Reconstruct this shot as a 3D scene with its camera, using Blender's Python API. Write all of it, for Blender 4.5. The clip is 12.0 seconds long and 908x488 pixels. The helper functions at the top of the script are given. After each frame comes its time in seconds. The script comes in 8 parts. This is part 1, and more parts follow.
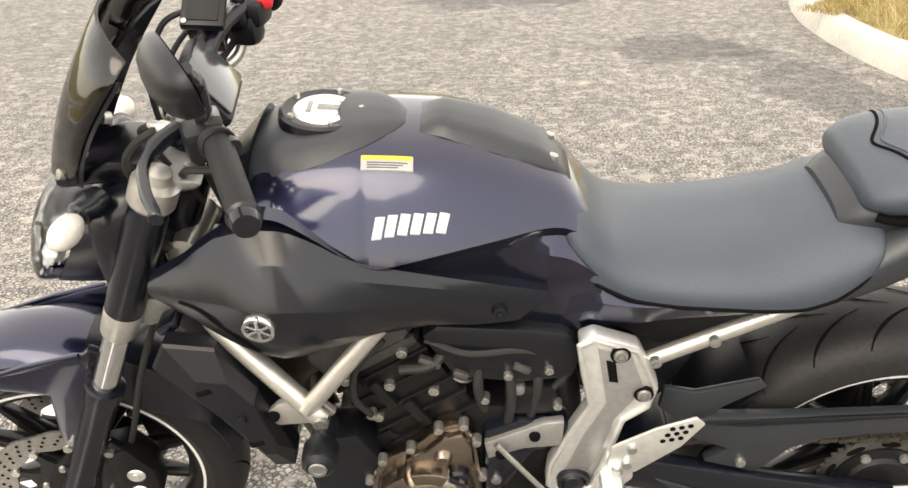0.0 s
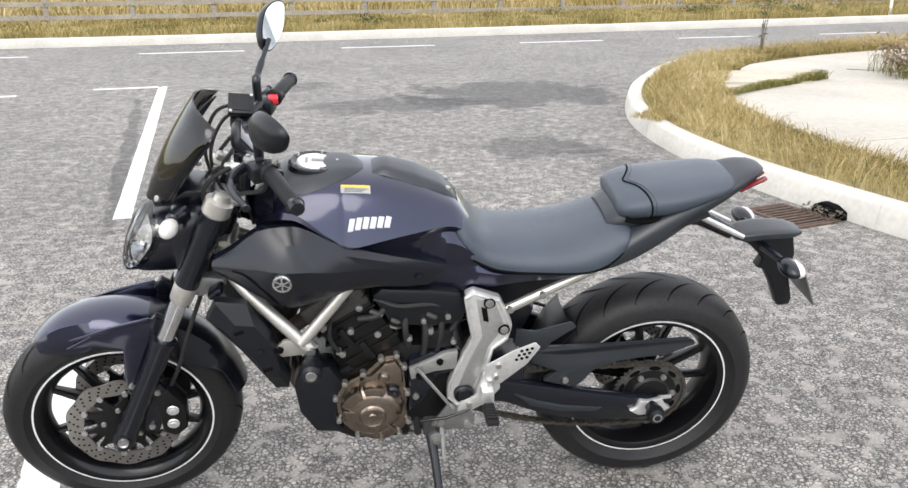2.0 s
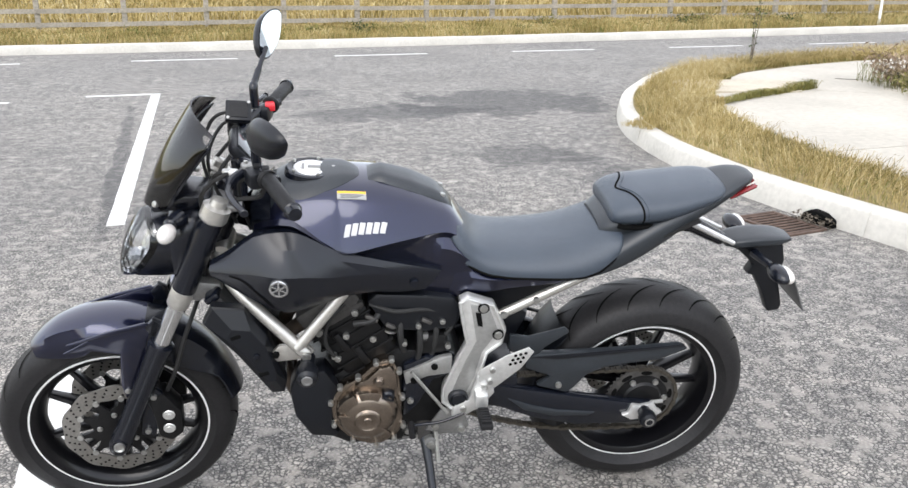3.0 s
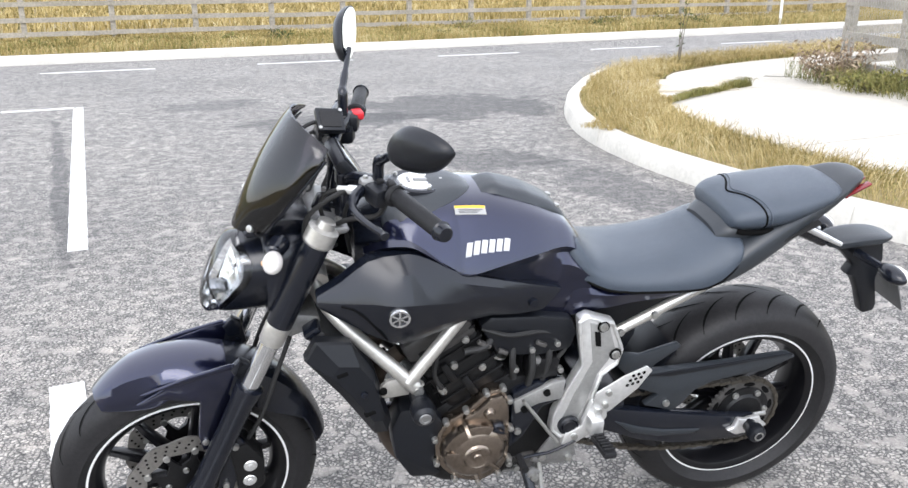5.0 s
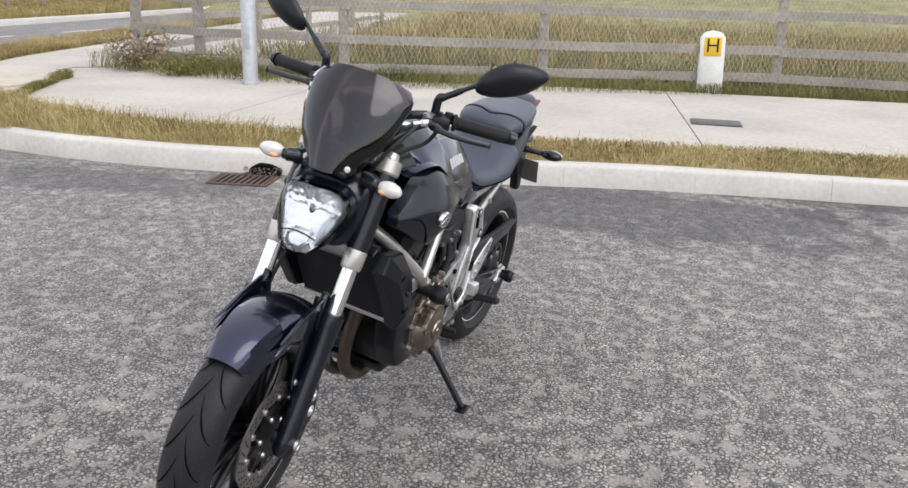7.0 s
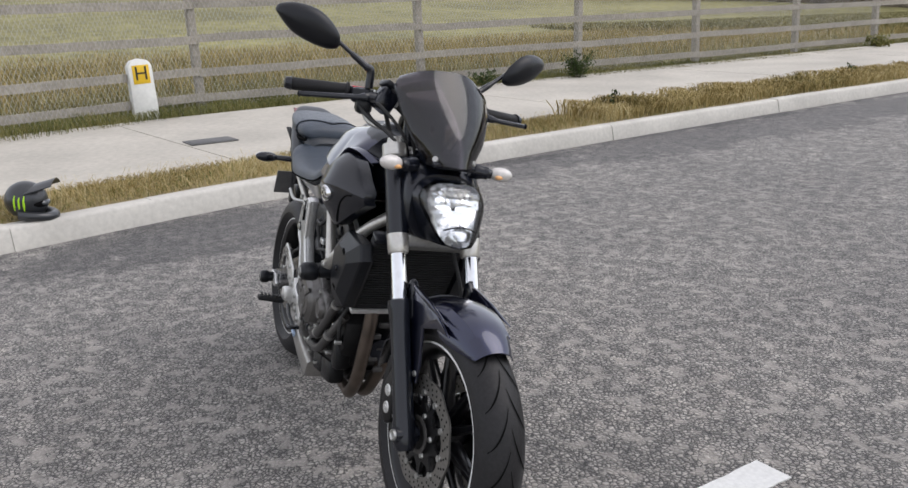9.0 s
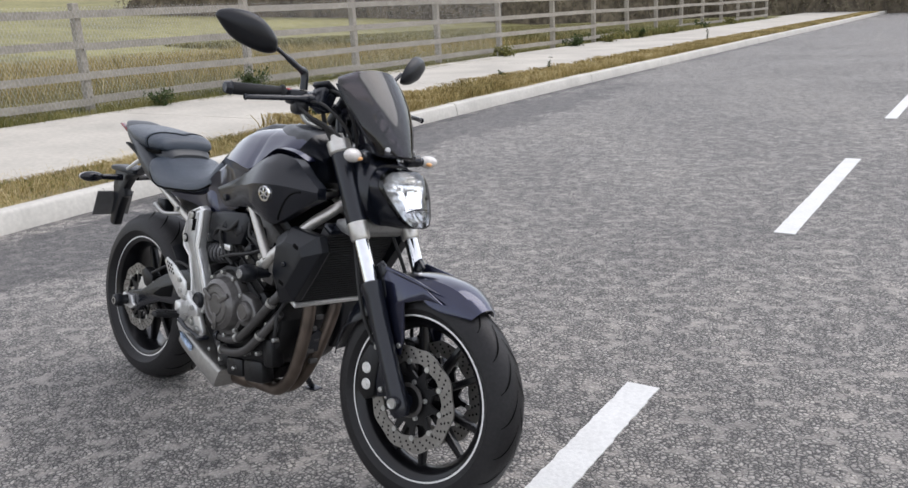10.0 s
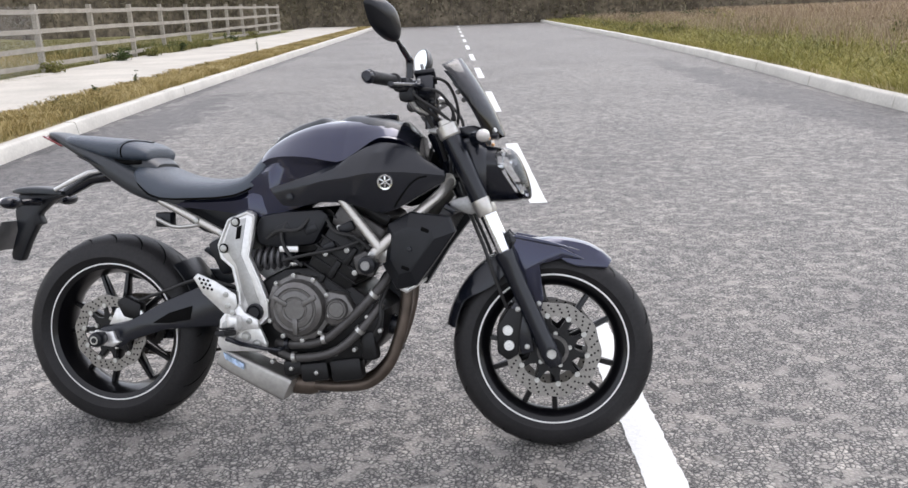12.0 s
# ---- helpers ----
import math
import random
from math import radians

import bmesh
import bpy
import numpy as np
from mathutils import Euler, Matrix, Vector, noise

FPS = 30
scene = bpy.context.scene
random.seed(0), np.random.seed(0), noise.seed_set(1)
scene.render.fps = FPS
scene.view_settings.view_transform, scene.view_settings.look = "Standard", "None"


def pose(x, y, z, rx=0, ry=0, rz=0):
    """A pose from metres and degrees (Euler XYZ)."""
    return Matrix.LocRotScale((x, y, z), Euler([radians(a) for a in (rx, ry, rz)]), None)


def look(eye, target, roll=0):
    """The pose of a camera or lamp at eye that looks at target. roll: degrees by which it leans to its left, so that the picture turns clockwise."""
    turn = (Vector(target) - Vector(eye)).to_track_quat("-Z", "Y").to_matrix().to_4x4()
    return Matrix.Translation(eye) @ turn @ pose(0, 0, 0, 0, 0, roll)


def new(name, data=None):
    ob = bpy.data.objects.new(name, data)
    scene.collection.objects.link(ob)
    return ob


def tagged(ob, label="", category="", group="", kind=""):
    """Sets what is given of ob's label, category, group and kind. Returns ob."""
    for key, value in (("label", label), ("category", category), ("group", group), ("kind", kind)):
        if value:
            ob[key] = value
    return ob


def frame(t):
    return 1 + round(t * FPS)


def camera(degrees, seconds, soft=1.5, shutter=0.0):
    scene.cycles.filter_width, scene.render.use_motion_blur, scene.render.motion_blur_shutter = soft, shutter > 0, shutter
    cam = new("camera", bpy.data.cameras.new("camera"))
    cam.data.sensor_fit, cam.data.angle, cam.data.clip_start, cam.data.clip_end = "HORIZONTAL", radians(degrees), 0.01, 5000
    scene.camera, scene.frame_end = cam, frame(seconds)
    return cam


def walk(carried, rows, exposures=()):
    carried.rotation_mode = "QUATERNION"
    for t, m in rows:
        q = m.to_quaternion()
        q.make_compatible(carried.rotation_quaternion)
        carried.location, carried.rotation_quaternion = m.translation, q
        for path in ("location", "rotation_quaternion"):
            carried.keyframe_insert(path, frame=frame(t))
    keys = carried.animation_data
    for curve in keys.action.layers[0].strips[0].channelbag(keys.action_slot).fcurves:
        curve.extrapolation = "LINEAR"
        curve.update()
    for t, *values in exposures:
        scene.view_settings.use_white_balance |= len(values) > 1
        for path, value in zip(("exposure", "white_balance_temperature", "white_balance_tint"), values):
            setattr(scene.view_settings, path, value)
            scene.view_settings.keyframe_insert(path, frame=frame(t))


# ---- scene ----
from mathutils.bvhtree import BVHTree

cam = camera(56.1, 12.0)
PATH = [
    (0, (-0.606, -1.293, 1.309), (-0.739, 0.508, 0.449), -2.1),
    (0.5, (-0.579, -1.771, 1.394), (-0.629, 0.053, 0.575), -1.4),
    (1, (-0.667, -2.024, 1.412), (-0.576, -0.169, 0.669), -0.9),
    (1.5, (-0.712, -2.116, 1.425), (-0.568, -0.227, 0.785), -0.4),
    (2, (-0.698, -2.158, 1.437), (-0.539, -0.27, 0.798), 0.1),
    (2.5, (-0.702, -2.184, 1.44), (-0.53, -0.292, 0.817), 0.3),
    (4.5, (-0.861, -2.061, 1.419), (-0.638, -0.172, 0.8), 0.3),
    (5, (-1.15, -1.929, 1.405), (-0.755, -0.065, 0.797), -0.1),
    (5.5, (-1.499, -1.926, 1.4), (-0.808, -0.164, 0.754), -0.2),
    (6, (-1.969, -1.804, 1.388), (-0.845, -0.274, 0.76), 1.4),
    (6.5, (-2.439, -1.656, 1.366), (-1.056, -0.352, 0.743), -0.7),
    (7, (-2.864, -1.312, 1.344), (-1.135, -0.495, 0.756), 1.8),
    (9, (-3.196, 0.533, 1.296), (-1.384, -0.125, 0.766), -2.4),
    (9.5, (-3.17, 0.932, 1.292), (-1.543, -0.1, 0.754), -2.2),
    (10, (-2.981, 1.344, 1.298), (-1.603, -0.006, 0.77), -2.8),
    (10.5, (-2.72, 1.686, 1.29), (-1.533, 0.169, 0.751), -2.5),
    (11, (-2.386, 1.963, 1.306), (-1.481, 0.266, 0.757), -3.5),
    (11.5, (-2.022, 2.163, 1.318), (-1.356, 0.358, 0.771), -2.7),
    (12, (-1.649, 2.334, 1.305), (-1.224, 0.457, 0.763), -2.2),
]
# the clip's camera settles its exposure and warms at the start
EXPOSURE = [(0, 1.68, 7800, 10), (0.5, 1.62, 7500, 10), (1.0, 1.53, 7100, 10), (1.6, 1.45, 6700, 10), (2.5, 1.35, 6450, 10), (4.5, 1.63, 6270, 11), (5.5, 1.61, 6180, 11), (6.3, 1.25, 6350, 12), (7.0, 0.95, 6400, 13), (8.9, 0.62, 6400, 13), (9.5, 0.72, 6350, 13), (10.5, 0.97, 6290, 13), (11.4, 1.33, 6300, 14), (12.0, 1.1, 6350, 14)]
walk(cam, [(t, look(eye, target, roll)) for t, eye, target, roll in PATH], EXPOSURE)

# ---- world and light: bright overcast day ----
SUN_EL, SUN_AZ = radians(48), radians(200)
world = bpy.data.worlds.new("overcast_sky")
world.use_nodes = True
scene.world = world
wn, wl = world.node_tree.nodes, world.node_tree.links
sky = wn.new("ShaderNodeTexSky")
sky.sky_type, sky.sun_disc = "NISHITA", False
sky.sun_elevation, sky.sun_rotation = SUN_EL, SUN_AZ
sky.dust_density, sky.air_density = 1.0, 1.0
# an even cloud layer veils the blue
cloud = wn.new("ShaderNodeMix")
cloud.data_type = "RGBA"
cloud.inputs["Factor"].default_value = 0.52
cloud.inputs["B"].default_value = (8.95, 8.6, 8.2, 1)
wl.new(sky.outputs[0], cloud.inputs["A"])
wl.new(cloud.outputs["Result"], wn["Background"].inputs[0])
wn["Background"].inputs[1].default_value = 0.12
sun = new("sun", bpy.data.lights.new("sun", "SUN"))
sun.data.energy, sun.data.angle, sun.data.color = 0.7, radians(45), (1.0, 0.97, 0.92)
sun.matrix_world = look((0, 0, 30), (30 * math.sin(SUN_AZ) * -1 / math.tan(SUN_EL), 30 * -math.cos(SUN_AZ) / math.tan(SUN_EL), 0))


# ---- materials ----
def mat(name, base, rough=0.5, metal=0.0, var=0.0, scale=40.0, bump=0.0, bscale=None, coat=0.0, spec=0.5, var2=0.0, scale2=3.0):
    """A procedural surface: base colour varied at two scales, and fine relief."""
    m = bpy.data.materials.new(name)
    m.use_nodes = True
    nt, b = m.node_tree, m.node_tree.nodes["Principled BSDF"]
    b.inputs["Base Color"].default_value = (*base, 1)
    b.inputs["Roughness"].default_value = rough
    b.inputs["Metallic"].default_value = metal
    b.inputs["Coat Weight"].default_value = coat
    b.inputs["Coat Roughness"].default_value = 0.1
    b.inputs["Coat IOR"].default_value = 1.58
    b.inputs["Specular IOR Level"].default_value = spec
    tc = nt.nodes.new("ShaderNodeTexCoord")

    def wave(sc, detail=4):
        n = nt.nodes.new("ShaderNodeTexNoise")
        n.inputs["Scale"].default_value, n.inputs["Detail"].default_value = sc, detail
        nt.links.new(tc.outputs["Object"], n.inputs["Vector"])
        return n

    col = None
    for amount, sc in ((var, scale), (var2, scale2)):
        if amount:
            n = wave(sc)
            r = nt.nodes.new("ShaderNodeMapRange")
            r.inputs["From Min"].default_value, r.inputs["From Max"].default_value = 0.3, 0.7
            r.inputs["To Min"].default_value, r.inputs["To Max"].default_value = 1 - amount, 1 + amount
            nt.links.new(n.outputs["Fac"], r.inputs["Value"])
            x = nt.nodes.new("ShaderNodeMix")
            x.data_type, x.blend_type = "RGBA", "MULTIPLY"
            x.inputs["Factor"].default_value = 1.0
            if col is None:
                x.inputs["A"].default_value = (*base, 1)
            else:
                nt.links.new(col, x.inputs["A"])
            nt.links.new(r.outputs[0], x.inputs["B"])
            col = x.outputs["Result"]
    if col is not None:
        nt.links.new(col, b.inputs["Base Color"])
    if bump:
        n = wave(bscale or scale)
        bp = nt.nodes.new("ShaderNodeBump")
        bp.inputs["Strength"].default_value, bp.inputs["Distance"].default_value = bump, 0.003
        nt.links.new(n.outputs["Fac"], bp.inputs["Height"])
        nt.links.new(bp.outputs[0], b.inputs["Normal"])
    return m


def node(m, kind, **values):
    n = m.node_tree.nodes.new(kind)
    for key, value in values.items():
        n.inputs[key.replace("_", " ")].default_value = value
    return n


def ramp(m, source, stops):
    r = m.node_tree.nodes.new("ShaderNodeValToRGB")
    while len(r.color_ramp.elements) < len(stops):
        r.color_ramp.elements.new(0.5)
    for e, (p, c) in zip(r.color_ramp.elements, stops):
        e.position, e.color = p, (*c, 1)
    m.node_tree.links.new(source, r.inputs[0])
    return r.outputs[0]


def blend(m, kind, a, b, fac=1.0):
    x = m.node_tree.nodes.new("ShaderNodeMix")
    x.data_type, x.blend_type = "RGBA", kind
    for socket, value in (("Factor", fac), ("A", a), ("B", b)):
        if isinstance(value, (int, float)):
            x.inputs[socket].default_value = value
        elif isinstance(value, tuple):
            x.inputs[socket].default_value = (*value, 1)
        else:
            m.node_tree.links.new(value, x.inputs[socket])
    return x.outputs["Result"]


def asphalt_material(name, chips, binder, worn, stains=()):
    """Surface-dressed road: pale stone chips in dark binder, with worn and oily patches."""
    m = bpy.data.materials.new(name)
    m.use_nodes = True
    L, b = m.node_tree.links, m.node_tree.nodes["Principled BSDF"]
    tc = node(m, "ShaderNodeTexCoord")
    warp = node(m, "ShaderNodeTexNoise", Scale=30.0, Detail=2.0)
    L.new(tc.outputs["Object"], warp.inputs["Vector"])
    add = m.node_tree.nodes.new("ShaderNodeVectorMath")
    add.operation = "MULTIPLY_ADD"
    L.new(warp.outputs["Color"], add.inputs[0])
    add.inputs[1].default_value = (0.02, 0.02, 0.02)
    L.new(tc.outputs["Object"], add.inputs[2])
    cells = node(m, "ShaderNodeTexVoronoi", Scale=62.0, Randomness=1.0)
    L.new(add.outputs[0], cells.inputs["Vector"])
    edge = m.node_tree.nodes.new("ShaderNodeTexVoronoi")
    edge.feature = "DISTANCE_TO_EDGE"
    edge.inputs["Scale"].default_value = 62.0
    L.new(add.outputs[0], edge.inputs["Vector"])
    sep = m.node_tree.nodes.new("ShaderNodeSeparateColor")
    L.new(cells.outputs["Color"], sep.inputs[0])
    stone = ramp(m, sep.outputs[0], [(0.0, tuple(0.72 * c for c in chips)), (0.45, tuple(0.92 * c for c in chips)), (0.9, chips), (1.0, tuple(1.15 * c for c in chips))])
    gap = ramp(m, edge.outputs["Distance"], [(0.03, (1, 1, 1)), (0.2, (0, 0, 0))])
    lost = node(m, "ShaderNodeTexNoise", Scale=38.0, Detail=4.0, Roughness=0.62)
    L.new(tc.outputs["Object"], lost.inputs["Vector"])
    bare = ramp(m, lost.outputs["Fac"], [(0.585, (0, 0, 0)), (0.61, (1, 1, 1))])
    worm = node(m, "ShaderNodeTexNoise", Scale=27.0, Detail=2.5, Roughness=0.6)
    L.new(add.outputs[0], worm.inputs["Vector"])
    crease = ramp(m, worm.outputs["Fac"], [(0.435, (0, 0, 0)), (0.464, (1, 1, 1)), (0.496, (1, 1, 1)), (0.527, (0, 0, 0))])
    broken = node(m, "ShaderNodeTexNoise", Scale=7.0, Detail=4.5, Roughness=0.6)
    L.new(tc.outputs["Object"], broken.inputs["Vector"])
    crease = blend(m, "MULTIPLY", crease, ramp(m, broken.outputs["Fac"], [(0.34, (0.3, 0.3, 0.3)), (0.44, (1, 1, 1))]))
    bare = blend(m, "LIGHTEN", bare, crease)
    gap = blend(m, "LIGHTEN", blend(m, "MULTIPLY", gap, (0.92, 0.92, 0.92)), blend(m, "MULTIPLY", bare, (0.72, 0.72, 0.72)))
    # smooth patches where the chips are worn flush
    flush = node(m, "ShaderNodeTexNoise", Scale=15.0, Detail=3.0, Roughness=0.55)
    L.new(add.outputs[0], flush.inputs["Vector"])
    gap = blend(m, "MULTIPLY", gap, ramp(m, flush.outputs["Fac"], [(0.55, (1, 1, 1)), (0.61, (0.3, 0.3, 0.3))]))
    stone = blend(m, "MIX", stone, tuple(0.7 * c for c in chips), ramp(m, flush.outputs["Fac"], [(0.55, (0, 0, 0)), (0.61, (0.85, 0.85, 0.85))]))
    col = blend(m, "MIX", stone, binder, gap)
    col = blend(m, "MULTIPLY", col, ramp(m, broken.outputs["Fac"], [(0.38, (1.13, 1.12, 1.11)), (0.46, (1.02, 1.02, 1.02)), (0.6, (0.82, 0.825, 0.83))]))
    big = node(m, "ShaderNodeTexNoise", Scale=0.45, Detail=6.0, Roughness=0.62)
    L.new(tc.outputs["Object"], big.inputs["Vector"])
    col = blend(m, "MULTIPLY", col, ramp(m, big.outputs["Fac"], [(0.3, worn), (0.55, (1, 1, 1)), (0.8, (1.12, 1.1, 1.08))]))
    mid = node(m, "ShaderNodeTexNoise", Scale=2.6, Detail=5.0, Roughness=0.65)
    L.new(tc.outputs["Object"], mid.inputs["Vector"])
    col = blend(m, "MULTIPLY", col, ramp(m, mid.outputs["Fac"], [(0.33, (0.86, 0.86, 0.865)), (0.5, (0.99, 0.99, 0.99)), (0.68, (1.07, 1.06, 1.05))]))
    clot = node(m, "ShaderNodeTexNoise", Scale=15.0, Detail=3.0, Roughness=0.6)
    L.new(tc.outputs["Object"], clot.inputs["Vector"])
    col = blend(m, "MULTIPLY", col, ramp(m, clot.outputs["Fac"], [(0.36, (0.8, 0.8, 0.81)), (0.5, (1, 1, 1)), (0.64, (1.16, 1.15, 1.14))]))
    fray = node(m, "ShaderNodeTexNoise", Scale=2.2, Detail=8.0, Roughness=0.7)
    L.new(tc.outputs["Object"], fray.inputs["Vector"])
    for x, y, ru, rv, strength in stains:
        place = m.node_tree.nodes.new("ShaderNodeMapping")
        place.vector_type = "TEXTURE"
        place.inputs["Location"].default_value = (x, y, 0)
        place.inputs["Rotation"].default_value = (0, 0, math.atan2(-0.9761, 0.2175))
        place.inputs["Scale"].default_value = (ru, rv, 1)
        L.new(tc.outputs["Object"], place.inputs["Vector"])
        far = m.node_tree.nodes.new("ShaderNodeVectorMath")
        far.operation = "LENGTH"
        L.new(place.outputs[0], far.inputs[0])
        ragged = m.node_tree.nodes.new("ShaderNodeMath")
        ragged.operation = "MULTIPLY_ADD"
        L.new(fray.outputs["Fac"], ragged.inputs[0])
        ragged.inputs[1].default_value = 2.4
        L.new(far.outputs["Value"], ragged.inputs[2])
        k = 1 - strength
        col = blend(m, "MULTIPLY", col, ramp(m, ragged.outputs[0], [(0.0, (k, k, k * 1.03)), (1.0, (1, 1, 1))]))
        lo = m.node_tree.nodes.new("ShaderNodeMapRange")
        lo.inputs["From Min"].default_value, lo.inputs["From Max"].default_value = 1.9, 2.06
        L.new(ragged.outputs[0], lo.inputs["Value"])
        L.new(lo.outputs[0], col.node.inputs["B"].links[0].from_node.inputs[0])
    L.new(col, b.inputs["Base Color"])
    b.inputs["Roughness"].default_value = 0.78
    b.inputs["Specular IOR Level"].default_value = 0.42
    b.inputs["Sheen Weight"].default_value, b.inputs["Sheen Roughness"].default_value = 0.11, 0.4
    bp = node(m, "ShaderNodeBump", Strength=1.0, Distance=0.009)
    L.new(edge.outputs["Distance"], bp.inputs["Height"])
    L.new(bp.outputs[0], b.inputs["Normal"])
    return m


def grass_material(name, stops, rough=0.7):
    """Blades whose colour differs from one to the next."""
    m = bpy.data.materials.new(name)
    m.use_nodes = True
    L, b = m.node_tree.links, m.node_tree.nodes["Principled BSDF"]
    g = m.node_tree.nodes.new("ShaderNodeNewGeometry")
    tc = node(m, "ShaderNodeTexCoord")
    patch = node(m, "ShaderNodeTexNoise", Scale=0.9, Detail=3.0)
    L.new(tc.outputs["Object"], patch.inputs["Vector"])
    mixf = m.node_tree.nodes.new("ShaderNodeMath")
    mixf.operation = "MULTIPLY_ADD"
    L.new(g.outputs["Random Per Island"], mixf.inputs[0])
    mixf.inputs[1].default_value = 0.55
    shift = m.node_tree.nodes.new("ShaderNodeMapRange")
    for k, v in (("From Min", 0.3), ("From Max", 0.7), ("To Min", 0.0), ("To Max", 0.45)):
        shift.inputs[k].default_value = v
    L.new(patch.outputs["Fac"], shift.inputs["Value"])
    L.new(shift.outputs[0], mixf.inputs[2])
    L.new(ramp(m, mixf.outputs[0], stops), b.inputs["Base Color"])
    b.inputs["Roughness"].default_value = rough
    b.inputs["Specular IOR Level"].default_value = 0.2
    return m


def tinted_sheet(name, tint, gloss=0.06):
    """Thin tinted plastic: mostly seen through, with a sharp gloss."""
    m = bpy.data.materials.new(name)
    m.use_nodes = True
    nt = m.node_tree
    nt.nodes.remove(nt.nodes["Principled BSDF"])
    t = node(m, "ShaderNodeBsdfTransparent")
    t.inputs[0].default_value = (*tint, 1)
    g = node(m, "ShaderNodeBsdfGlossy", Roughness=gloss)
    f = node(m, "ShaderNodeFresnel", IOR=1.65)
    x = node(m, "ShaderNodeMixShader")
    nt.links.new(f.outputs[0], x.inputs[0])
    nt.links.new(t.outputs[0], x.inputs[1])
    nt.links.new(g.outputs[0], x.inputs[2])
    nt.links.new(x.outputs[0], nt.nodes["Material Output"].inputs[0])
    return m


# oily or patched places: x, y, half length along the road, half width, strength
STAINS = [(0.78, 7.26, 1.1, 1.5, 0.58), (-0.5, 6.56, 0.6, 1.2, 0.5), (0.49, 4.43, 0.45, 0.6, 0.5), (-1.82, 7.91, 0.4, 0.8, 0.35), (2.27, -0.1, 1.9, 0.75, 0.5), (4.03, -5.95, 6, 0.7, 0.4), (-3.44, -9.67, 8, 0.6, 0.35), (-2.7, 4.6, 3.2, 0.07, 0.5), (1.21, 3.05, 1.6, 0.35, 0.4), (3.36, -1.8, 1.6, 0.16, 0.45), (4.41, -5.35, 2.2, 0.16, 0.45), (5.71, -10.7, 4, 0.16, 0.4), (7.66, -19.49, 6, 0.16, 0.35)]
ASPHALT = asphalt_material("road_surface", (0.422, 0.396, 0.358), (0.014, 0.015, 0.016), (0.74, 0.74, 0.75), STAINS)
LINE_PAINT = mat("white_line_paint", (0.63, 0.63, 0.61), 0.65, var=0.08, scale=70, bump=0.5, bscale=120, var2=0.06, scale2=5)
KERB = mat("kerb_concrete", (0.53, 0.51, 0.462), 0.85, var=0.08, scale=30, bump=0.4, bscale=150, var2=0.1, scale2=2)
SLAB = mat("pavement_concrete", (0.445, 0.417, 0.362), 0.9, var=0.09, scale=18, bump=0.4, bscale=160, var2=0.13, scale2=0.9)
BUFF = mat("buff_paving", (0.47, 0.42, 0.335), 0.9, var=0.12, scale=25, bump=0.4, var2=0.1)
SOIL = mat("dry_turf", (0.24, 0.19, 0.085), 0.95, var=0.35, scale=12, bump=0.8, bscale=40, var2=0.3, scale2=1.0)
FIELD = mat("rough_field", (0.2, 0.185, 0.072), 0.95, var=0.35, scale=2.0, bump=0.8, bscale=10, var2=0.3, scale2=0.12)
DRY_GRASS = grass_material("dry_grass", [(0.0, (0.075, 0.075, 0.02)), (0.25, (0.19, 0.15, 0.05)), (0.55, (0.36, 0.275, 0.11)), (0.8, (0.47, 0.385, 0.19)), (1.0, (0.62, 0.55, 0.34))])
PALE_GRASS = grass_material("bleached_grass", [(0.0, (0.3, 0.22, 0.09)), (0.5, (0.55, 0.45, 0.24)), (1.0, (0.75, 0.66, 0.42))])
ROUGH_GREEN = grass_material("rough_green", [(0.0, (0.05, 0.056, 0.015)), (0.4, (0.14, 0.14, 0.04)), (0.75, (0.27, 0.235, 0.08)), (1.0, (0.42, 0.345, 0.155))])
GREEN_GRASS = grass_material("green_grass", [(0.0, (0.045, 0.06, 0.014)), (0.35, (0.125, 0.14, 0.036)), (0.7, (0.26, 0.235, 0.085)), (1.0, (0.43, 0.37, 0.18))])
FRESH_GRASS = grass_material("fresh_grass", [(0.0, (0.05, 0.06, 0.016)), (0.35, (0.115, 0.125, 0.036)), (0.7, (0.23, 0.205, 0.075)), (1.0, (0.4, 0.34, 0.155))])
BROWN_WEED = grass_material("dead_weed_stalks", [(0.0, (0.13, 0.09, 0.06)), (0.4, (0.27, 0.2, 0.14)), (0.75, (0.4, 0.32, 0.21)), (1.0, (0.5, 0.44, 0.26))])
LUSH = grass_material("yellow_green_grass", [(0.0, (0.1, 0.105, 0.02)), (0.4, (0.22, 0.21, 0.05)), (0.75, (0.36, 0.32, 0.1)), (1.0, (0.46, 0.39, 0.17))])
MEADOW = grass_material("dull_meadow_grass", [(0.0, (0.09, 0.088, 0.03)), (0.4, (0.17, 0.16, 0.065)), (0.75, (0.27, 0.24, 0.11)), (1.0, (0.36, 0.31, 0.17))])
HEDGE = grass_material("hedge_leaves", [(0.0, (0.06, 0.055, 0.034)), (0.5, (0.145, 0.128, 0.085)), (1.0, (0.27, 0.235, 0.165))])
WEED = grass_material("weed_leaves", [(0.0, (0.02, 0.035, 0.01)), (0.6, (0.05, 0.075, 0.02)), (1.0, (0.12, 0.13, 0.04))])
BRUSH = mat("grey_brown_scrub", (0.15, 0.125, 0.09), 0.95, var=0.5, scale=3.0, bump=0.9, bscale=8, var2=0.4, scale2=0.6)
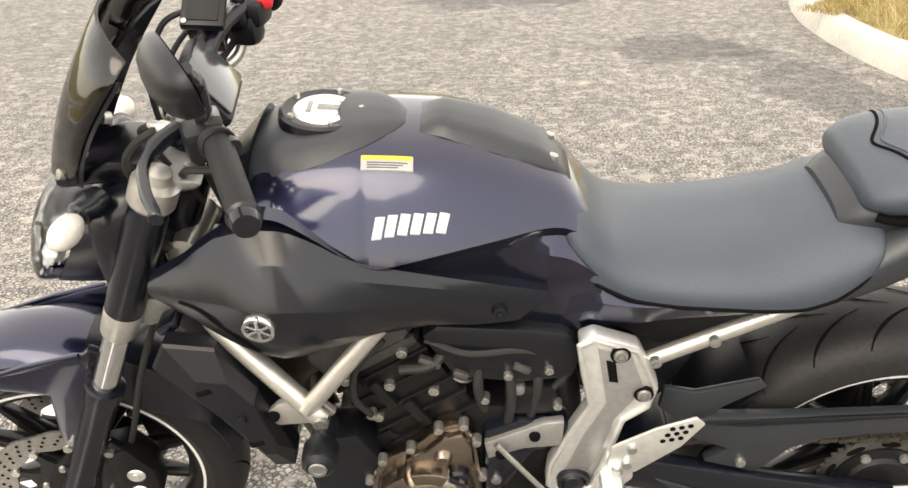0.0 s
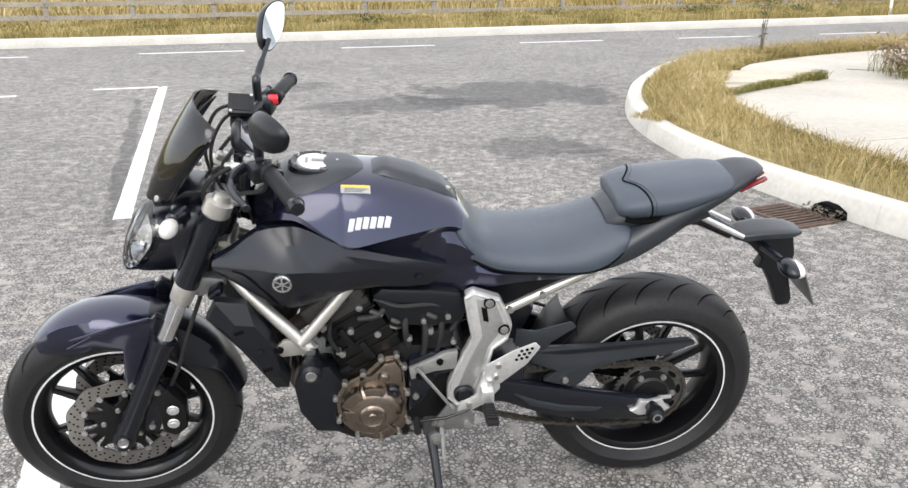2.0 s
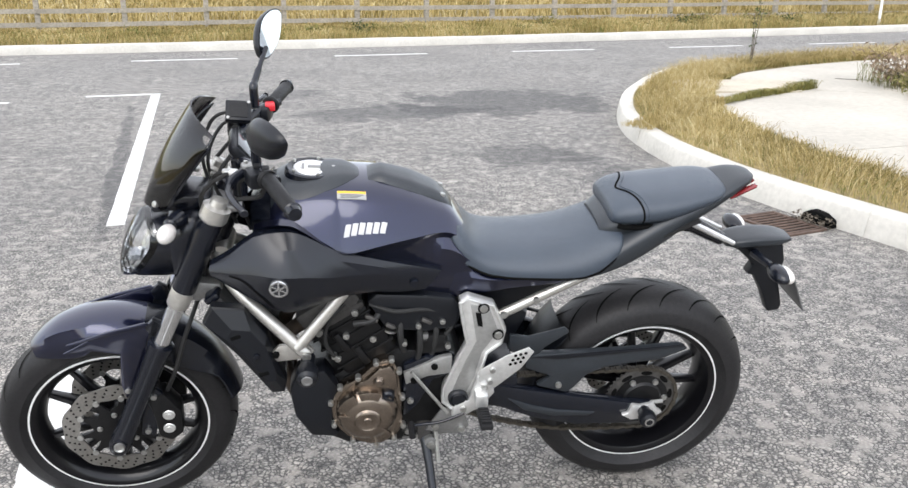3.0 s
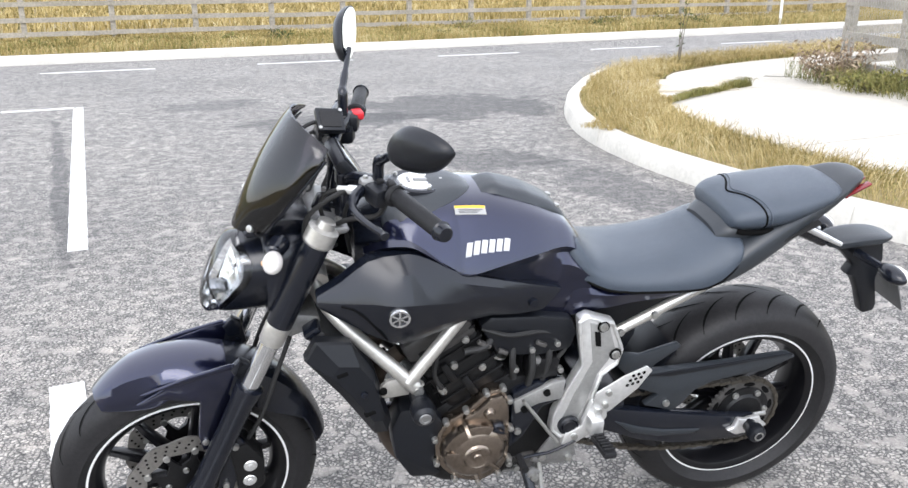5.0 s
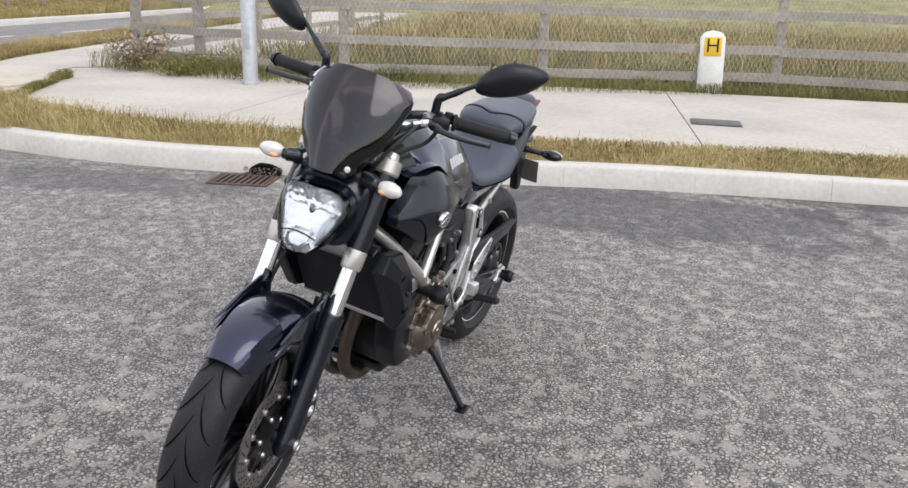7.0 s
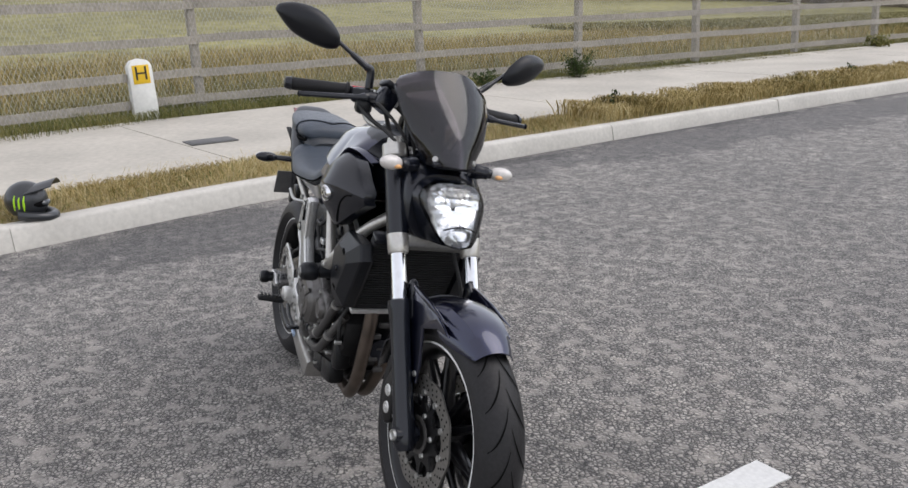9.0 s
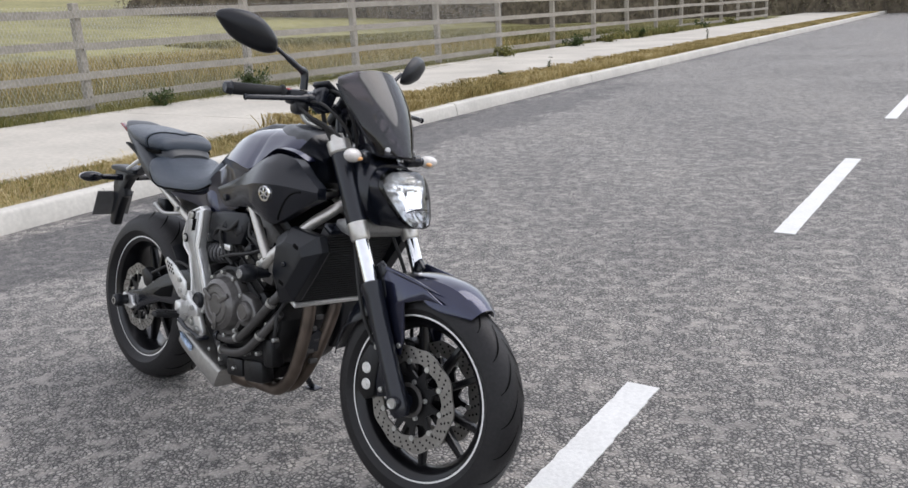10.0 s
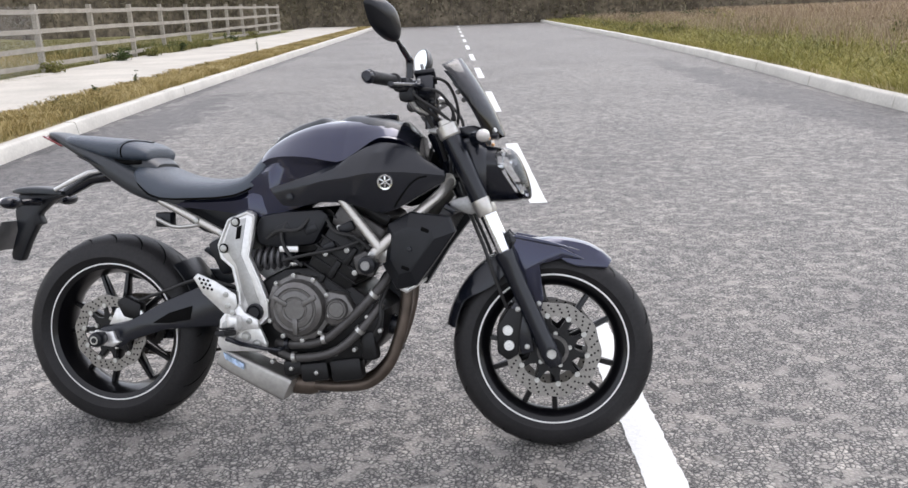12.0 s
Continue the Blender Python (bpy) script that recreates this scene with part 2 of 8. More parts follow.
TWIG = mat("twigs", (0.11, 0.092, 0.07), 0.9, var=0.3)
WOOD = mat("weathered_timber", (0.3, 0.275, 0.23), 0.9, var=0.2, scale=25, bump=0.6, bscale=60, var2=0.15, scale2=2)
GALV = mat("galvanised_steel", (0.5, 0.52, 0.54), 0.5, metal=0.6, var=0.1, scale=20)
WIRE = mat("mesh_wire", (0.42, 0.42, 0.42), 0.6, metal=0.3, var=0.1, scale=10)
WHITE_POST = mat("white_marker_paint", (0.75, 0.75, 0.72), 0.6, var=0.06, scale=15, var2=0.08)
YELLOW = mat("yellow_plate", (0.75, 0.48, 0.015), 0.5, var=0.05)
BLACK_INK = mat("black_ink", (0.012, 0.012, 0.012), 0.5, var=0.1)
RUST_IRON = mat("rusty_iron", (0.1, 0.066, 0.05), 0.8, metal=0.2, var=0.35, scale=30, bump=0.5)
COVER_IRON = mat("grey_iron", (0.12, 0.12, 0.12), 0.7, metal=0.3, var=0.2, scale=40, bump=0.5)

PAINT = mat("midnight_violet_paint", (0.011, 0.014, 0.042), 0.3, metal=0.9, coat=1.0, var=0.12, scale=900, var2=0.04, scale2=4)
SATIN = mat("satin_black_paint", (0.0048, 0.0062, 0.0108), 0.25, spec=0.52, var=0.1, scale=300, var2=0.05)
PLASTIC = mat("black_plastic", (0.0058, 0.0068, 0.0095), 0.36, spec=0.36, var=0.12, scale=200, bump=0.12, bscale=600, var2=0.1, scale2=8)
VINYL = mat("seat_vinyl", (0.043, 0.055, 0.073), 0.35, var=0.1, scale=350, bump=0.35, bscale=900, var2=0.06, scale2=9)
GRIP = mat("grip_rubber", (0.011, 0.011, 0.012), 0.55, spec=0.3, var=0.15, scale=200, bump=0.4, bscale=500)
# black plastic with the grey of the reflected sky put into its base
SKY_GREY = mat("sky_greyed_plastic", (0.021, 0.025, 0.03), 0.36, spec=0.5, var=0.1, scale=200, bump=0.1, bscale=600, var2=0.08, scale2=8)
RUBBER = mat("tyre_rubber", (0.0155, 0.015, 0.0158), 0.48, spec=0.27, var=0.18, scale=120, bump=0.2, bscale=300, var2=0.15, scale2=10)
GROOVE = mat("tyre_groove", (0.004, 0.004, 0.004), 0.95, spec=0.1, var=0.1)
RIM = mat("rim_black", (0.003, 0.003, 0.004), 0.3, coat=0.25, spec=0.25, var=0.1, scale=100)
TAPE = mat("reflective_rim_tape", (0.72, 0.72, 0.7), 0.45, var=0.06, scale=60)
ALU = mat("cast_aluminium", (0.74, 0.74, 0.725), 0.33, metal=0.74, var=0.08, scale=80, bump=0.15, bscale=400, var2=0.06, scale2=8)
CAST_DARK = mat("bead_blasted_aluminium", (0.42, 0.42, 0.41), 0.45, metal=0.8, var=0.08, scale=120, bump=0.15, bscale=500, var2=0.08, scale2=9)
CLAMP = mat("grey_cast_clamp", (0.3, 0.3, 0.295), 0.4, metal=0.75, var=0.1, scale=120, bump=0.15, bscale=500, var2=0.08, scale2=9)
FRAME = mat("silver_frame_paint", (0.54, 0.525, 0.49), 0.34, metal=0.75, var=0.06, scale=120, var2=0.05)
CHROME = mat("chrome", (0.75, 0.76, 0.77), 0.12, metal=1.0, var=0.04, scale=50)
BOLT = mat("steel_bolt", (0.5, 0.5, 0.48), 0.35, metal=0.9, var=0.1, scale=200)
DISC = mat("brake_disc_steel", (0.27, 0.258, 0.24), 0.4, metal=0.85, var=0.12, scale=150, var2=0.1, scale2=20)
ENGINE = mat("engine_black", (0.0065, 0.0065, 0.007), 0.38, metal=0.1, spec=0.32, var=0.2, scale=90, bump=0.2, bscale=300, var2=0.15, scale2=12)
CLUTCH = mat("clutch_grey", (0.15, 0.145, 0.14), 0.38, metal=0.75, var=0.12, scale=90, bump=0.15, bscale=300, var2=0.1, scale2=12)
ENGINE_GREY = mat("engine_grey", (0.075, 0.072, 0.07), 0.42, metal=0.5, var=0.12, scale=90, bump=0.15, bscale=300, var2=0.1, scale2=12)
BRONZE = mat("bronze_cover", (0.27, 0.225, 0.185), 0.26, metal=1.0, var=0.1, scale=90, bump=0.15, bscale=300, var2=0.08, scale2=12)
PIPE = mat("heat_stained_steel", (0.125, 0.1, 0.082), 0.45, metal=0.8, var=0.25, scale=15, bump=0.1, var2=0.2, scale2=5)
SILENCER = mat("brushed_steel", (0.4, 0.39, 0.37), 0.42, metal=0.85, var=0.1, scale=60, var2=0.08)
CHAIN_STEEL = mat("dirty_sprocket_steel", (0.11, 0.105, 0.1), 0.5, metal=0.7, var=0.25, scale=60, var2=0.2, scale2=14)
CHAIN = mat("oily_chain", (0.09, 0.08, 0.065), 0.5, metal=0.7, var=0.25, scale=100)
HOSE = mat("rubber_hose", (0.015, 0.015, 0.015), 0.6, var=0.1)
MIRROR = mat("mirror_glass", (0.62, 0.65, 0.68), 0.02, metal=1.0)
LENS = tinted_sheet("clear_lens", (0.95, 0.96, 0.97), 0.03)
REFLECTOR = mat("lamp_reflector", (0.86, 0.87, 0.88), 0.22, metal=1.0, var=0.05, scale=60)
AMBER = mat("amber_bulb", (0.75, 0.4, 0.16), 0.3)
FROST = mat("frosted_indicator_lens", (0.6, 0.57, 0.54), 0.15, coat=0.6, var=0.1, scale=90, bump=0.2, bscale=250)
RED = mat("red_lens", (0.16, 0.012, 0.014), 0.25, coat=0.5, var=0.1, scale=150)
SCREEN = tinted_sheet("smoked_screen", (0.26, 0.24, 0.26))
LABEL_WHITE = mat("label_white", (0.34, 0.34, 0.33), 0.5, var=0.05)
LABEL_ORANGE = mat("label_yellow", (0.75, 0.45, 0.04), 0.5, var=0.05)
DECAL = mat("silver_white_decal", (0.52, 0.52, 0.53), 0.4, var=0.04)
LCD = mat("display_face", (0.05, 0.055, 0.06), 0.15, coat=0.5)
SWITCH_RED = mat("red_switch", (0.6, 0.02, 0.03), 0.4)
RADCORE = mat("radiator_core", (0.02, 0.02, 0.021), 0.6, var=0.3, scale=400, bump=0.6, bscale=500)
HELMET_BLACK = mat("helmet_shell", (0.02, 0.022, 0.025), 0.35, coat=0.3, var=0.1, scale=40)
NEON = mat("neon_green", (0.4, 0.7, 0.02), 0.4)
SPRING = mat("shock_spring", (0.12, 0.12, 0.125), 0.4, metal=0.4)


# ---- mesh helpers ----
def finish(name, bm, material, parent=None, label="", sharp=32):
    me = bpy.data.meshes.new(name)
    bmesh.ops.recalc_face_normals(bm, faces=bm.faces)
    bm.to_mesh(me)
    bm.free()
    me.materials.append(material)
    me.shade_smooth()
    me.set_sharp_from_angle(angle=radians(sharp))
    ob = new(name, me)
    if parent is not None:
        ob.parent = parent
    return tagged(ob, label)


part = finish


def raw(name, verts, faces, material, parent=None, label=""):
    me = bpy.data.meshes.new(name)
    me.from_pydata(verts, [], faces)
    me.materials.append(material)
    ob = new(name, me)
    if parent is not None:
        ob.parent = parent
    return tagged(ob, label)


def bm_loft(rings, cap=True, closed=True, bm=None):
    bm = bm or bmesh.new()
    vs = [[bm.verts.new(p) for p in ring] for ring in rings]
    k = len(rings[0])
    for a, b in zip(vs, vs[1:]):
        for i in range(k if closed else k - 1):
            j = (i + 1) % k
            bm.faces.new((a[i], a[j], b[j], b[i]))
    if cap and closed:
        bm.faces.new(vs[0][::-1])
        bm.faces.new(vs[-1])
    return bm


def spline(points, n):
    """Catmull-Rom through the points, n steps to each stretch."""
    P = [Vector(p) for p in points]
    P = [2 * P[0] - P[1]] + P + [2 * P[-1] - P[-2]]
    out = []
    for i in range(1, len(P) - 2):
        a, b, c, d = P[i - 1 : i + 3]
        for k in range(n):
            t = k / n
            out.append(0.5 * (2 * b + (c - a) * t + (2 * a - 5 * b + 4 * c - d) * t * t + (3 * b - a - 3 * c + d) * t**3))
    return out + [P[-2]]


def bm_tube(path, radius, n=10, bm=None, cap=True):
    """A round bar along a path; radius is a number or one for each point."""
    path = [Vector(p) for p in path]
    rs = radius if isinstance(radius, (list, tuple)) else [radius] * len(path)
    rings, side = [], None
    for i, p in enumerate(path):
        t = (path[min(i + 1, len(path) - 1)] - path[max(i - 1, 0)]).normalized()
        if side is None:
            side = t.orthogonal().normalized()
        side = (side - t * side.dot(t)).normalized()
        up = t.cross(side)
        rings.append([p + rs[i] * (math.cos(a) * side + math.sin(a) * up) for a in (2 * math.pi * k / n for k in range(n))])
    return bm_loft(rings, cap, True, bm)


def bm_plate(outline, y0, y1, bevel=0.003, bm=None, flip=False):
    """A plate cut to an outline in x and z, from y0 to y1."""
    own = bmesh.new()
    a = [own.verts.new((x, y0, z)) for x, z in outline]
    f = own.faces.new(a)
    r = bmesh.ops.extrude_face_region(own, geom=[f])
    bmesh.ops.translate(own, vec=(0, y1 - y0, 0), verts=[g for g in r["geom"] if isinstance(g, bmesh.types.BMVert)])
    bmesh.ops.recalc_face_normals(own, faces=own.faces)
    if bevel:
        bmesh.ops.bevel(own, geom=own.edges[:], offset=bevel, segments=2, affect="EDGES", profile=0.5, clamp_overlap=True)
    return join(bm, own)


def join(bm, own):
    if bm is None:
        return own
    me = bpy.data.meshes.new("join")
    own.to_mesh(me)
    own.free()
    bm.from_mesh(me)
    bpy.data.meshes.remove(me)
    return bm


def bm_box(c, size, bevel=0.004, turn=None, bm=None):
    own = bmesh.new()
    bmesh.ops.create_cube(own, size=1.0)
    bmesh.ops.scale(own, vec=size, verts=own.verts)
    if bevel:
        bmesh.ops.bevel(own, geom=own.edges[:], offset=bevel, segments=2, affect="EDGES", profile=0.5, clamp_overlap=True)
    m = Matrix.Translation(c) @ (turn or Matrix())
    bmesh.ops.transform(own, matrix=m, verts=own.verts)
    return join(bm, own)


def bm_lathe(profile, c, n=48, bm=None, closed=False, axis="y"):
    """A turned shape: profile of (radius, along) about an axis through c."""
    rings = []
    for k in range(n):
        a = 2 * math.pi * k / n
        ring = []
        for r, s in profile:
            u, v = r * math.cos(a), r * math.sin(a)
            ring.append((c[0] + u, c[1] + s, c[2] + v) if axis == "y" else (c[0] + s, c[1] + u, c[2] + v) if axis == "x" else (c[0] + u, c[1] + v, c[2] + s))
        rings.append(ring)
    own = bmesh.new()
    vs = [[own.verts.new(p) for p in r] for r in rings]
    m = len(profile)
    for i in range(n):
        a, b = vs[i], vs[(i + 1) % n]
        for j in range(m if closed else m - 1):
            k = (j + 1) % m
            own.faces.new((a[j], a[k], b[k], b[j]))
    bmesh.ops.remove_doubles(own, verts=own.verts, dist=1e-5)
    return join(bm, own)


def bm_ball(c, size, bm=None, u=20, v=12, turn=None):
    own = bmesh.new()
    bmesh.ops.create_uvsphere(own, u_segments=u, v_segments=v, radius=1.0)
    bmesh.ops.scale(own, vec=size, verts=own.verts)
    bmesh.ops.transform(own, matrix=Matrix.Translation(c) @ (turn or Matrix()), verts=own.verts)
    return join(bm, own)


def bm_shell(rows, push):
    """A bent sheet through rows of points, thickened by push (a vector for each point, or one for all)."""
    bm = bmesh.new()
    top = [[bm.verts.new(p) for p in r] for r in rows]
    low = [[bm.verts.new(Vector(p) + (push(Vector(p)) if callable(push) else Vector(push))) for p in r] for r in rows]
    n, m = len(rows), len(rows[0])
    for g in (top, low):
        for i in range(n - 1):
            for j in range(m - 1):
                q = (g[i][j], g[i][j + 1], g[i + 1][j + 1], g[i + 1][j])
                bm.faces.new(q if g is top else q[::-1])
    rim = [(i, 0) for i in range(n)] + [(n - 1, j) for j in range(1, m)] + [(i, m - 1) for i in range(n - 2, -1, -1)] + [(0, j) for j in range(m - 2, 0, -1)]
    for (a, b), (c, d) in zip(rim, rim[1:] + rim[:1]):
        bm.faces.new((top[a][b], top[c][d], low[c][d], low[a][b]))
    bmesh.ops.remove_doubles(bm, verts=bm.verts, dist=1e-5)
    return bm


def oval(x, w, zb, zt, power=2.6, n=28, y=0.0):
    """One cross-section at x: half width w, from zb to zt, squarish by power."""
    out = []
    for k in range(n):
        a = 2 * math.pi * k / n
        c, s = math.cos(a), math.sin(a)
        out.append((x, y + w * math.copysign(abs(c) ** (2 / power), c), (zb + zt) / 2 + (zt - zb) / 2 * math.copysign(abs(s) ** (2 / power), s)))
    return out


def smooth_rows(rows, n=3):
    """Rows of equal length, with splined rows between them."""
    cols = [spline(c, n) for c in zip(*rows)]
    return [list(r) for r in zip(*cols)]


def section_loft(table, power=2.6, n=28, steps=3):
    """A body through sections (x, half width, z below, z above)."""
    t = spline([Vector((a, b, c)) for a, b, c, d in table], steps)
    t4 = spline([Vector((d, 0, 0)) for *_, d in table], steps)
    return bm_loft([oval(p.x, max(p.y, 0.004), p.z, q.x, power, n) for p, q in zip(t, t4)])


def moved(bm, m):
    bmesh.ops.transform(bm, matrix=m, verts=bm.verts)
    return bm


# ---- ground plan: u runs along the road, v across it to the footpath ----
ROAD_O, ROAD_D, ROAD_N = Vector((-1.47, -1.03)), Vector((0.2175, -0.9761)), Vector((0.9761, 0.2175))


def at(u, v, z=0.0):
    p = ROAD_O + u * ROAD_D + v * ROAD_N
    return Vector((p.x, p.y, z))


KERB_PLAN = [(75, 5.0), (30, 5.0), (12, 5.0), (6, 4.88), (2.3, 4.68), (0.3, 4.54), (-0.75, 4.38), (-1.9, 4.16), (-3.3, 3.99), (-4.55, 4.07), (-5.75, 4.4), (-6.95, 5.03), (-7.7, 5.62), (-8.45, 6.28), (-9.2, 7.3), (-9.9, 9.6), (-10.7, 14), (-12.5, 24), (-16, 45)]
KERB_LINE = [Vector((p.x, p.y)) for p in spline([(u, v, 0) for u, v in KERB_PLAN], 12)]


def inward(line, side):
    """Normals of a plan line, all to the same side of its run."""
    out = []
    for i in range(len(line)):
        t = (line[min(i + 1, len(line) - 1)] - line[max(i - 1, 0)]).normalized()
        out.append(Vector((t.y, -t.x)) * side)
    return out


KERB_IN = inward(KERB_LINE, 1)


def strip(name, line, normals, a, b, za, zb, material, depth=0.12, parent=None):
    """A band along a plan line between two offsets, with thickness."""
    rows = [[at(*(p + n * a), za), at(*(p + n * b), zb)] for p, n in zip(line, normals)]
    ob = finish(name, bm_shell(rows, (0, 0, -depth)), material, parent, sharp=20)
    return tagged(ob, kind="structure")


# ---- ground, road and footpath ----
def sheet(name, outline, z, material, label, category, drop=0.0):
    bm = bmesh.new()
    f = bm.faces.new([bm.verts.new(at(u, v, z)) for u, v in outline])
    bmesh.ops.triangulate(bm, faces=[f])
    if drop:
        r = bmesh.ops.extrude_face_region(bm, geom=bm.faces[:])
        bmesh.ops.translate(bm, vec=(0, 0, -drop), verts=[g for g in r["geom"] if isinstance(g, bmesh.types.BMVert)])
    ob = finish(name, bm, material)
    return tagged(ob, label, category, kind="structure")


bm = bmesh.new()
bmesh.ops.create_grid(bm, x_segments=8, y_segments=8, size=700)
bmesh.ops.translate(bm, vec=(0, 0, -0.06), verts=bm.verts)
tagged(finish("ground", bm, FIELD), "rough open field of dry and green grass", "ground", kind="structure")
sheet("road", [(80, -6), (80, 6), (-6, 6), (-8, 46), (-21, 46), (-18, -60), (-8, -60), (-6, -6)], 0.0, ASPHALT, "worn grey chip-sealed asphalt road at a junction", "road", 0.04)

# gently rising fields behind the fence and across the side road
for name, line, label in (("rising_field", [(70, 26), (30, 24), (0, 24), (-12, 27), (-30, 30)], "rising rough field behind the fence"), ("rising_far_field", [(-30, 60), (-36, 30), (-38, 0), (-38, -40), (-36, -90)], "rising field across the side road")):
    out = Vector((0, 1)) if name == "rising_field" else Vector((-1, 0))
    rows = []
    for k, p in enumerate(spline([(u, v, 0) for u, v in line], 6)):
        rows.append([at(p.x + out.x * far, p.y + out.y * far, -0.02 + 0.075 * far + 0.4 * math.sin(0.7 * k + far * 0.05) * min(1, far / 20)) for far in (0, 6, 14, 25, 40, 60, 90, 140, 220)])
    tagged(finish(name, bm_shell(rows, (0, 0, -0.3)), FIELD), label, "field", kind="structure")

# footpath side: turf bed, verge, slabs
sheet("footpath_ground", [tuple(p + n * 0.1) for p, n in zip(KERB_LINE, KERB_IN)] + [(-16, 160), (80, 160)], 0.1, FIELD, "grassy ground behind the footpath", "ground", 0.05)
VERGE = strip("verge", KERB_LINE, KERB_IN, 0.15, 0.98, 0.145, 0.15, SOIL, 0.03)
tagged(VERGE, "narrow turf strip between kerb and footpath", "verge")

RIGHT_PLAN = [(80, -5.2), (36, -5.15), (20, -5.0), (12, -4.72), (6, -4.35), (-1, -4.4), (-4.5, -5.2), (-7, -7.5), (-8.5, -11), (-9, -30), (-9, -60)]
RIGHT_LINE = [Vector((p.x, p.y)) for p in spline([(u, v, 0) for u, v in RIGHT_PLAN], 10)]
RIGHT_IN = inward(RIGHT_LINE, -1)
sheet("roadside_field", [tuple(p + n * 0.1) for p, n in zip(RIGHT_LINE, RIGHT_IN)] + [(80, -60)], 0.11, SOIL, "overgrown rough grass beyond the kerb", "field", 0.05)
FAR_PLAN = [(-14.3, -60), (-14.35, -14), (-14.4, -2.3), (-14.55, 5.8), (-15.35, 17), (-17, 30), (-20, 46)]
FAR_LINE = [Vector((p.x, p.y)) for p in spline([(u, v, 0) for u, v in FAR_PLAN], 10)]
FAR_IN = inward(FAR_LINE, -1)
sheet("far_field", [tuple(p + n * 0.1) for p, n in zip(FAR_LINE, FAR_IN)] + [(-160, 80), (-160, -90)], 0.1, SOIL, "dry grass field across the side road", "field", 0.05)


def dash(u0, u1, v=0.0, width=0.115, along=True, name="road_line", drift=0.0):
    bm = bmesh.new()
    n = max(3, int((u1 - u0) / 0.025))
    rnd = random.Random(round(u0 * 100))
    rows = []
    for k in range(n + 1):
        t = u0 + (u1 - u0) * k / n
        w = v + drift * k / n
        a, b = w - width / 2 + rnd.uniform(-0.003, 0.003), w + width / 2 + rnd.uniform(-0.003, 0.003)
        rows.append([at(t, a, 0.004), at(t, b, 0.004)] if along else [at(a, t, 0.004), at(b, t, 0.004)])
    ob = finish(name, bm_shell(rows, (0, 0, -0.006)), LINE_PAINT)
    return tagged(ob, "worn white painted road line", "road marking", "road lines", "structure")


dash(-2.13, 0.0)
dash(-9.25, -3.79, 0.255, 0.1, drift=-0.17)
for k in range(10):
    dash(2.24 + 5.02 * k, 4.76 + 5.02 * k, 0.0)
dash(-0.5, 0.24, -9.22, 0.09, False)
dash(-3.2, -1.25, -8.95, 0.09, False)
for k in range(-5, 9):
    v0 = -0.14 + 3.17 * k
    dash(v0, v0 + 1.6, -13.03, 0.09, False)


# ---- motorcycle ----
BIKE = new("motorcycle")
BIKE.matrix_world = Matrix.Translation((-1.0, 0, 0)) @ Matrix.Rotation(radians(2.2), 4, "Z") @ Matrix.Translation((1.0, 0, 0)) @ Matrix.Rotation(radians(10.5), 4, "X")
tagged(BIKE, "dark violet and black naked motorcycle leaning on its side stand", "motorcycle")
AXIS = Vector((0.4195, 0, 0.9078))
HEAD = Vector((-1.49, 0, 0))
STEER = Matrix.Translation(HEAD) @ Matrix.Rotation(radians(5.5), 4, AXIS) @ Matrix.Translation(-HEAD)


def front(name, bm, material, parent=BIKE, label="", sharp=32):
    """A part that turns with the handlebar."""
    return part(name, moved(bm, STEER), material, parent, label, sharp)


def bolt(parent, p, r=0.007, d=(0, -1, 0), material=BOLT, steer=False, h=0.005):
    d = Vector(d).normalized()
    m = Matrix.Translation(p) @ d.to_track_quat("Z", "Y").to_matrix().to_4x4()
    bm = bm_lathe([(0, h), (r * 0.45, h), (r * 0.5, h * 0.5), (r * 0.55, h), (r * 0.9, h * 0.9), (r, 0), (r, -h), (0, -h)], (0, 0, 0), 12, axis="z")
    moved(bm, m)
    return front("bolt", bm, material, parent) if steer else part("bolt", bm, material, parent)


def tyre_profile(R, bead, w):
    pts = []
    for k in range(13):
        a = math.pi * k / 12
        y = -math.cos(a) * w / 2
        r = bead + (R - bead) * (0.28 + 0.72 * math.sin(a) ** 0.75)
        pts.append((r, y))
    return [(bead, -w * 0.36)] + pts + [(bead, w * 0.36)]


def tread(R, w, c, count, seed):
    """Slanting grooves, as thin dark strips laid into the tread."""
    bm = bmesh.new()
    for k in range(count):
        a0 = 2 * math.pi * k / count
        for side in (-1, 1):
            off = (0.5 if side > 0 else 0) * 2 * math.pi / count
            rows = []
            for i in range(9):
                t = i / 8
                y = side * w * (0.015 + 0.4 * t)
                a = a0 + off + 0.42 * t**0.8 - 0.1 * t * t
                hw = 0.0036 * (0.35 + math.sin(math.pi * min(t + 0.12, 1)))
                s = math.sqrt(max(0, 1 - (2 * y / w) ** 2))
                rr = (R - 0.222) * (0.28 + 0.72 * s**0.75) + 0.222 + 0.0012
                rows.append([(c[0] + rr * math.cos(a - hw / rr), y, c[2] + rr * math.sin(a - hw / rr)), (c[0] + rr * math.cos(a + hw / rr), y, c[2] + rr * math.sin(a + hw / rr))])
            bm_loft(rows, cap=False, closed=False, bm=bm)
    return bm


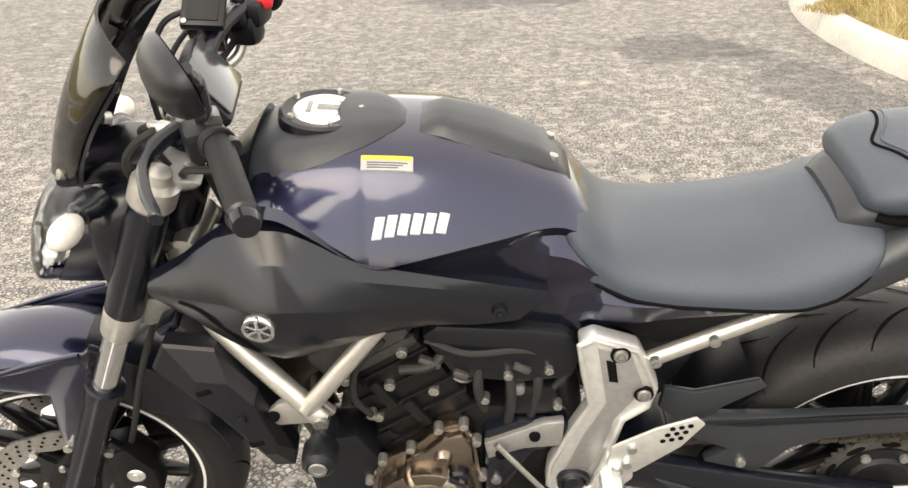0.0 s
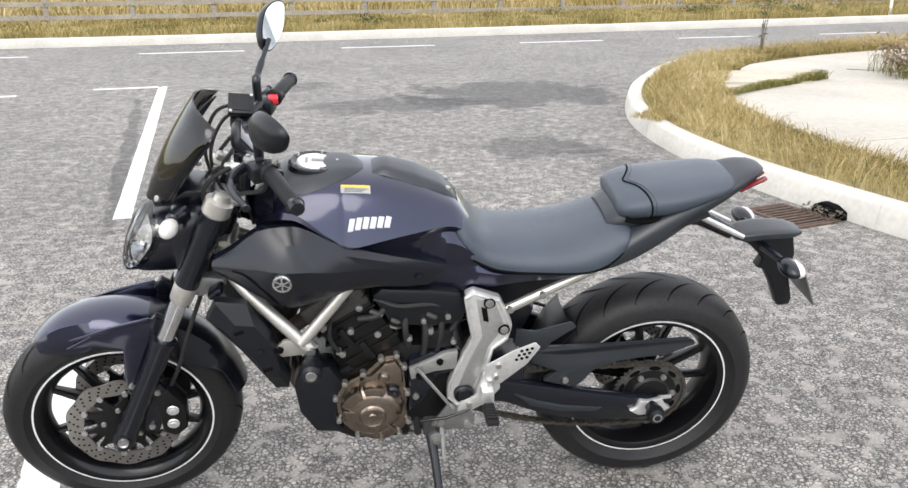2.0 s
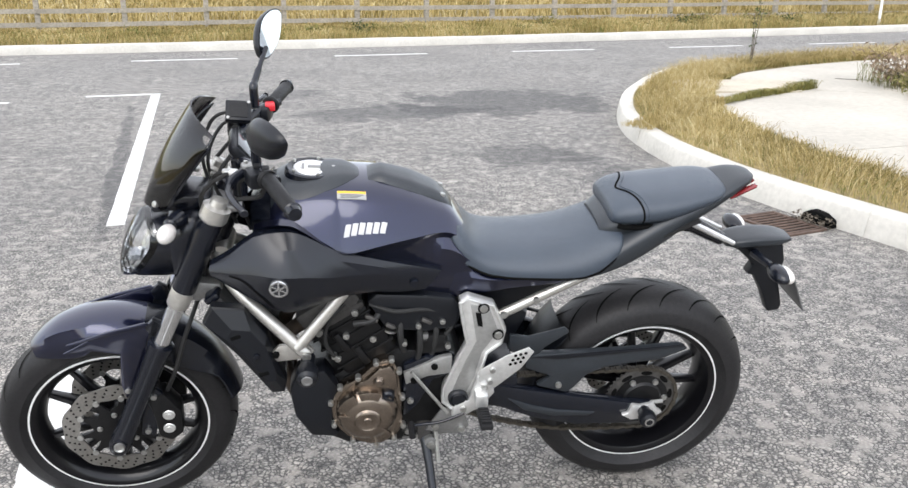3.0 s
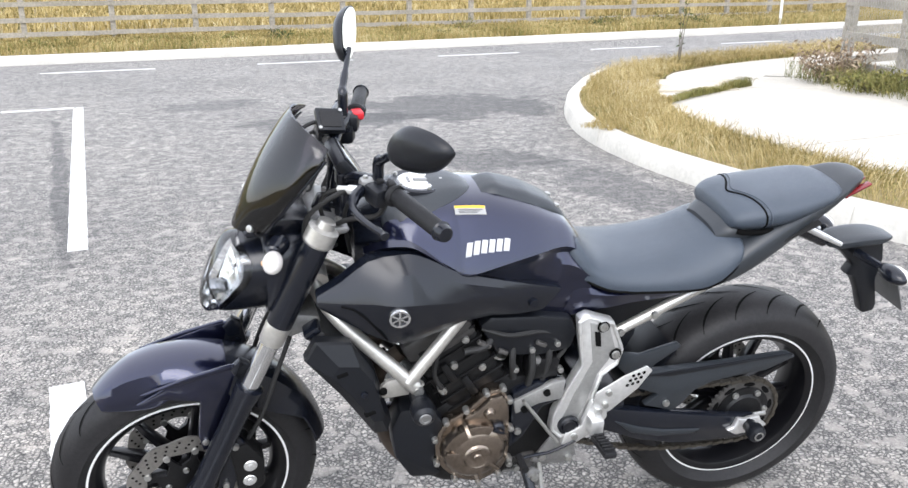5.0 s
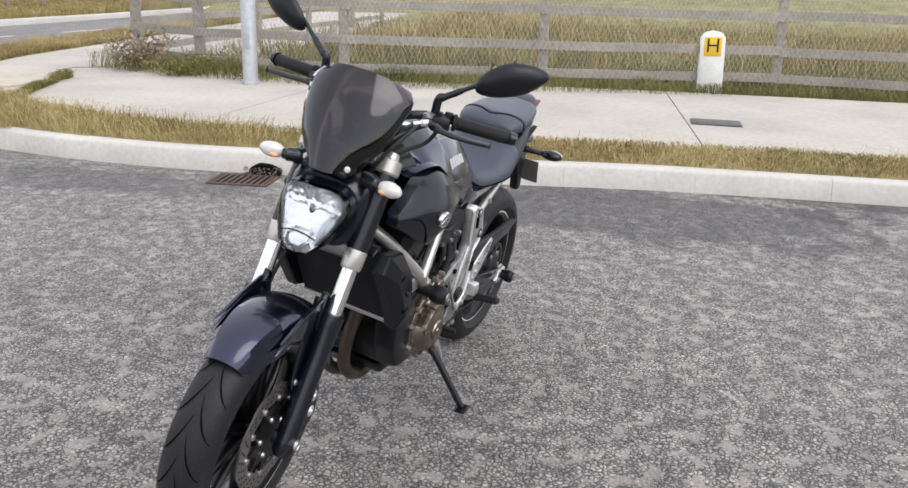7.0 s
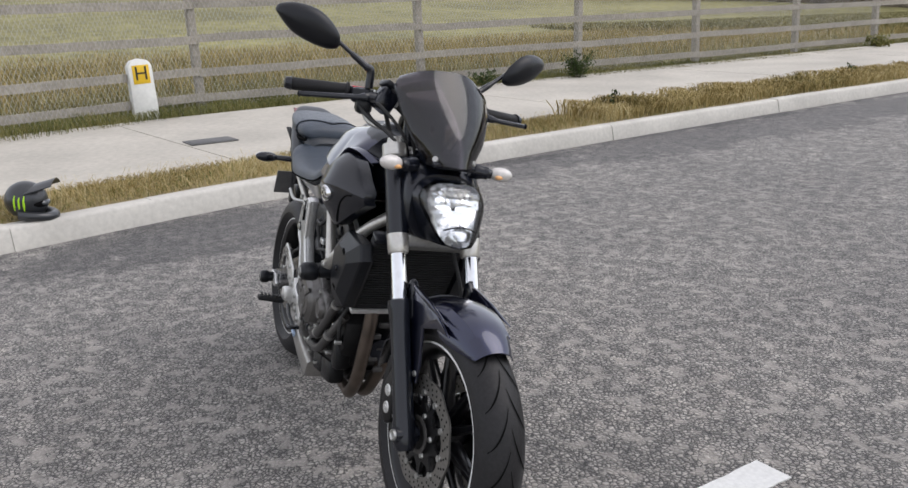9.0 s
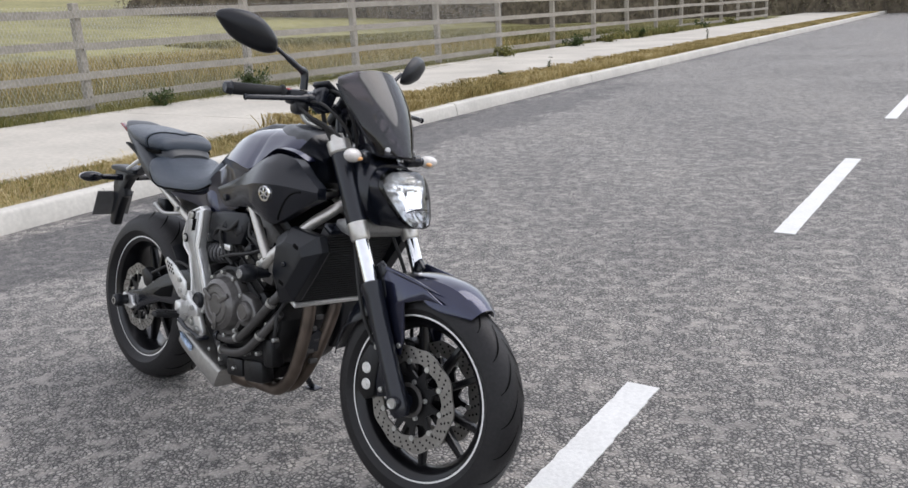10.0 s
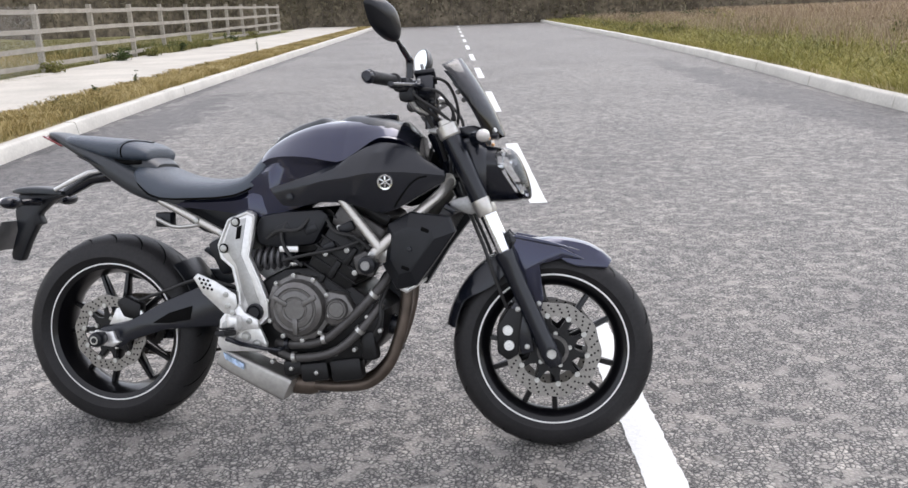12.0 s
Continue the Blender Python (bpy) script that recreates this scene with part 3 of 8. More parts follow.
def spoke(c, a, r0, r1, w0, w1, y, d0, d1):
    rings = []
    for t in (0, 0.3, 0.7, 1):
        r, w, d = r0 + (r1 - r0) * t, w0 + (w1 - w0) * t, d0 + (d1 - d0) * t
        e, n = Vector((math.cos(a), 0, math.sin(a))), Vector((-math.sin(a), 0, math.cos(a)))
        p = Vector(c) + r * e
        rings.append([p + w * x * n + Vector((0, y + d * q, 0)) for x, q in ((-1, -0.6), (-0.6, -1), (0.6, -1), (1, -0.6), (1, 0.6), (0.6, 1), (-0.6, 1), (-1, 0.6))])
    return bm_loft(rings)


def wheel(name, c, R, w, place, turn):
    rw = w * 0.36 + 0.004
    prof = [(0.226, -rw), (0.226, -rw + 0.006), (0.214, -rw + 0.012), (0.2, -rw * 0.45), (0.196, 0), (0.2, rw * 0.45), (0.214, rw - 0.012), (0.226, rw - 0.006), (0.226, rw), (0.219, rw), (0.206, rw - 0.008), (0.192, rw * 0.45), (0.186, 0), (0.192, -rw * 0.45), (0.206, -rw + 0.008), (0.219, -rw)]
    rim = place(name, bm_lathe(prof, c, 72, closed=True), RIM, BIKE, "black cast rim with white tape")
    place("tyre", bm_lathe(tyre_profile(R, 0.22, w), c, 96), RUBBER, rim, "worn black road tyre")
    tagged(place("tread_groove", tread(R, w, c, 21, 1), GROOVE, rim), kind="stuff")
    for s in (-1, 1):
        place("rim_tape", bm_lathe([(0.2255, s * (rw + 0.0008)), (0.2205, s * (rw + 0.0015))], c, 96), TAPE, rim, "thin white reflective rim tape")
    place("hub", bm_lathe([(0.0, -0.055), (0.03, -0.055), (0.034, -0.045), (0.045, -0.03), (0.048, 0), (0.045, 0.03), (0.034, 0.045), (0.03, 0.055), (0, 0.055)], c, 32), RIM, rim)
    for k in range(10):
        place("spoke", spoke(c, turn + 2 * math.pi * (k + (0.1 if k % 2 else -0.1)) / 10, 0.04, 0.197, 0.012, 0.008, 0, 0.024, 0.011), RIM, rim)
    return rim


FC, RC = Vector((-1.4, 0, 0.3)), Vector((0.012, 0, 0.315))
FRONT_WHEEL = wheel("front_wheel", FC, 0.3, 0.12, front, 0.2)
REAR_WHEEL = wheel("rear_wheel", RC, 0.315, 0.18, part, 0.5)


def disc(c, y, r, r_in, place, wheel_part, seed=0.0):
    bm = bmesh.new()
    n = 120
    ring = []
    for k in range(n):
        a = 2 * math.pi * k / n
        ro = r + 0.0028 * math.sin(10 * a + seed)
        ri = r_in + 0.0025 * math.sin(10 * a + seed + 1.5)
        e = Vector((math.cos(a), 0, math.sin(a)))
        ring.append([c + e * ro + Vector((0, y - 0.0025, 0)), c + e * ro + Vector((0, y + 0.0025, 0)), c + e * ri + Vector((0, y + 0.0025, 0)), c + e * ri + Vector((0, y - 0.0025, 0))])
    bm_loft(ring + ring[:1], cap=False, bm=bm)
    d = place("brake_disc", bm, DISC, wheel_part, "drilled wavy steel brake disc")
    bm = bmesh.new()
    for k in range(30):
        a = 2 * math.pi * k / 30
        for j, rr in enumerate((r - 0.008, r - 0.018, r - 0.027)):
            aa = a + j * 0.06
            for s in (-1, 1):
                bm_lathe([(0, s * 0.0032), (0.0032, s * 0.0032)], c + Vector((rr * math.cos(aa), y, rr * math.sin(aa))), 8, bm=bm)
    tagged(place("drilling", bm, GROOVE, d), kind="stuff")
    star = []
    for k in range(10):
        a = 2 * math.pi * k / 10 + 0.15
        for da, rr in ((-0.22, r_in - 0.036), (-0.1, r_in - 0.022), (-0.055, r_in + 0.003), (0.055, r_in + 0.003), (0.1, r_in - 0.022)):
            star.append((c.x + rr * math.cos(a + da), c.z + rr * math.sin(a + da)))
    carrier = place("disc_carrier", bm_plate(star, y - 0.004, y + 0.004, 0.0), ENGINE, d)
    for k in range(5):
        a = 2 * math.pi * k / 5 + 0.47
        side = math.copysign(1, y)
        p = c + Vector((0.05 * math.cos(a), y, 0.05 * math.sin(a)))
        place("carrier_bolt", bm_lathe([(0, side * 0.009), (0.006, side * 0.009), (0.0075, side * 0.004)], p, 10), BOLT, carrier)
    for k in range(10):
        a = 2 * math.pi * k / 10 + 0.15
        p = c + Vector(((r_in + 0.002) * math.cos(a), y, (r_in + 0.002) * math.sin(a)))
        bm = bm_lathe([(0, 0.007), (0.0075, 0.007), (0.0085, 0), (0.0075, -0.007), (0, -0.007)], p, 12)
        place("rivet", bm, BOLT, d)
    return d


for s in (-1, 1):
    disc(FC, s * 0.062, 0.141, 0.1, front, FRONT_WHEEL, s)
front("sensor_ring", bm_lathe([(0.036, 0.073), (0.047, 0.073), (0.047, 0.0755), (0.036, 0.0755)], FC, 40, closed=True), CHAIN_STEEL, FRONT_WHEEL, "slotted speed sensor ring")
disc(RC, 0.085, 0.1225, 0.088, part, REAR_WHEEL)


def on_fork(z, y, off=0.0):
    """A point on a fork leg's axis at height z."""
    return Vector((-1.395 + (z - 0.29) * 0.4621 + off, y, z))


for s in (-1, 1):
    y = s * 0.105
    leg = front("fork_leg", bm_tube([on_fork(z, y) for z in (0.262, 0.275, 0.30, 0.36, 0.5, 0.56, 0.575, 0.592, 0.595)], [0.02, 0.027, 0.029, 0.026, 0.026, 0.028, 0.031, 0.031, 0.024], 20), SATIN, label="satin black fork leg")
    front("stanchion", bm_tube([on_fork(0.57, y), on_fork(0.75, y)], 0.0205, 20), CHROME, leg, "chromed fork tube")
    front("upper_tube", bm_tube([on_fork(z, y) for z in (0.735, 0.745, 0.93)], [0.026, 0.028, 0.028], 20), SATIN, leg)
    front("clamp_sleeve", bm_tube([on_fork(z, y) for z in (0.70, 0.704, 0.745, 0.75)], [0.024, 0.0265, 0.028, 0.027], 20), FRAME, leg, "silver lower clamp")
    front("fork_cap", bm_tube([on_fork(z, y) for z in (0.925, 0.93, 0.958, 0.962, 0.975, 0.977)], [0.029, 0.0325, 0.0325, 0.02, 0.018, 0.012], 20), FRAME, leg, "silver fork clamp and cap")
    bm = bm_lathe([(0.0, s * 0.03), (0.018, s * 0.03), (0.02, s * 0.024), (0.02, s * -0.03), (0, s * -0.03)], FC + Vector((0.005, y, 0)), 24)
    front("axle_boss", bm, SATIN, leg)
    bm = bm_lathe([(0.0, s * 0.033), (0.009, s * 0.033), (0.011, s * 0.036), (0.013, s * 0.036), (0.014, s * 0.03)], FC + Vector((0.005, y, 0)), 20)
    front("axle_end", bm, BOLT, leg)
    # caliper behind the leg
    cal = front("brake_caliper", bm_plate([(-1.315, 0.42), (-1.27, 0.43), (-1.235, 0.37), (-1.238, 0.295), (-1.27, 0.272), (-1.30, 0.29), (-1.305, 0.36)], s * 0.045, s * 0.105, 0.008), ENGINE, label="black four-piston brake caliper")
    for k, (x, z) in enumerate(((-1.268, 0.362), (-1.272, 0.318))):
        bm = bm_lathe([(0, s * 0.11), (0.006, s * 0.11), (0.007, s * 0.107), (0.014, s * 0.107), (0.0165, s * 0.104), (0.0165, s * 0.09)], (x, 0, z), 20)
        front("piston_cap", bm, ALU, cal, "silver round piston cap")
    front("caliper_bracket", bm_plate([(-1.33, 0.41), (-1.29, 0.45), (-1.27, 0.42), (-1.31, 0.29), (-1.345, 0.3)], s * 0.085, s * 0.1, 0.004), SATIN, cal)
    for x, z in ((-1.297, 0.425), (-1.325, 0.315)):
        bolt(cal, (x, s * 0.103, z), 0.008, (0, s, 0), steer=True)
    hose = spline([(-1.265, s * 0.08, 0.425), (-1.235, s * 0.1, 0.5), (-1.20, s * 0.1, 0.6), (-1.15, s * 0.075, 0.72), (-1.12, s * 0.05, 0.83)], 8)
    front("brake_hose", bm_tube(hose, 0.0055, 8), HOSE, cal)
    # guard on the fork leg
    front("fork_guard", bm_plate([(-1.27, 0.655), (-1.25, 0.64), (-1.24, 0.58), (-1.285, 0.54), (-1.30, 0.565)], s * 0.075, s * 0.088, 0.003), PLASTIC, leg)

bm = bm_plate([(-1.19, 0.75), (-1.17, 0.76), (-1.10, 0.745), (-1.095, 0.72), (-1.16, 0.70), (-1.19, 0.715)], -0.1, 0.1, 0.006)
front("lower_clamp", bm, CLAMP, label="dark cast lower fork clamp")
bm = bm_plate([(-1.11, 0.944), (-1.085, 0.958), (-1.045, 0.953), (-1.03, 0.945), (-1.04, 0.937), (-1.095, 0.932)], -0.1, 0.1, 0.005)
TOP_CLAMP = front("top_clamp", bm, CLAMP, label="grey cast top fork clamp")
part("steering_head", bm_tube([(-1.15, 0, 0.735), (-1.05, 0, 0.952)], 0.034, 20), SATIN, BIKE)


# front mudguard
def fender_rows(a0, a1, lift, half, n=22):
    rows = []
    for i in range(n + 1):
        t = i / n
        a = radians(a0 + (a1 - a0) * t)
        row = []
        hw = half(t)
        for j in range(13):
            q = -1 + 2 * j / 12
            r = 0.314 + lift(t) + 0.022 * (1 - abs(q) ** 2.2) - 0.05 * max(0, abs(q) - 0.7) / 0.3 * (0.12 + 0.88 * math.sin(math.pi * min(1, t * 1.4)))
            row.append(Vector((FC.x - math.sin(a) * r, q * hw, FC.z + math.cos(a) * r)))
        rows.append(row)
    return rows


def toward_hub(p):
    return (Vector((FC.x, p.y * 0.4, FC.z)) - p).normalized() * 0.004


FENDER = front("front_mudguard", bm_shell(fender_rows(33, -20, lambda t: -0.014 * (1 - min(1.0, t / 0.3)) ** 1.5, lambda t: 0.05 + 0.033 * min(1, t * 2.2) ** 0.7), toward_hub), PAINT, label="dark violet painted front mudguard", sharp=40)
front("rear_mudguard_blade", bm_shell(fender_rows(-18, -78, lambda t: 0.003 - 0.012 * t, lambda t: 0.08 - 0.014 * t), toward_hub), SATIN, FENDER, "black rear blade", 40)
for s in (-1, 1):
    bm = bm_plate([(-1.49, 0.572), (-1.42, 0.607), (-1.33, 0.632), (-1.27, 0.642), (-1.25, 0.58), (-1.285, 0.52), (-1.345, 0.42), (-1.365, 0.415), (-1.372, 0.46), (-1.36, 0.555), (-1.43, 0.575)], s * 0.078, s * 0.086, 0.0035)
    front("mudguard_side", bm, PAINT, FENDER)
    front("mudguard_crease", bm_plate([(-1.478, 0.598), (-1.38, 0.626), (-1.288, 0.643), (-1.285, 0.632), (-1.38, 0.613)], s * 0.08, s * 0.089, 0.003), PAINT, FENDER)
    bolt(FENDER, (-1.358, s * 0.085, 0.44), 0.008, (0, s, 0), steer=True)
    bm = bm_plate([(-1.293, 0.63), (-1.268, 0.652), (-1.252, 0.64), (-1.255, 0.60), (-1.28, 0.60)], s * 0.072, s * 0.088, 0.004)
    front("mudguard_mount", bm, SATIN, FENDER)

# headlamp
lamp_table = [(-1.105, 0.075, 0.80, 0.925), (-1.14, 0.094, 0.785, 0.935), (-1.17, 0.104, 0.762, 0.93), (-1.192, 0.1, 0.744, 0.918), (-1.203, 0.093, 0.738, 0.91)]
LAMP = front("headlamp", section_loft(lamp_table, 3.0, 32), SATIN, label="headlamp in a black shell with clear lens")


def lens_outline(k):
    """Shield-shaped edge of the headlamp glass, 36 places round it."""
    half = [(0.0, 0.897), (0.03, 0.898), (0.056, 0.893), (0.076, 0.878), (0.086, 0.855), (0.083, 0.835), (0.067, 0.8), (0.049, 0.768), (0.031, 0.75), (0.0, 0.745)]
    q = k / 36
    t = (q * 2 if q <= 0.5 else (1 - q) * 2) * 9
    i = min(8, int(t))
    (y0, z0), (y1, z1) = half[i], half[i + 1]
    f = t - i
    return (y0 + (y1 - y0) * f) * (1 if q <= 0.5 else -1), z0 + (z1 - z0) * f


def lamp_x(d, y, z):
    """The glass leans back at the sides and forward at the chin."""
    return d - 0.024 - (0.86 - z) * 0.38 + 4.0 * y * y


def lamp_ring(d, sc):
    ring = []
    for k in range(36):
        y, z = lens_outline(k)
        y, z = y * sc, 0.825 + (z - 0.825) * sc
        ring.append(Vector((lamp_x(d, y, z), y, z)))
    return ring


front("headlamp_lens", bm_loft([lamp_ring(d, sc) for d, sc in ((-1.222, 1.0), (-1.258, 1.0), (-1.266, 0.97), (-1.273, 0.85), (-1.279, 0.6), (-1.282, 0.3), (-1.283, 0.02))], cap=False), LENS, LAMP, "clear headlamp lens", 60)
front("lamp_bezel", bm_loft([lamp_ring(d, sc) for d, sc in ((-1.13, 1.1), (-1.17, 1.1), (-1.215, 1.06), (-1.236, 1.02), (-1.233, 0.995), (-1.18, 0.99))], cap=False), SATIN, LAMP, "black rim round the lens", 40)
# a fluted mirror bowl behind the glass, over a small lower lamp
bowl = []
for sc in (0.98, 0.93, 0.86, 0.78, 0.68, 0.57, 0.45, 0.32, 0.2, 0.1):
    ring = []
    for k in range(72):
        a, b = lens_outline(k / 2), lens_outline((k / 2 + 0.5) % 36)
        y, z = (a if k % 2 == 0 else ((a[0] + b[0]) / 2, (a[1] + b[1]) / 2))
        y, z = y * sc, 0.838 + (z - 0.838) * sc
        flute = 0.0016 * math.cos(y * 420) * (1 if z > 0.84 else 0.4) + 0.0012 * math.cos(z * 330)
        ring.append(Vector((lamp_x(-1.252, y, z) + 0.03 * (1 - sc * sc) + flute * min(1, 4 * (1 - sc)), y, z)))
    bowl.append(ring)
front("headlamp_reflector", bm_loft(bowl, cap=False), REFLECTOR, LAMP, "bright fluted reflector", 18)
front("bulb_shade", bm_lathe([(0, -0.02), (0.008, -0.02), (0.011, -0.016), (0.012, 0.01)], (-1.232, 0, 0.842), 20, axis="x"), REFLECTOR, LAMP, "chrome bulb shade")
chin = [(-0.03, 0.79), (-0.02, 0.797), (0.02, 0.797), (0.03, 0.79), (0.026, 0.773), (0.014, 0.762), (-0.014, 0.762), (-0.026, 0.773)]
front("position_lamp", bm_loft([[(lamp_x(-1.266 + e, y * f, z), y * f, 0.779 + (z - 0.779) * f) for y, z in chin] for e, f in ((0.03, 1.0), (0.0, 1.0), (-0.001, 0.86), (0.01, 0.78))]), REFLECTOR, LAMP, "small lower position lamp", 20)
front("lamp_bar", bm_tube([(lamp_x(-1.268, y, 0.799), y, 0.799 - 6 * y * y) for y in (-0.045, -0.025, 0, 0.025, 0.045)], 0.0022, 8), SATIN, LAMP)
for s in (-1, 1):
    bm = bm_tube(spline([(-1.17, s * 0.085, 0.925), (-1.19, s * 0.115, 0.925), (-1.195, s * 0.13, 0.924)], 4), [0.02] * 3 + [0.017] * 3 + [0.013] * 3, 12)
    stalk = front("front_indicator", bm, SATIN, label="front indicator with clear lens and amber bulb")
    front("indicator_lens", bm_ball((-1.197, s * 0.158, 0.926), (0.02, 0.033, 0.019), turn=Matrix.Rotation(radians(s * 12), 4, "Z")), FROST, stalk, "clear indicator lens")
    front("indicator_bulb", bm_ball((-1.2105, s * 0.147, 0.919), (0.0075, 0.012, 0.006)), AMBER, stalk)


# smoked flyscreen
def screen_at(t, q):
    """A place on the screen: t up the middle, q across from edge to edge."""
    hw = float(np.interp(t, (0, 0.3, 0.6, 0.9, 1), (0.064, 0.102, 0.124, 0.134, 0.116)))
    x, z = -1.257 + 0.13 * t - 0.012 * math.sin(math.pi * t), 0.935 + 0.23 * t
    return Vector((x + 0.048 * abs(q) ** 2.2, q * hw, z - 0.03 * t * abs(q) ** 2.5))


rows = [[screen_at(i / 14, -1 + j / 8) for j in range(17)] for i in range(15)]
WINDSCREEN = front("windscreen", bm_shell(rows, (0.004, 0, -0.002)), SCREEN, label="smoked plastic flyscreen with bolts", sharp=60)
for s in (-1, 1):
    band = [[screen_at(0.92 * i / 12, s * (1 - (1 - i / 12) ** 0.75 * 0.52 * k / 3)) + Vector((0.0065, 0, -0.0035)) for k in range(4)] for i in range(13)]
    front("screen_mount_panel", bm_shell(band, (0.004, 0, -0.002)), SATIN, WINDSCREEN, "black band along the lower edge")
for s in (-1, 1):
    for x, y, z in ((-1.114, 0.103, 1.057), (-1.166, 0.082, 1.0), (-1.217, 0.05, 0.948)):
        bolt(WINDSCREEN, (x - 0.008, s * (y + 0.004), z), 0.008, (-0.7, s * 0.6, 0.4), steer=True)
bm = bm_plate([(-1.235, 0.925), (-1.24, 0.94), (-1.16, 0.965), (-1.10, 0.955), (-1.12, 0.93)], -0.058, 0.058, 0.012)
front("screen_bracket", bm, SATIN, WINDSCREEN)

# handlebar
bar = spline([(-0.95, -0.22, 1.069), (-0.995, -0.15, 1.075), (-1.022, -0.09, 1.06), (-1.03, -0.04, 1.03), (-1.03, 0.04, 1.03), (-1.02, 0.09, 1.06), (-0.985, 0.15, 1.078), (-0.93, 0.22, 1.075)], 6)
BAR = front("handlebar", bm_tube(bar, 0.011, 12), SATIN, label="black handlebar with rubber grips")
for s in (-1, 1):
    k, dz = (-0.02, -0.007) if s < 0 else (0, 0)
    shift = Matrix.Translation((k, s * 0.006 if s < 0 else 0, dz))
    grip = [(-0.95, s * 0.2, 1.076), (-0.948, s * 0.205, 1.076), (-0.906, s * 0.335, 1.07), (-0.905, s * 0.338, 1.07)]
    front("grip", moved(bm_tube(grip, [0.014, 0.017, 0.0165, 0.015], 16), shift), GRIP, BAR, "black rubber grip")
    front("grip_flange", moved(bm_tube([(-0.951, s * 0.196, 1.076), (-0.95, s * 0.199, 1.076), (-0.949, s * 0.204, 1.076), (-0.948, s * 0.206, 1.076)], [0.018, 0.022, 0.022, 0.018], 18), shift), GRIP, BAR)
    front("bar_end", moved(bm_tube([(-0.905, s * 0.338, 1.07), (-0.9045, s * 0.339, 1.07), (-0.904, s * 0.342, 1.07), (-0.902, s * 0.348, 1.07), (-0.9, s * 0.356, 1.07), (-0.9, s * 0.357, 1.07)], [0.016, 0.0195, 0.0165, 0.0165, 0.014, 0.008], 18), shift), SATIN, BAR)
    box = front("switchgear", moved(bm_box((-0.972, s * 0.172, 1.068), (0.046, 0.05, 0.04), 0.01, Matrix.Rotation(radians(s * -18), 4, "Z")), shift), PLASTIC, BAR)
    if s > 0:
        front("throttle_housing", bm_box((-0.985, 0.165, 1.046), (0.05, 0.045, 0.05), 0.014, Matrix.Rotation(radians(-18), 4, "Z")), PLASTIC, box)
        front("throttle_guide", bm_tube(spline([(-0.99, 0.165, 1.03), (-1.005, 0.15, 1.005), (-1.035, 0.12, 0.995)], 4), 0.008, 10), BOLT, box, "steel throttle cable guide")
    if s < 0:
        front("switch_button", bm_box((-0.972, -0.19, 1.084), (0.016, 0.022, 0.014), 0.004), GRIP, box)
        front("switch_button", bm_box((-0.99, -0.172, 1.084), (0.014, 0.012, 0.012), 0.003), GRIP, box)
    lever = spline([(-1.01, s * 0.155, 1.07), (-1.015, s * 0.18, 1.066), (-0.995, s * 0.25, 1.058), (-0.965, s * 0.325, 1.05), (-0.962, s * 0.335, 1.049)], 5)
    if s < 0:
        lever = spline([(-1.015, -0.15, 1.066), (-1.043, -0.185, 1.061), (-1.052, -0.225, 1.057), (-1.04, -0.275, 1.055), (-1.022, -0.315, 1.053), (-1.02, -0.325, 1.053)], 4)
    front("lever", bm_tube(lever, [0.011] * 6 + [0.007] * 10 + [0.006] * (len(lever) - 18) + [0.009, 0.007], 10), SATIN, BAR, "black hand lever")
    perch = front("lever_clamp", bm_box((-1.0, s * 0.15, 1.068), (0.05, 0.026, 0.032), 0.008), SATIN if s > 0 else CLAMP, BAR)
    for q in (-1, 1):
        bolt(perch, (-1.0 + 0.013 * q, s * 0.15, 1.084), 0.005, (0, 0, 1), steer=True)
    if s < 0:
        front("cable_adjuster", bm_tube([(-1.03, -0.16, 1.064), (-1.045, -0.148, 1.062), (-1.047, -0.146, 1.062), (-1.062, -0.132, 1.058)], [0.009, 0.009, 0.006, 0.006], 12), ALU, perch, "silver cable adjuster")
    front("riser", bm_tube([(-1.035, s * 0.045, 0.955), (-1.03, s * 0.045, 1.03)], 0.017, 14), SATIN, BAR)
    front("riser_clamp", bm_box((-1.03, s * 0.045, 1.038), (0.038, 0.034, 0.03), 0.006), SATIN, BAR)
    # mirror
    st = spline([(-0.988, s * 0.158, 1.09), (-0.988, s * 0.16, 1.135), (-0.985, s * 0.175, 1.145), (-0.965, s * 0.225, 1.18), (-0.95, s * 0.262, 1.205)], 5)
    if s < 0:
        st = spline([(-0.99, -0.158, 1.085), (-0.99, -0.16, 1.12), (-0.987, -0.175, 1.13), (-0.977, -0.225, 1.165), (-0.968, -0.262, 1.19)], 5)
    mir = front("mirror", bm_tube(st, [0.011] * 10 + [0.0085] * 4 + [0.006] * (len(st) - 14), 12), SATIN, label="black angular rear-view mirror")
    bx, by, bz = (-0.935, 0.325, 1.225) if s > 0 else (-0.957, 0.322, 1.211)
    rings = []
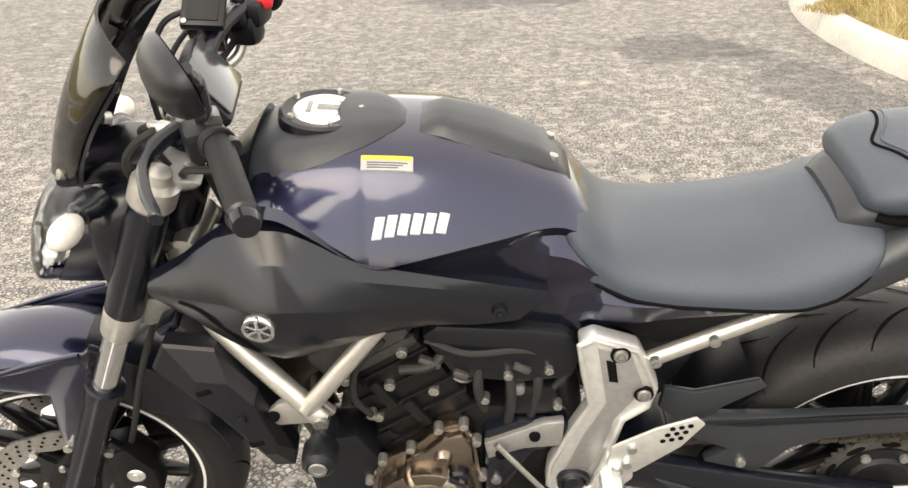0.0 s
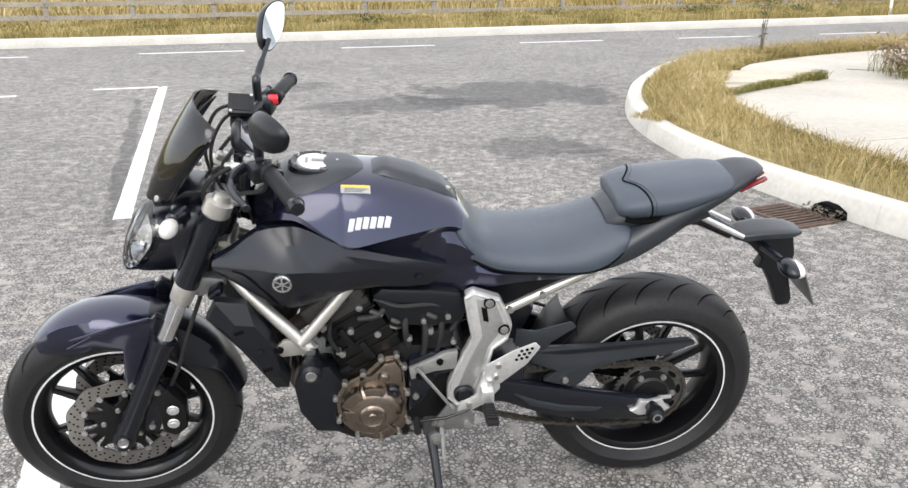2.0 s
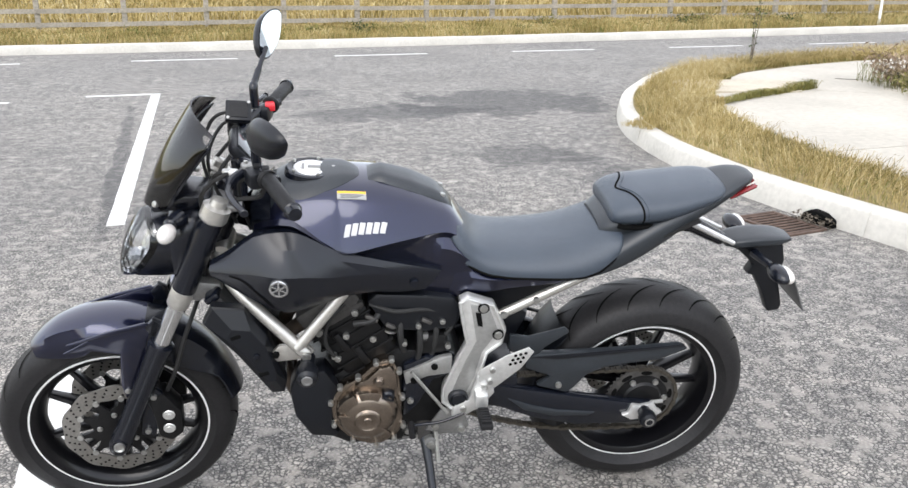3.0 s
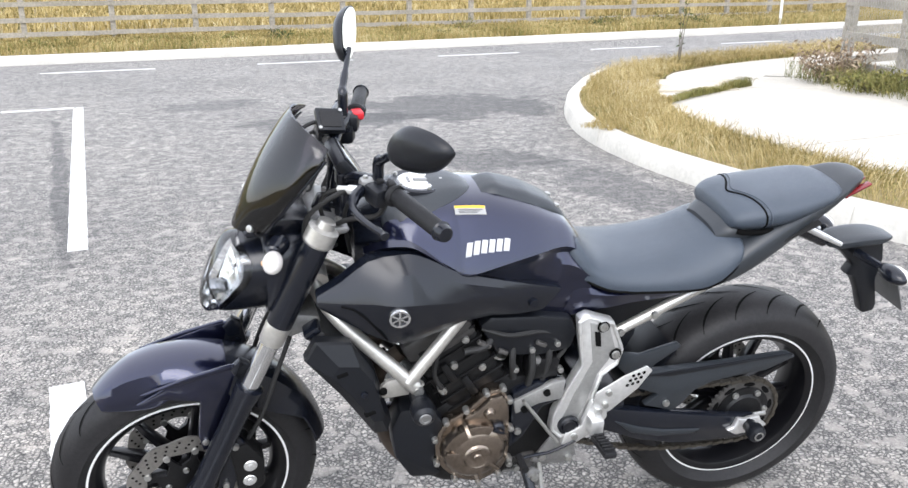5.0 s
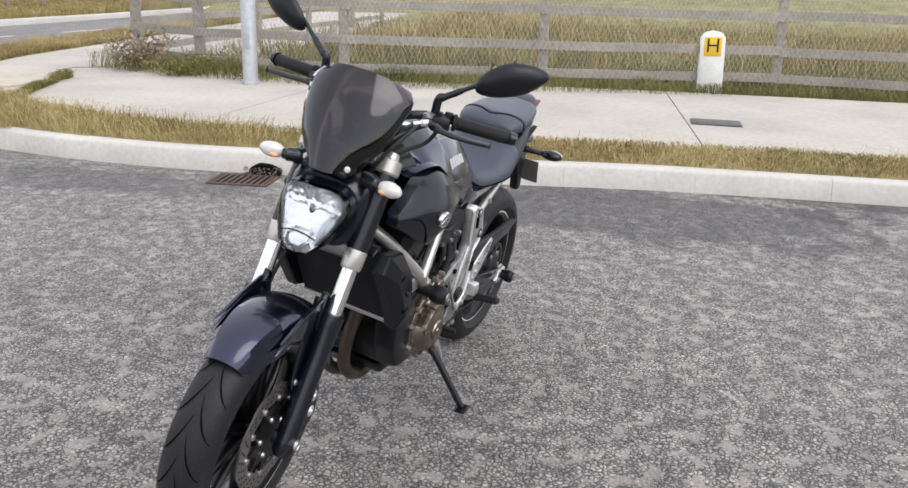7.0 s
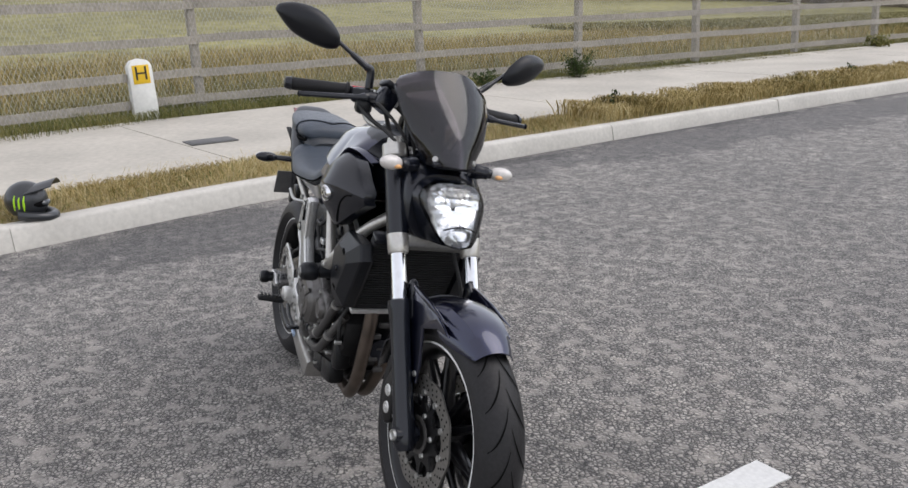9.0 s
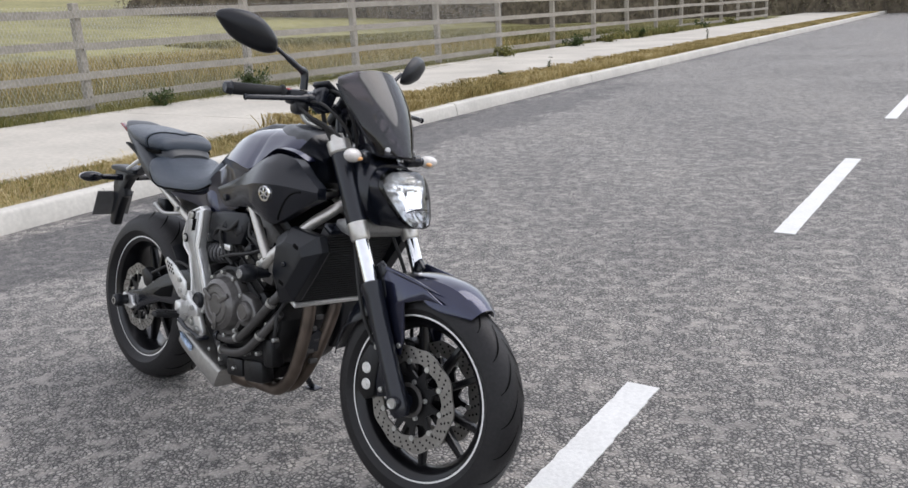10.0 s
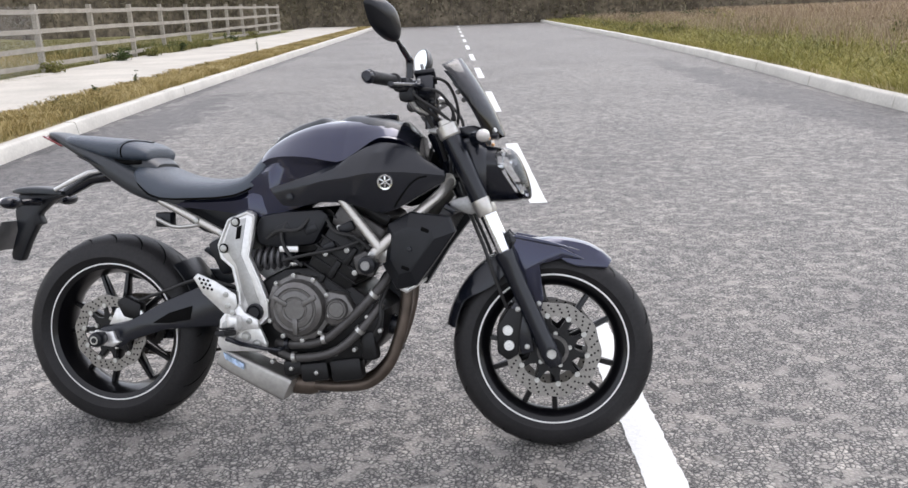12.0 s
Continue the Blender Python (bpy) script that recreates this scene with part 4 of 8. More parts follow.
    for d, sc in ((0.0, 1.0), (-0.008, 1.0), (-0.018, 0.9), (-0.027, 0.68), (-0.032, 0.35), (-0.034, 0.05)):
        ring = []
        for q, r in ((-0.085, -0.012), (-0.08, -0.03), (-0.05, -0.042), (0.0, -0.042), (0.045, -0.03), (0.08, 0.0), (0.083, 0.012), (0.07, 0.026), (0.03, 0.042), (-0.02, 0.046), (-0.055, 0.032), (-0.08, 0.008)):
            ring.append(Vector((bx + d, s * (by + q * sc), bz + r * sc + 0.22 * q * sc)))
        soft = spline(ring[-2:] + ring + ring[:2], 3)
        rings.append(soft[6:6 + 36])
    tilt = Matrix.Translation((bx, s * by, bz)) @ Matrix.Rotation(radians(s * -26), 4, "Z") @ Matrix.Rotation(radians(-15), 4, "Y") @ Matrix.Translation((-bx, -s * by, -bz))
    front("mirror_shell", moved(bm_loft(rings), tilt), PLASTIC, mir, "", 45)
    bm = bmesh.new()
    bm.faces.new([bm.verts.new((bx + 0.0015, p[1] * 0.93 + s * by * 0.07, p[2] * 0.93 + bz * 0.07)) for p in rings[0]])
    front("mirror_glass", moved(bm, tilt), MIRROR, mir, "silvered mirror glass")
lean = Matrix.Translation((-1.03, 0.122, 1.075)) @ Matrix.Rotation(radians(6), 4, "Y") @ Matrix.Rotation(radians(30), 4, "X")
POT = front("brake_reservoir", moved(bm_box((0, 0, -0.01), (0.05, 0.05, 0.06), 0.006), lean), SATIN, BAR, "square black brake fluid reservoir")
front("reservoir_lid", moved(bm_box((0, 0, 0.027), (0.06, 0.06, 0.014), 0.003), lean), PLASTIC, POT)
front("lid_panel", moved(bm_box((0, 0, 0.0345), (0.044, 0.044, 0.003), 0.001), lean), GRIP, POT)
for q, r in ((-1, -1), (1, 1)):
    front("lid_screw", moved(bm_tube([(0.024 * q, 0.024 * r, 0.03), (0.024 * q, 0.024 * r, 0.036)], 0.004, 10), lean), BOLT, POT)
front("kill_switch", bm_box((-0.952, 0.175, 1.082), (0.024, 0.032, 0.016), 0.003), SWITCH_RED, BAR, "red kill switch")
face = Matrix.Translation((-1.006, 0, 1.05)) @ Matrix.Rotation(radians(-36), 4, "Y")
DASHBOARD = front("instrument_panel", moved(bm_box((-0.014, 0, 0), (0.03, 0.125, 0.094), 0.012), face), PLASTIC, label="black digital instrument panel")
front("instrument_display", moved(bm_box((0.002, 0, 0.002), (0.004, 0.108, 0.078), 0.002), face), LCD, DASHBOARD, "glossy dark display")
front("panel_stay", bm_tube([(-1.03, 0, 1.03), (-1.045, 0, 0.95)], 0.016, 10), SATIN, DASHBOARD)
for pts in (
    [(-1.03, 0.12, 1.10), (-1.09, 0.11, 1.08), (-1.12, 0.08, 1.0), (-1.10, 0.04, 0.9), (-1.09, 0.03, 0.8)],
    [(-1.0, 0.16, 1.06), (-1.07, 0.15, 1.05), (-1.11, 0.09, 0.98), (-1.08, 0.05, 0.88)],
    [(-1.06, -0.134, 1.058), (-1.085, -0.11, 1.035), (-1.085, -0.07, 0.98), (-1.05, -0.045, 0.88)],
    [(-0.99, -0.15, 1.05), (-1.03, -0.11, 1.02), (-1.035, -0.06, 0.95), (-1.02, -0.045, 0.86)],
):
    front("cable", bm_tube(spline(pts, 8), 0.0045, 8), HOSE, BAR)
for pts, r in (
    ([(-0.985, 0.165, 1.05), (-1.02, 0.15, 1.012), (-1.055, 0.11, 0.985), (-1.085, 0.07, 0.955), (-1.09, 0.04, 0.9)], 0.0055),
    ([(-0.99, 0.185, 1.05), (-1.03, 0.17, 1.02), (-1.07, 0.135, 0.995), (-1.105, 0.1, 0.955), (-1.105, 0.06, 0.88)], 0.005),
    ([(-1.03, 0.12, 1.04), (-1.03, 0.1, 0.99), (-1.06, 0.08, 0.93), (-1.08, 0.05, 0.86)], 0.0065),
    ([(-0.975, -0.175, 1.045), (-0.99, -0.15, 1.0), (-1.04, -0.11, 0.975), (-1.07, -0.06, 0.93)], 0.0055),
    ([(-1.05, -0.145, 1.06), (-1.09, -0.13, 1.03), (-1.12, -0.1, 0.98), (-1.12, -0.06, 0.9)], 0.005),
):
    front("cable", bm_tube(spline(pts, 8), r, 8), HOSE, BAR)
MASTER = front("brake_master_cylinder", bm_tube([(-1.035, 0.1, 1.062), (-1.03, 0.115, 1.064), (-1.012, 0.165, 1.068), (-1.01, 0.172, 1.068)], [0.009, 0.014, 0.014, 0.009], 14), SATIN, BAR, "black brake master cylinder")
front("banjo_bolt", bm_tube([(-1.04, 0.092, 1.06), (-1.036, 0.102, 1.062)], 0.0085, 10), BOLT, MASTER)
front("ignition_lock", bm_tube([(-1.075, 0, 0.94), (-1.06, 0, 0.972), (-1.058, 0, 0.976)], [0.022, 0.022, 0.016], 18), SATIN, TOP_CLAMP, "black ignition lock")
for s in (-1, 1):
    for x in (-1.1, -1.05):
        bolt(TOP_CLAMP, (x, s * 0.07, 0.956), 0.007, (0.3, 0, 1), steer=True)

# fuel tank
tank_table = [
    # x, half width at crease, z crease, z top, z bottom
    (-1.0, 0.07, 0.895, 0.925, 0.86), (-0.965, 0.122, 0.918, 0.957, 0.83), (-0.92, 0.15, 0.927, 0.975, 0.81), (-0.87, 0.165, 0.903, 0.985, 0.80), (-0.822, 0.176, 0.874, 0.989, 0.78),
    (-0.805, 0.179, 0.86, 0.989, 0.775), (-0.797, 0.18, 0.857, 0.989, 0.77), (-0.785, 0.18, 0.859, 0.988, 0.765), (-0.76, 0.179, 0.863, 0.986, 0.76), (-0.70, 0.169, 0.873, 0.98, 0.74), (-0.63, 0.147, 0.877, 0.959, 0.72), (-0.57, 0.119, 0.874, 0.93, 0.70), (-0.53, 0.106, 0.86, 0.902, 0.70), (-0.49, 0.1, 0.82, 0.85, 0.70),
]


def tank_ring(x, w, zc, zt, zb):
    h = zt - zc
    low = max(0.87 * w, 0.127) if x > -0.66 else 0.87 * w
    half = [(0.0, zt), (0.3 * w, zt - 0.02 * h), (0.55 * w, zt - 0.11 * h), (0.7 * w, zt - 0.27 * h), (0.79 * w, zt - 0.48 * h), (0.93 * w, zc + 0.22 * h), (w, zc), (0.94 * w, zc - 0.1 * (zc - zb)), (low, zc - 0.22 * (zc - zb)), (low * 0.97, zc - 0.55 * (zc - zb)), (low * 0.9, zb)]
    return [(x, y, z) for y, z in half] + [(x, -y, z) for y, z in half[:0:-1]]


TANK = part("fuel_tank", bm_loft(smooth_rows([tank_ring(*r) for r in tank_table], 3)), PAINT, BIKE, "glossy dark violet steel fuel tank", 38)

nose = [(x, w + 0.006, zc + 0.002, zt + 0.004, zb - 0.01) for x, w, zc, zt, zb in ((-1.01, 0.066, 0.895, 0.93, 0.85), (-0.985, 0.094, 0.912, 0.952, 0.843), (-0.96, 0.122, 0.926, 0.975, 0.828))]
part("tank_nose", bm_loft(smooth_rows([tank_ring(*r) for r in nose], 3)), SATIN, TANK, "satin black nose cowl of the tank", 38)


def tank_top(x, y):
    """Height of the tank's skin above a place."""
    xs = [r[0] for r in tank_table]
    w, zc, zt = (float(np.interp(x, xs, [r[k] for r in tank_table])) for k in (1, 2, 3))
    q = min(0.97, abs(y) / w)
    h = zt - zc
    return float(np.interp(q, (0, 0.3, 0.55, 0.7, 0.79, 0.93, 1.0), (zt, zt - 0.02 * h, zt - 0.11 * h, zt - 0.27 * h, zt - 0.48 * h, zc + 0.22 * h, zc)))


def tank_pad(name, x0, x1, half, lift, material, label, parent=TANK, drop=0.012):
    rows = []
    n = 18
    for i in range(n + 1):
        t = i / n
        x = x0 + (x1 - x0) * t
        hw = half(t)
        row = []
        for j in range(13):
            q = -1 + 2 * j / 12
            e = min(1.0, 6 * min(t, 1 - t)) ** 0.5 * (1 - abs(q) ** 6)
            row.append(Vector((x, q * hw, tank_top(x, q * hw) + 0.001 + lift * e)))
        rows.append(row)
    return part(name, bm_shell(rows, (0, 0, -drop)), material, parent, label, 40)


tank_pad("tank_top_cover", -0.985, -0.755, lambda t: 0.012 + 0.098 * math.sin(math.pi * min(1, 0.24 + t * 0.755)) ** 0.6, 0.011, SKY_GREY, "matt black cover round the filler cap")
tank_pad("tank_centre_pad", -0.735, -0.53, lambda t: 0.018 + 0.042 * math.sin(math.pi * min(1, 0.12 + t * 0.8)) ** 0.5, 0.015, SKY_GREY, "matt black padded tank top")
cap_c = Vector((-0.866, 0, 0.997))
tip = Matrix.Translation(cap_c) @ Matrix.Rotation(radians(4), 4, "Y")
CAP = part("filler_cap", moved(bm_lathe([(0, 0.003), (0.026, 0.003), (0.028, 0.0015), (0.03, 0.003), (0.041, 0.003), (0.044, 0.0), (0.044, -0.02)], (0, 0, 0), 40, axis="z"), tip), ALU, TANK, "round aluminium filler cap")
part("cap_ring", moved(bm_lathe([(0.044, 0.001), (0.057, 0.003), (0.062, 0.0), (0.064, -0.015)], (0, 0, 0), 40, axis="z"), tip), SATIN, CAP)
part("cap_lock", moved(bm_box((0.006, 0, 0.004), (0.03, 0.011, 0.004), 0.001), tip), CLAMP, CAP)
part("cap_hinge", moved(bm_box((-0.02, 0, 0.0035), (0.006, 0.03, 0.003), 0.001), tip), CLAMP, CAP)
for k in range(5):
    a = 2 * math.pi * k / 5
    bolt(CAP, tip @ Vector((0.051 * math.cos(a), 0.051 * math.sin(a), 0.003)), 0.0042, (0, 0, 1))
for y in (-0.03, 0.03):
    bolt(TANK, (-0.555, y, tank_top(-0.555, y) + 0.012), 0.007, (0.3, 0, 1))


def tank_decal(name, x0, x1, y0, y1, material, side, lift=0.0025, skew=0.0, parent=TANK, label=""):
    rows = []
    for i in range(5):
        row = []
        for j in range(4):
            v = y0 + (y1 - y0) * j / 3
            x = x0 + (x1 - x0) * i / 4 + skew * (j / 3)
            row.append(Vector((x, side * v, tank_top(x, v) + lift)))
        rows.append(row)
    return part(name, bm_shell(rows, (0, 0, -0.002)), material, parent, label)


WARN = tank_decal("warning_label", -0.808, -0.741, 0.095, 0.112, LABEL_WHITE, -1, label="small yellow and white warning label")
tank_decal("label_header", -0.807, -0.742, 0.0955, 0.101, LABEL_ORANGE, -1, 0.0032, parent=WARN, label="yellow header")
for k in range(3):
    tank_decal("text_bar", -0.8, -0.748 - 0.006 * k, 0.1035 + 0.0027 * k, 0.1045 + 0.0027 * k, COVER_IRON, -1, 0.0032, parent=WARN)

# side emblem strip on the tank: plain slanted blocks
for side in (-1, 1):
    for k in range(6):
        x = -0.79 + 0.0165 * k
        if side < 0:
            tank_decal("tank_emblem", x, x + 0.0125, 0.149 - 0.0012 * k, 0.164 - 0.0012 * k, DECAL, side, 0.003, -0.006, label="white block emblem on the tank")


def drape(ob, points, s):
    """Points of x and z laid onto the outer face of a part at the side s."""
    tree = BVHTree.FromPolygons([v.co for v in ob.data.vertices], [p.vertices for p in ob.data.polygons])
    out = []
    for x, z in points:
        hit = tree.ray_cast(Vector((x, s * 0.6, z)), Vector((0, -s, 0)))[0]
        if hit is not None:
            out.append(hit)
    return out


# side scoops
def scoop(s):
    st = [
        [(-1.10, 0.165, 0.832), (-1.102, 0.168, 0.826), (-1.102, 0.17, 0.82), (-1.1, 0.168, 0.81), (-1.095, 0.162, 0.8)],
        [(-1.05, 0.165, 0.862), (-1.05, 0.182, 0.848), (-1.05, 0.192, 0.825), (-1.045, 0.19, 0.795), (-1.035, 0.178, 0.765)],
        [(-0.998, 0.165, 0.902), (-0.996, 0.193, 0.872), (-0.99, 0.213, 0.83), (-0.988, 0.208, 0.785), (-0.985, 0.188, 0.735)],
        [(-0.935, 0.168, 0.914), (-0.94, 0.203, 0.885), (-0.945, 0.23, 0.83), (-0.94, 0.222, 0.77), (-0.93, 0.19, 0.714)],
        [(-0.898, 0.172, 0.911), (-0.893, 0.203, 0.882), (-0.88, 0.225, 0.826), (-0.875, 0.214, 0.765), (-0.87, 0.188, 0.728)],
        [(-0.858, 0.178, 0.893), (-0.845, 0.2, 0.86), (-0.825, 0.211, 0.815), (-0.815, 0.198, 0.765), (-0.81, 0.178, 0.74)],
        [(-0.815, 0.18, 0.869), (-0.785, 0.19, 0.842), (-0.75, 0.186, 0.806), (-0.735, 0.173, 0.765), (-0.73, 0.158, 0.742)],
        [(-0.70, 0.156, 0.823), (-0.688, 0.162, 0.806), (-0.67, 0.16, 0.787), (-0.665, 0.153, 0.755), (-0.665, 0.145, 0.73)],
        [(-0.566, 0.138, 0.782), (-0.57, 0.14, 0.775), (-0.576, 0.14, 0.766), (-0.59, 0.14, 0.748), (-0.605, 0.137, 0.73)],
    ]
    rows = [[Vector((x, s * y, z)) for x, y, z in r] for r in st]
    return bm_shell(smooth_rows(rows, 2), (0, -s * 0.03, 0))


for s in (-1, 1):
    side_cover = part("side_scoop", scoop(s), SATIN, BIKE, "satin black side scoop beside the tank", 24)
    b = Vector((-0.944, s * 0.2285, 0.803))
    face = Vector((-0.08, s, -0.14))
    m = Matrix.Translation(b) @ face.to_track_quat("Z", "Y").to_matrix().to_4x4()
    badge = part("round_badge", moved(bm_lathe([(0.017, 0.004), (0.0215, 0.0045), (0.0225, 0.002), (0.0225, -0.01), (0.017, -0.01)], (0, 0, 0), 36, closed=True, axis="z"), m), CHROME, side_cover, "round silver badge")
    part("badge_face", moved(bm_lathe([(0, 0.001), (0.0175, 0.001), (0.0175, -0.01)], (0, 0, 0), 28, axis="z"), m), SATIN, badge)
    for k in range(3):
        part("badge_bar", moved(bm_box((0, 0, 0.003), (0.034, 0.0045, 0.003), 0.0008, Matrix.Rotation(radians(90 + 60 * k), 4, "Z")), m), CHROME, badge)
    bolt(side_cover, (-0.632, s * 0.152, 0.757), 0.011, (0, s, 0), SATIN)
    # painted lip of the tank above the scoop, and the seam of its front piece
    lip = [(-1.0, 0.128, 0.9), (-0.965, 0.15, 0.922), (-0.92, 0.166, 0.929), (-0.895, 0.172, 0.921), (-0.862, 0.176, 0.899), (-0.825, 0.181, 0.873), (-0.797, 0.183, 0.861), (-0.775, 0.181, 0.861)]
    rows = [[Vector((x, s * (y - 0.022), z + 0.004)), Vector((x, s * y, z)), Vector((x + 0.004, s * (y - 0.006), z - 0.008))] for x, y, z in lip]
    part("scoop_trim", bm_shell(smooth_rows(rows, 3), (0.0, -s * 0.006, -0.003)), PAINT, TANK, "", 30)
    seam_line = drape(side_cover, [(-1.055, 0.818), (-1.03, 0.812), (-1.005, 0.79), (-0.975, 0.75), (-0.962, 0.73)], s)
    if len(seam_line) > 2:
        part("panel_seam", bm_tube(spline(seam_line, 4), 0.0026, 6), GROOVE, side_cover)
    # lower air box cover
    low = [(-0.748, 0.7), (-0.722, 0.722), (-0.603, 0.712), (-0.53, 0.7), (-0.512, 0.66), (-0.522, 0.612), (-0.6, 0.602), (-0.70, 0.615)]
    bm = bm_plate(low, s * 0.06, s * 0.138, 0.012)
    part("air_box_cover", bm, PLASTIC, BIKE, "black lower air box cover")
    # painted panel under the seat
    rows = [
        [(-0.605, s * 0.08, 0.82), (-0.605, s * 0.095, 0.765), (-0.605, s * 0.09, 0.71)],
        [(-0.545, s * 0.095, 0.83), (-0.545, s * 0.117, 0.76), (-0.545, s * 0.115, 0.695)],
        [(-0.50, s * 0.108, 0.795), (-0.50, s * 0.13, 0.755), (-0.50, s * 0.122, 0.70)],
        [(-0.45, s * 0.112, 0.768), (-0.45, s * 0.131, 0.745), (-0.45, s * 0.122, 0.705)],
        [(-0.38, s * 0.118, 0.757), (-0.38, s * 0.13, 0.74), (-0.38, s * 0.122, 0.714)],
        [(-0.29, s * 0.122, 0.752), (-0.29, s * 0.13, 0.738), (-0.29, s * 0.125, 0.722)],
        [(-0.2, s * 0.128, 0.742), (-0.2, s * 0.128, 0.737), (-0.2, s * 0.126, 0.731)],
    ]
    part("under_seat_panel", bm_shell(smooth_rows([[Vector(q) for q in r] for r in rows], 3), (0, -s * 0.02, 0)), PAINT, BIKE, "glossy violet panel under the seat", 40)
    part("subframe_cover", bm_plate([(-0.15, 0.75), (-0.236, 0.70), (-0.32, 0.645), (-0.39, 0.628), (-0.48, 0.68), (-0.5, 0.745), (-0.3, 0.752)], s * 0.066, s * 0.082, 0.005), PLASTIC, BIKE, "black cover inside the rear subframe")

# seats and tail
seat_table = [(-0.556, 0.075, 0.85, 0.907), (-0.536, 0.11, 0.822, 0.9), (-0.51, 0.125, 0.792, 0.877), (-0.48, 0.13, 0.775, 0.84), (-0.445, 0.137, 0.762, 0.819), (-0.39, 0.143, 0.755, 0.809), (-0.32, 0.149, 0.753, 0.809), (-0.26, 0.153, 0.752, 0.816), (-0.215, 0.153, 0.754, 0.828), (-0.175, 0.149, 0.766, 0.844), (-0.145, 0.144, 0.79, 0.854), (-0.12, 0.132, 0.815, 0.855), (-0.108, 0.1, 0.832, 0.852)]


def cushion_ring(x, w, zb, zt, power=2.5, n=30):
    """A domed cushion with a crisp lower edge and a flat underside."""
    ring = []
    for k in range(n + 1):
        a = math.pi * k / n
        c, q = math.cos(a), math.sin(a)
        ring.append(Vector((x, w * math.copysign(abs(c) ** (2 / power), c), zb + (zt - zb) * abs(q) ** (2 / power))))
    return ring + [Vector((x, -0.93 * w, zb - 0.006)), Vector((x, 0, zb - 0.008)), Vector((x, 0.93 * w, zb - 0.006))]


SEAT = part("rider_seat", bm_loft(smooth_rows([cushion_ring(*r) for r in seat_table], 4)), VINYL, BIKE, "dark grey vinyl rider seat", 50)
for s in (-1, 1):
    edge = []
    for k in range(30):
        x = -0.5 + 0.365 * k / 29
        w, zb, zt = (float(np.interp(x, [r[0] for r in seat_table], [r[i] for r in seat_table])) for i in (1, 2, 3))
        edge.append((x, s * (w - 0.001), zb - 0.002))
    part("seat_edge_line", bm_tube(edge, 0.0035, 6), GROOVE, SEAT, "dark line along the cushion edge")
pillion_table = [(-0.142, 0.08, 0.868, 0.895), (-0.136, 0.098, 0.861, 0.908), (-0.11, 0.112, 0.857, 0.924), (-0.065, 0.118, 0.858, 0.934), (0.0, 0.118, 0.866, 0.94), (0.07, 0.108, 0.888, 0.946), (0.12, 0.095, 0.905, 0.95), (0.15, 0.075, 0.915, 0.949), (0.16, 0.05, 0.925, 0.943)]
PILLION = part("pillion_seat", section_loft(pillion_table, 2.6, 36, 4), VINYL, BIKE, "dark grey vinyl pillion seat with seam", 50)


def seam_over(ob, x, slant, r, material, lift=0.0):
    """A seam across a cushion from edge to edge, lying on its skin."""
    tree = BVHTree.FromPolygons([v.co for v in ob.data.vertices], [p.vertices for p in ob.data.polygons])
    out = []
    for k in range(41):
        a = radians(-4 + 188 * k / 40)
        c, q = math.cos(a), math.sin(a)
        start = Vector((x + slant * c * c, 0.4 * c, 0.885 + 0.4 * q))
        hit = tree.ray_cast(start, Vector((0, -c, -q)))[0]
        if hit is not None:
            out.append(hit + lift * Vector((0, c, q)))
    return part("seat_seam", bm_tube(out, r, 6), material, ob)


seam_over(PILLION, -0.11, 0.042, 0.0026, GROOVE)
seam_over(PILLION, -0.098, 0.042, 0.002, VINYL, 0.0005)
# dark tubes stand in for the shaded gap under the pillion
for s in (-1, 1):
    edge = []
    for k in range(24):
        x = -0.125 + 0.265 * k / 23
        w, zb, zt = (float(np.interp(x, [r[0] for r in pillion_table], [r[i] for r in pillion_table])) for i in (1, 2, 3))
        edge.append((x, s * w * 0.9, zb + 0.004))
    part("seat_edge_line", bm_tube(edge, 0.007, 8), GROOVE, PILLION, "dark line along the cushion edge")
tail_table = [(-0.34, 0.11, 0.728, 0.745), (-0.26, 0.132, 0.722, 0.765), (-0.18, 0.142, 0.732, 0.798), (-0.10, 0.138, 0.755, 0.85), (-0.02, 0.126, 0.80, 0.89), (0.06, 0.108, 0.855, 0.915), (0.13, 0.09, 0.895, 0.937), (0.19, 0.066, 0.925, 0.958), (0.225, 0.045, 0.94, 0.962), (0.24, 0.025, 0.948, 0.96)]
TAIL = part("tail_unit", section_loft(tail_table, 3.4, 32, 4), SKY_GREY, BIKE, "black tail unit", 34)
part("seat_base", section_loft([(-0.165, 0.075, 0.80, 0.858), (-0.14, 0.09, 0.81, 0.878), (-0.09, 0.1, 0.83, 0.895), (-0.03, 0.085, 0.85, 0.895)], 3, 24), SKY_GREY, TAIL)
bm = bm_plate([(0.195, 0.924), (0.238, 0.952), (0.243, 0.949), (0.205, 0.92)], -0.036, 0.036, 0.003)
part("tail_light", bm, RED, TAIL, "red tail light")
for s in (-1, 1):
    part("tail_light_side", bm_plate([(0.165, 0.92), (0.235, 0.95), (0.23, 0.943), (0.17, 0.913)], s * 0.05, s * 0.07, 0.003), RED, TAIL, "red tail light")
    part("tail_decal", bm_plate([(-0.02, 0.838), (0.075, 0.879), (0.075, 0.884), (-0.02, 0.844)], s * 0.108, s * 0.1245, 0.0), BLACK_INK, TAIL)
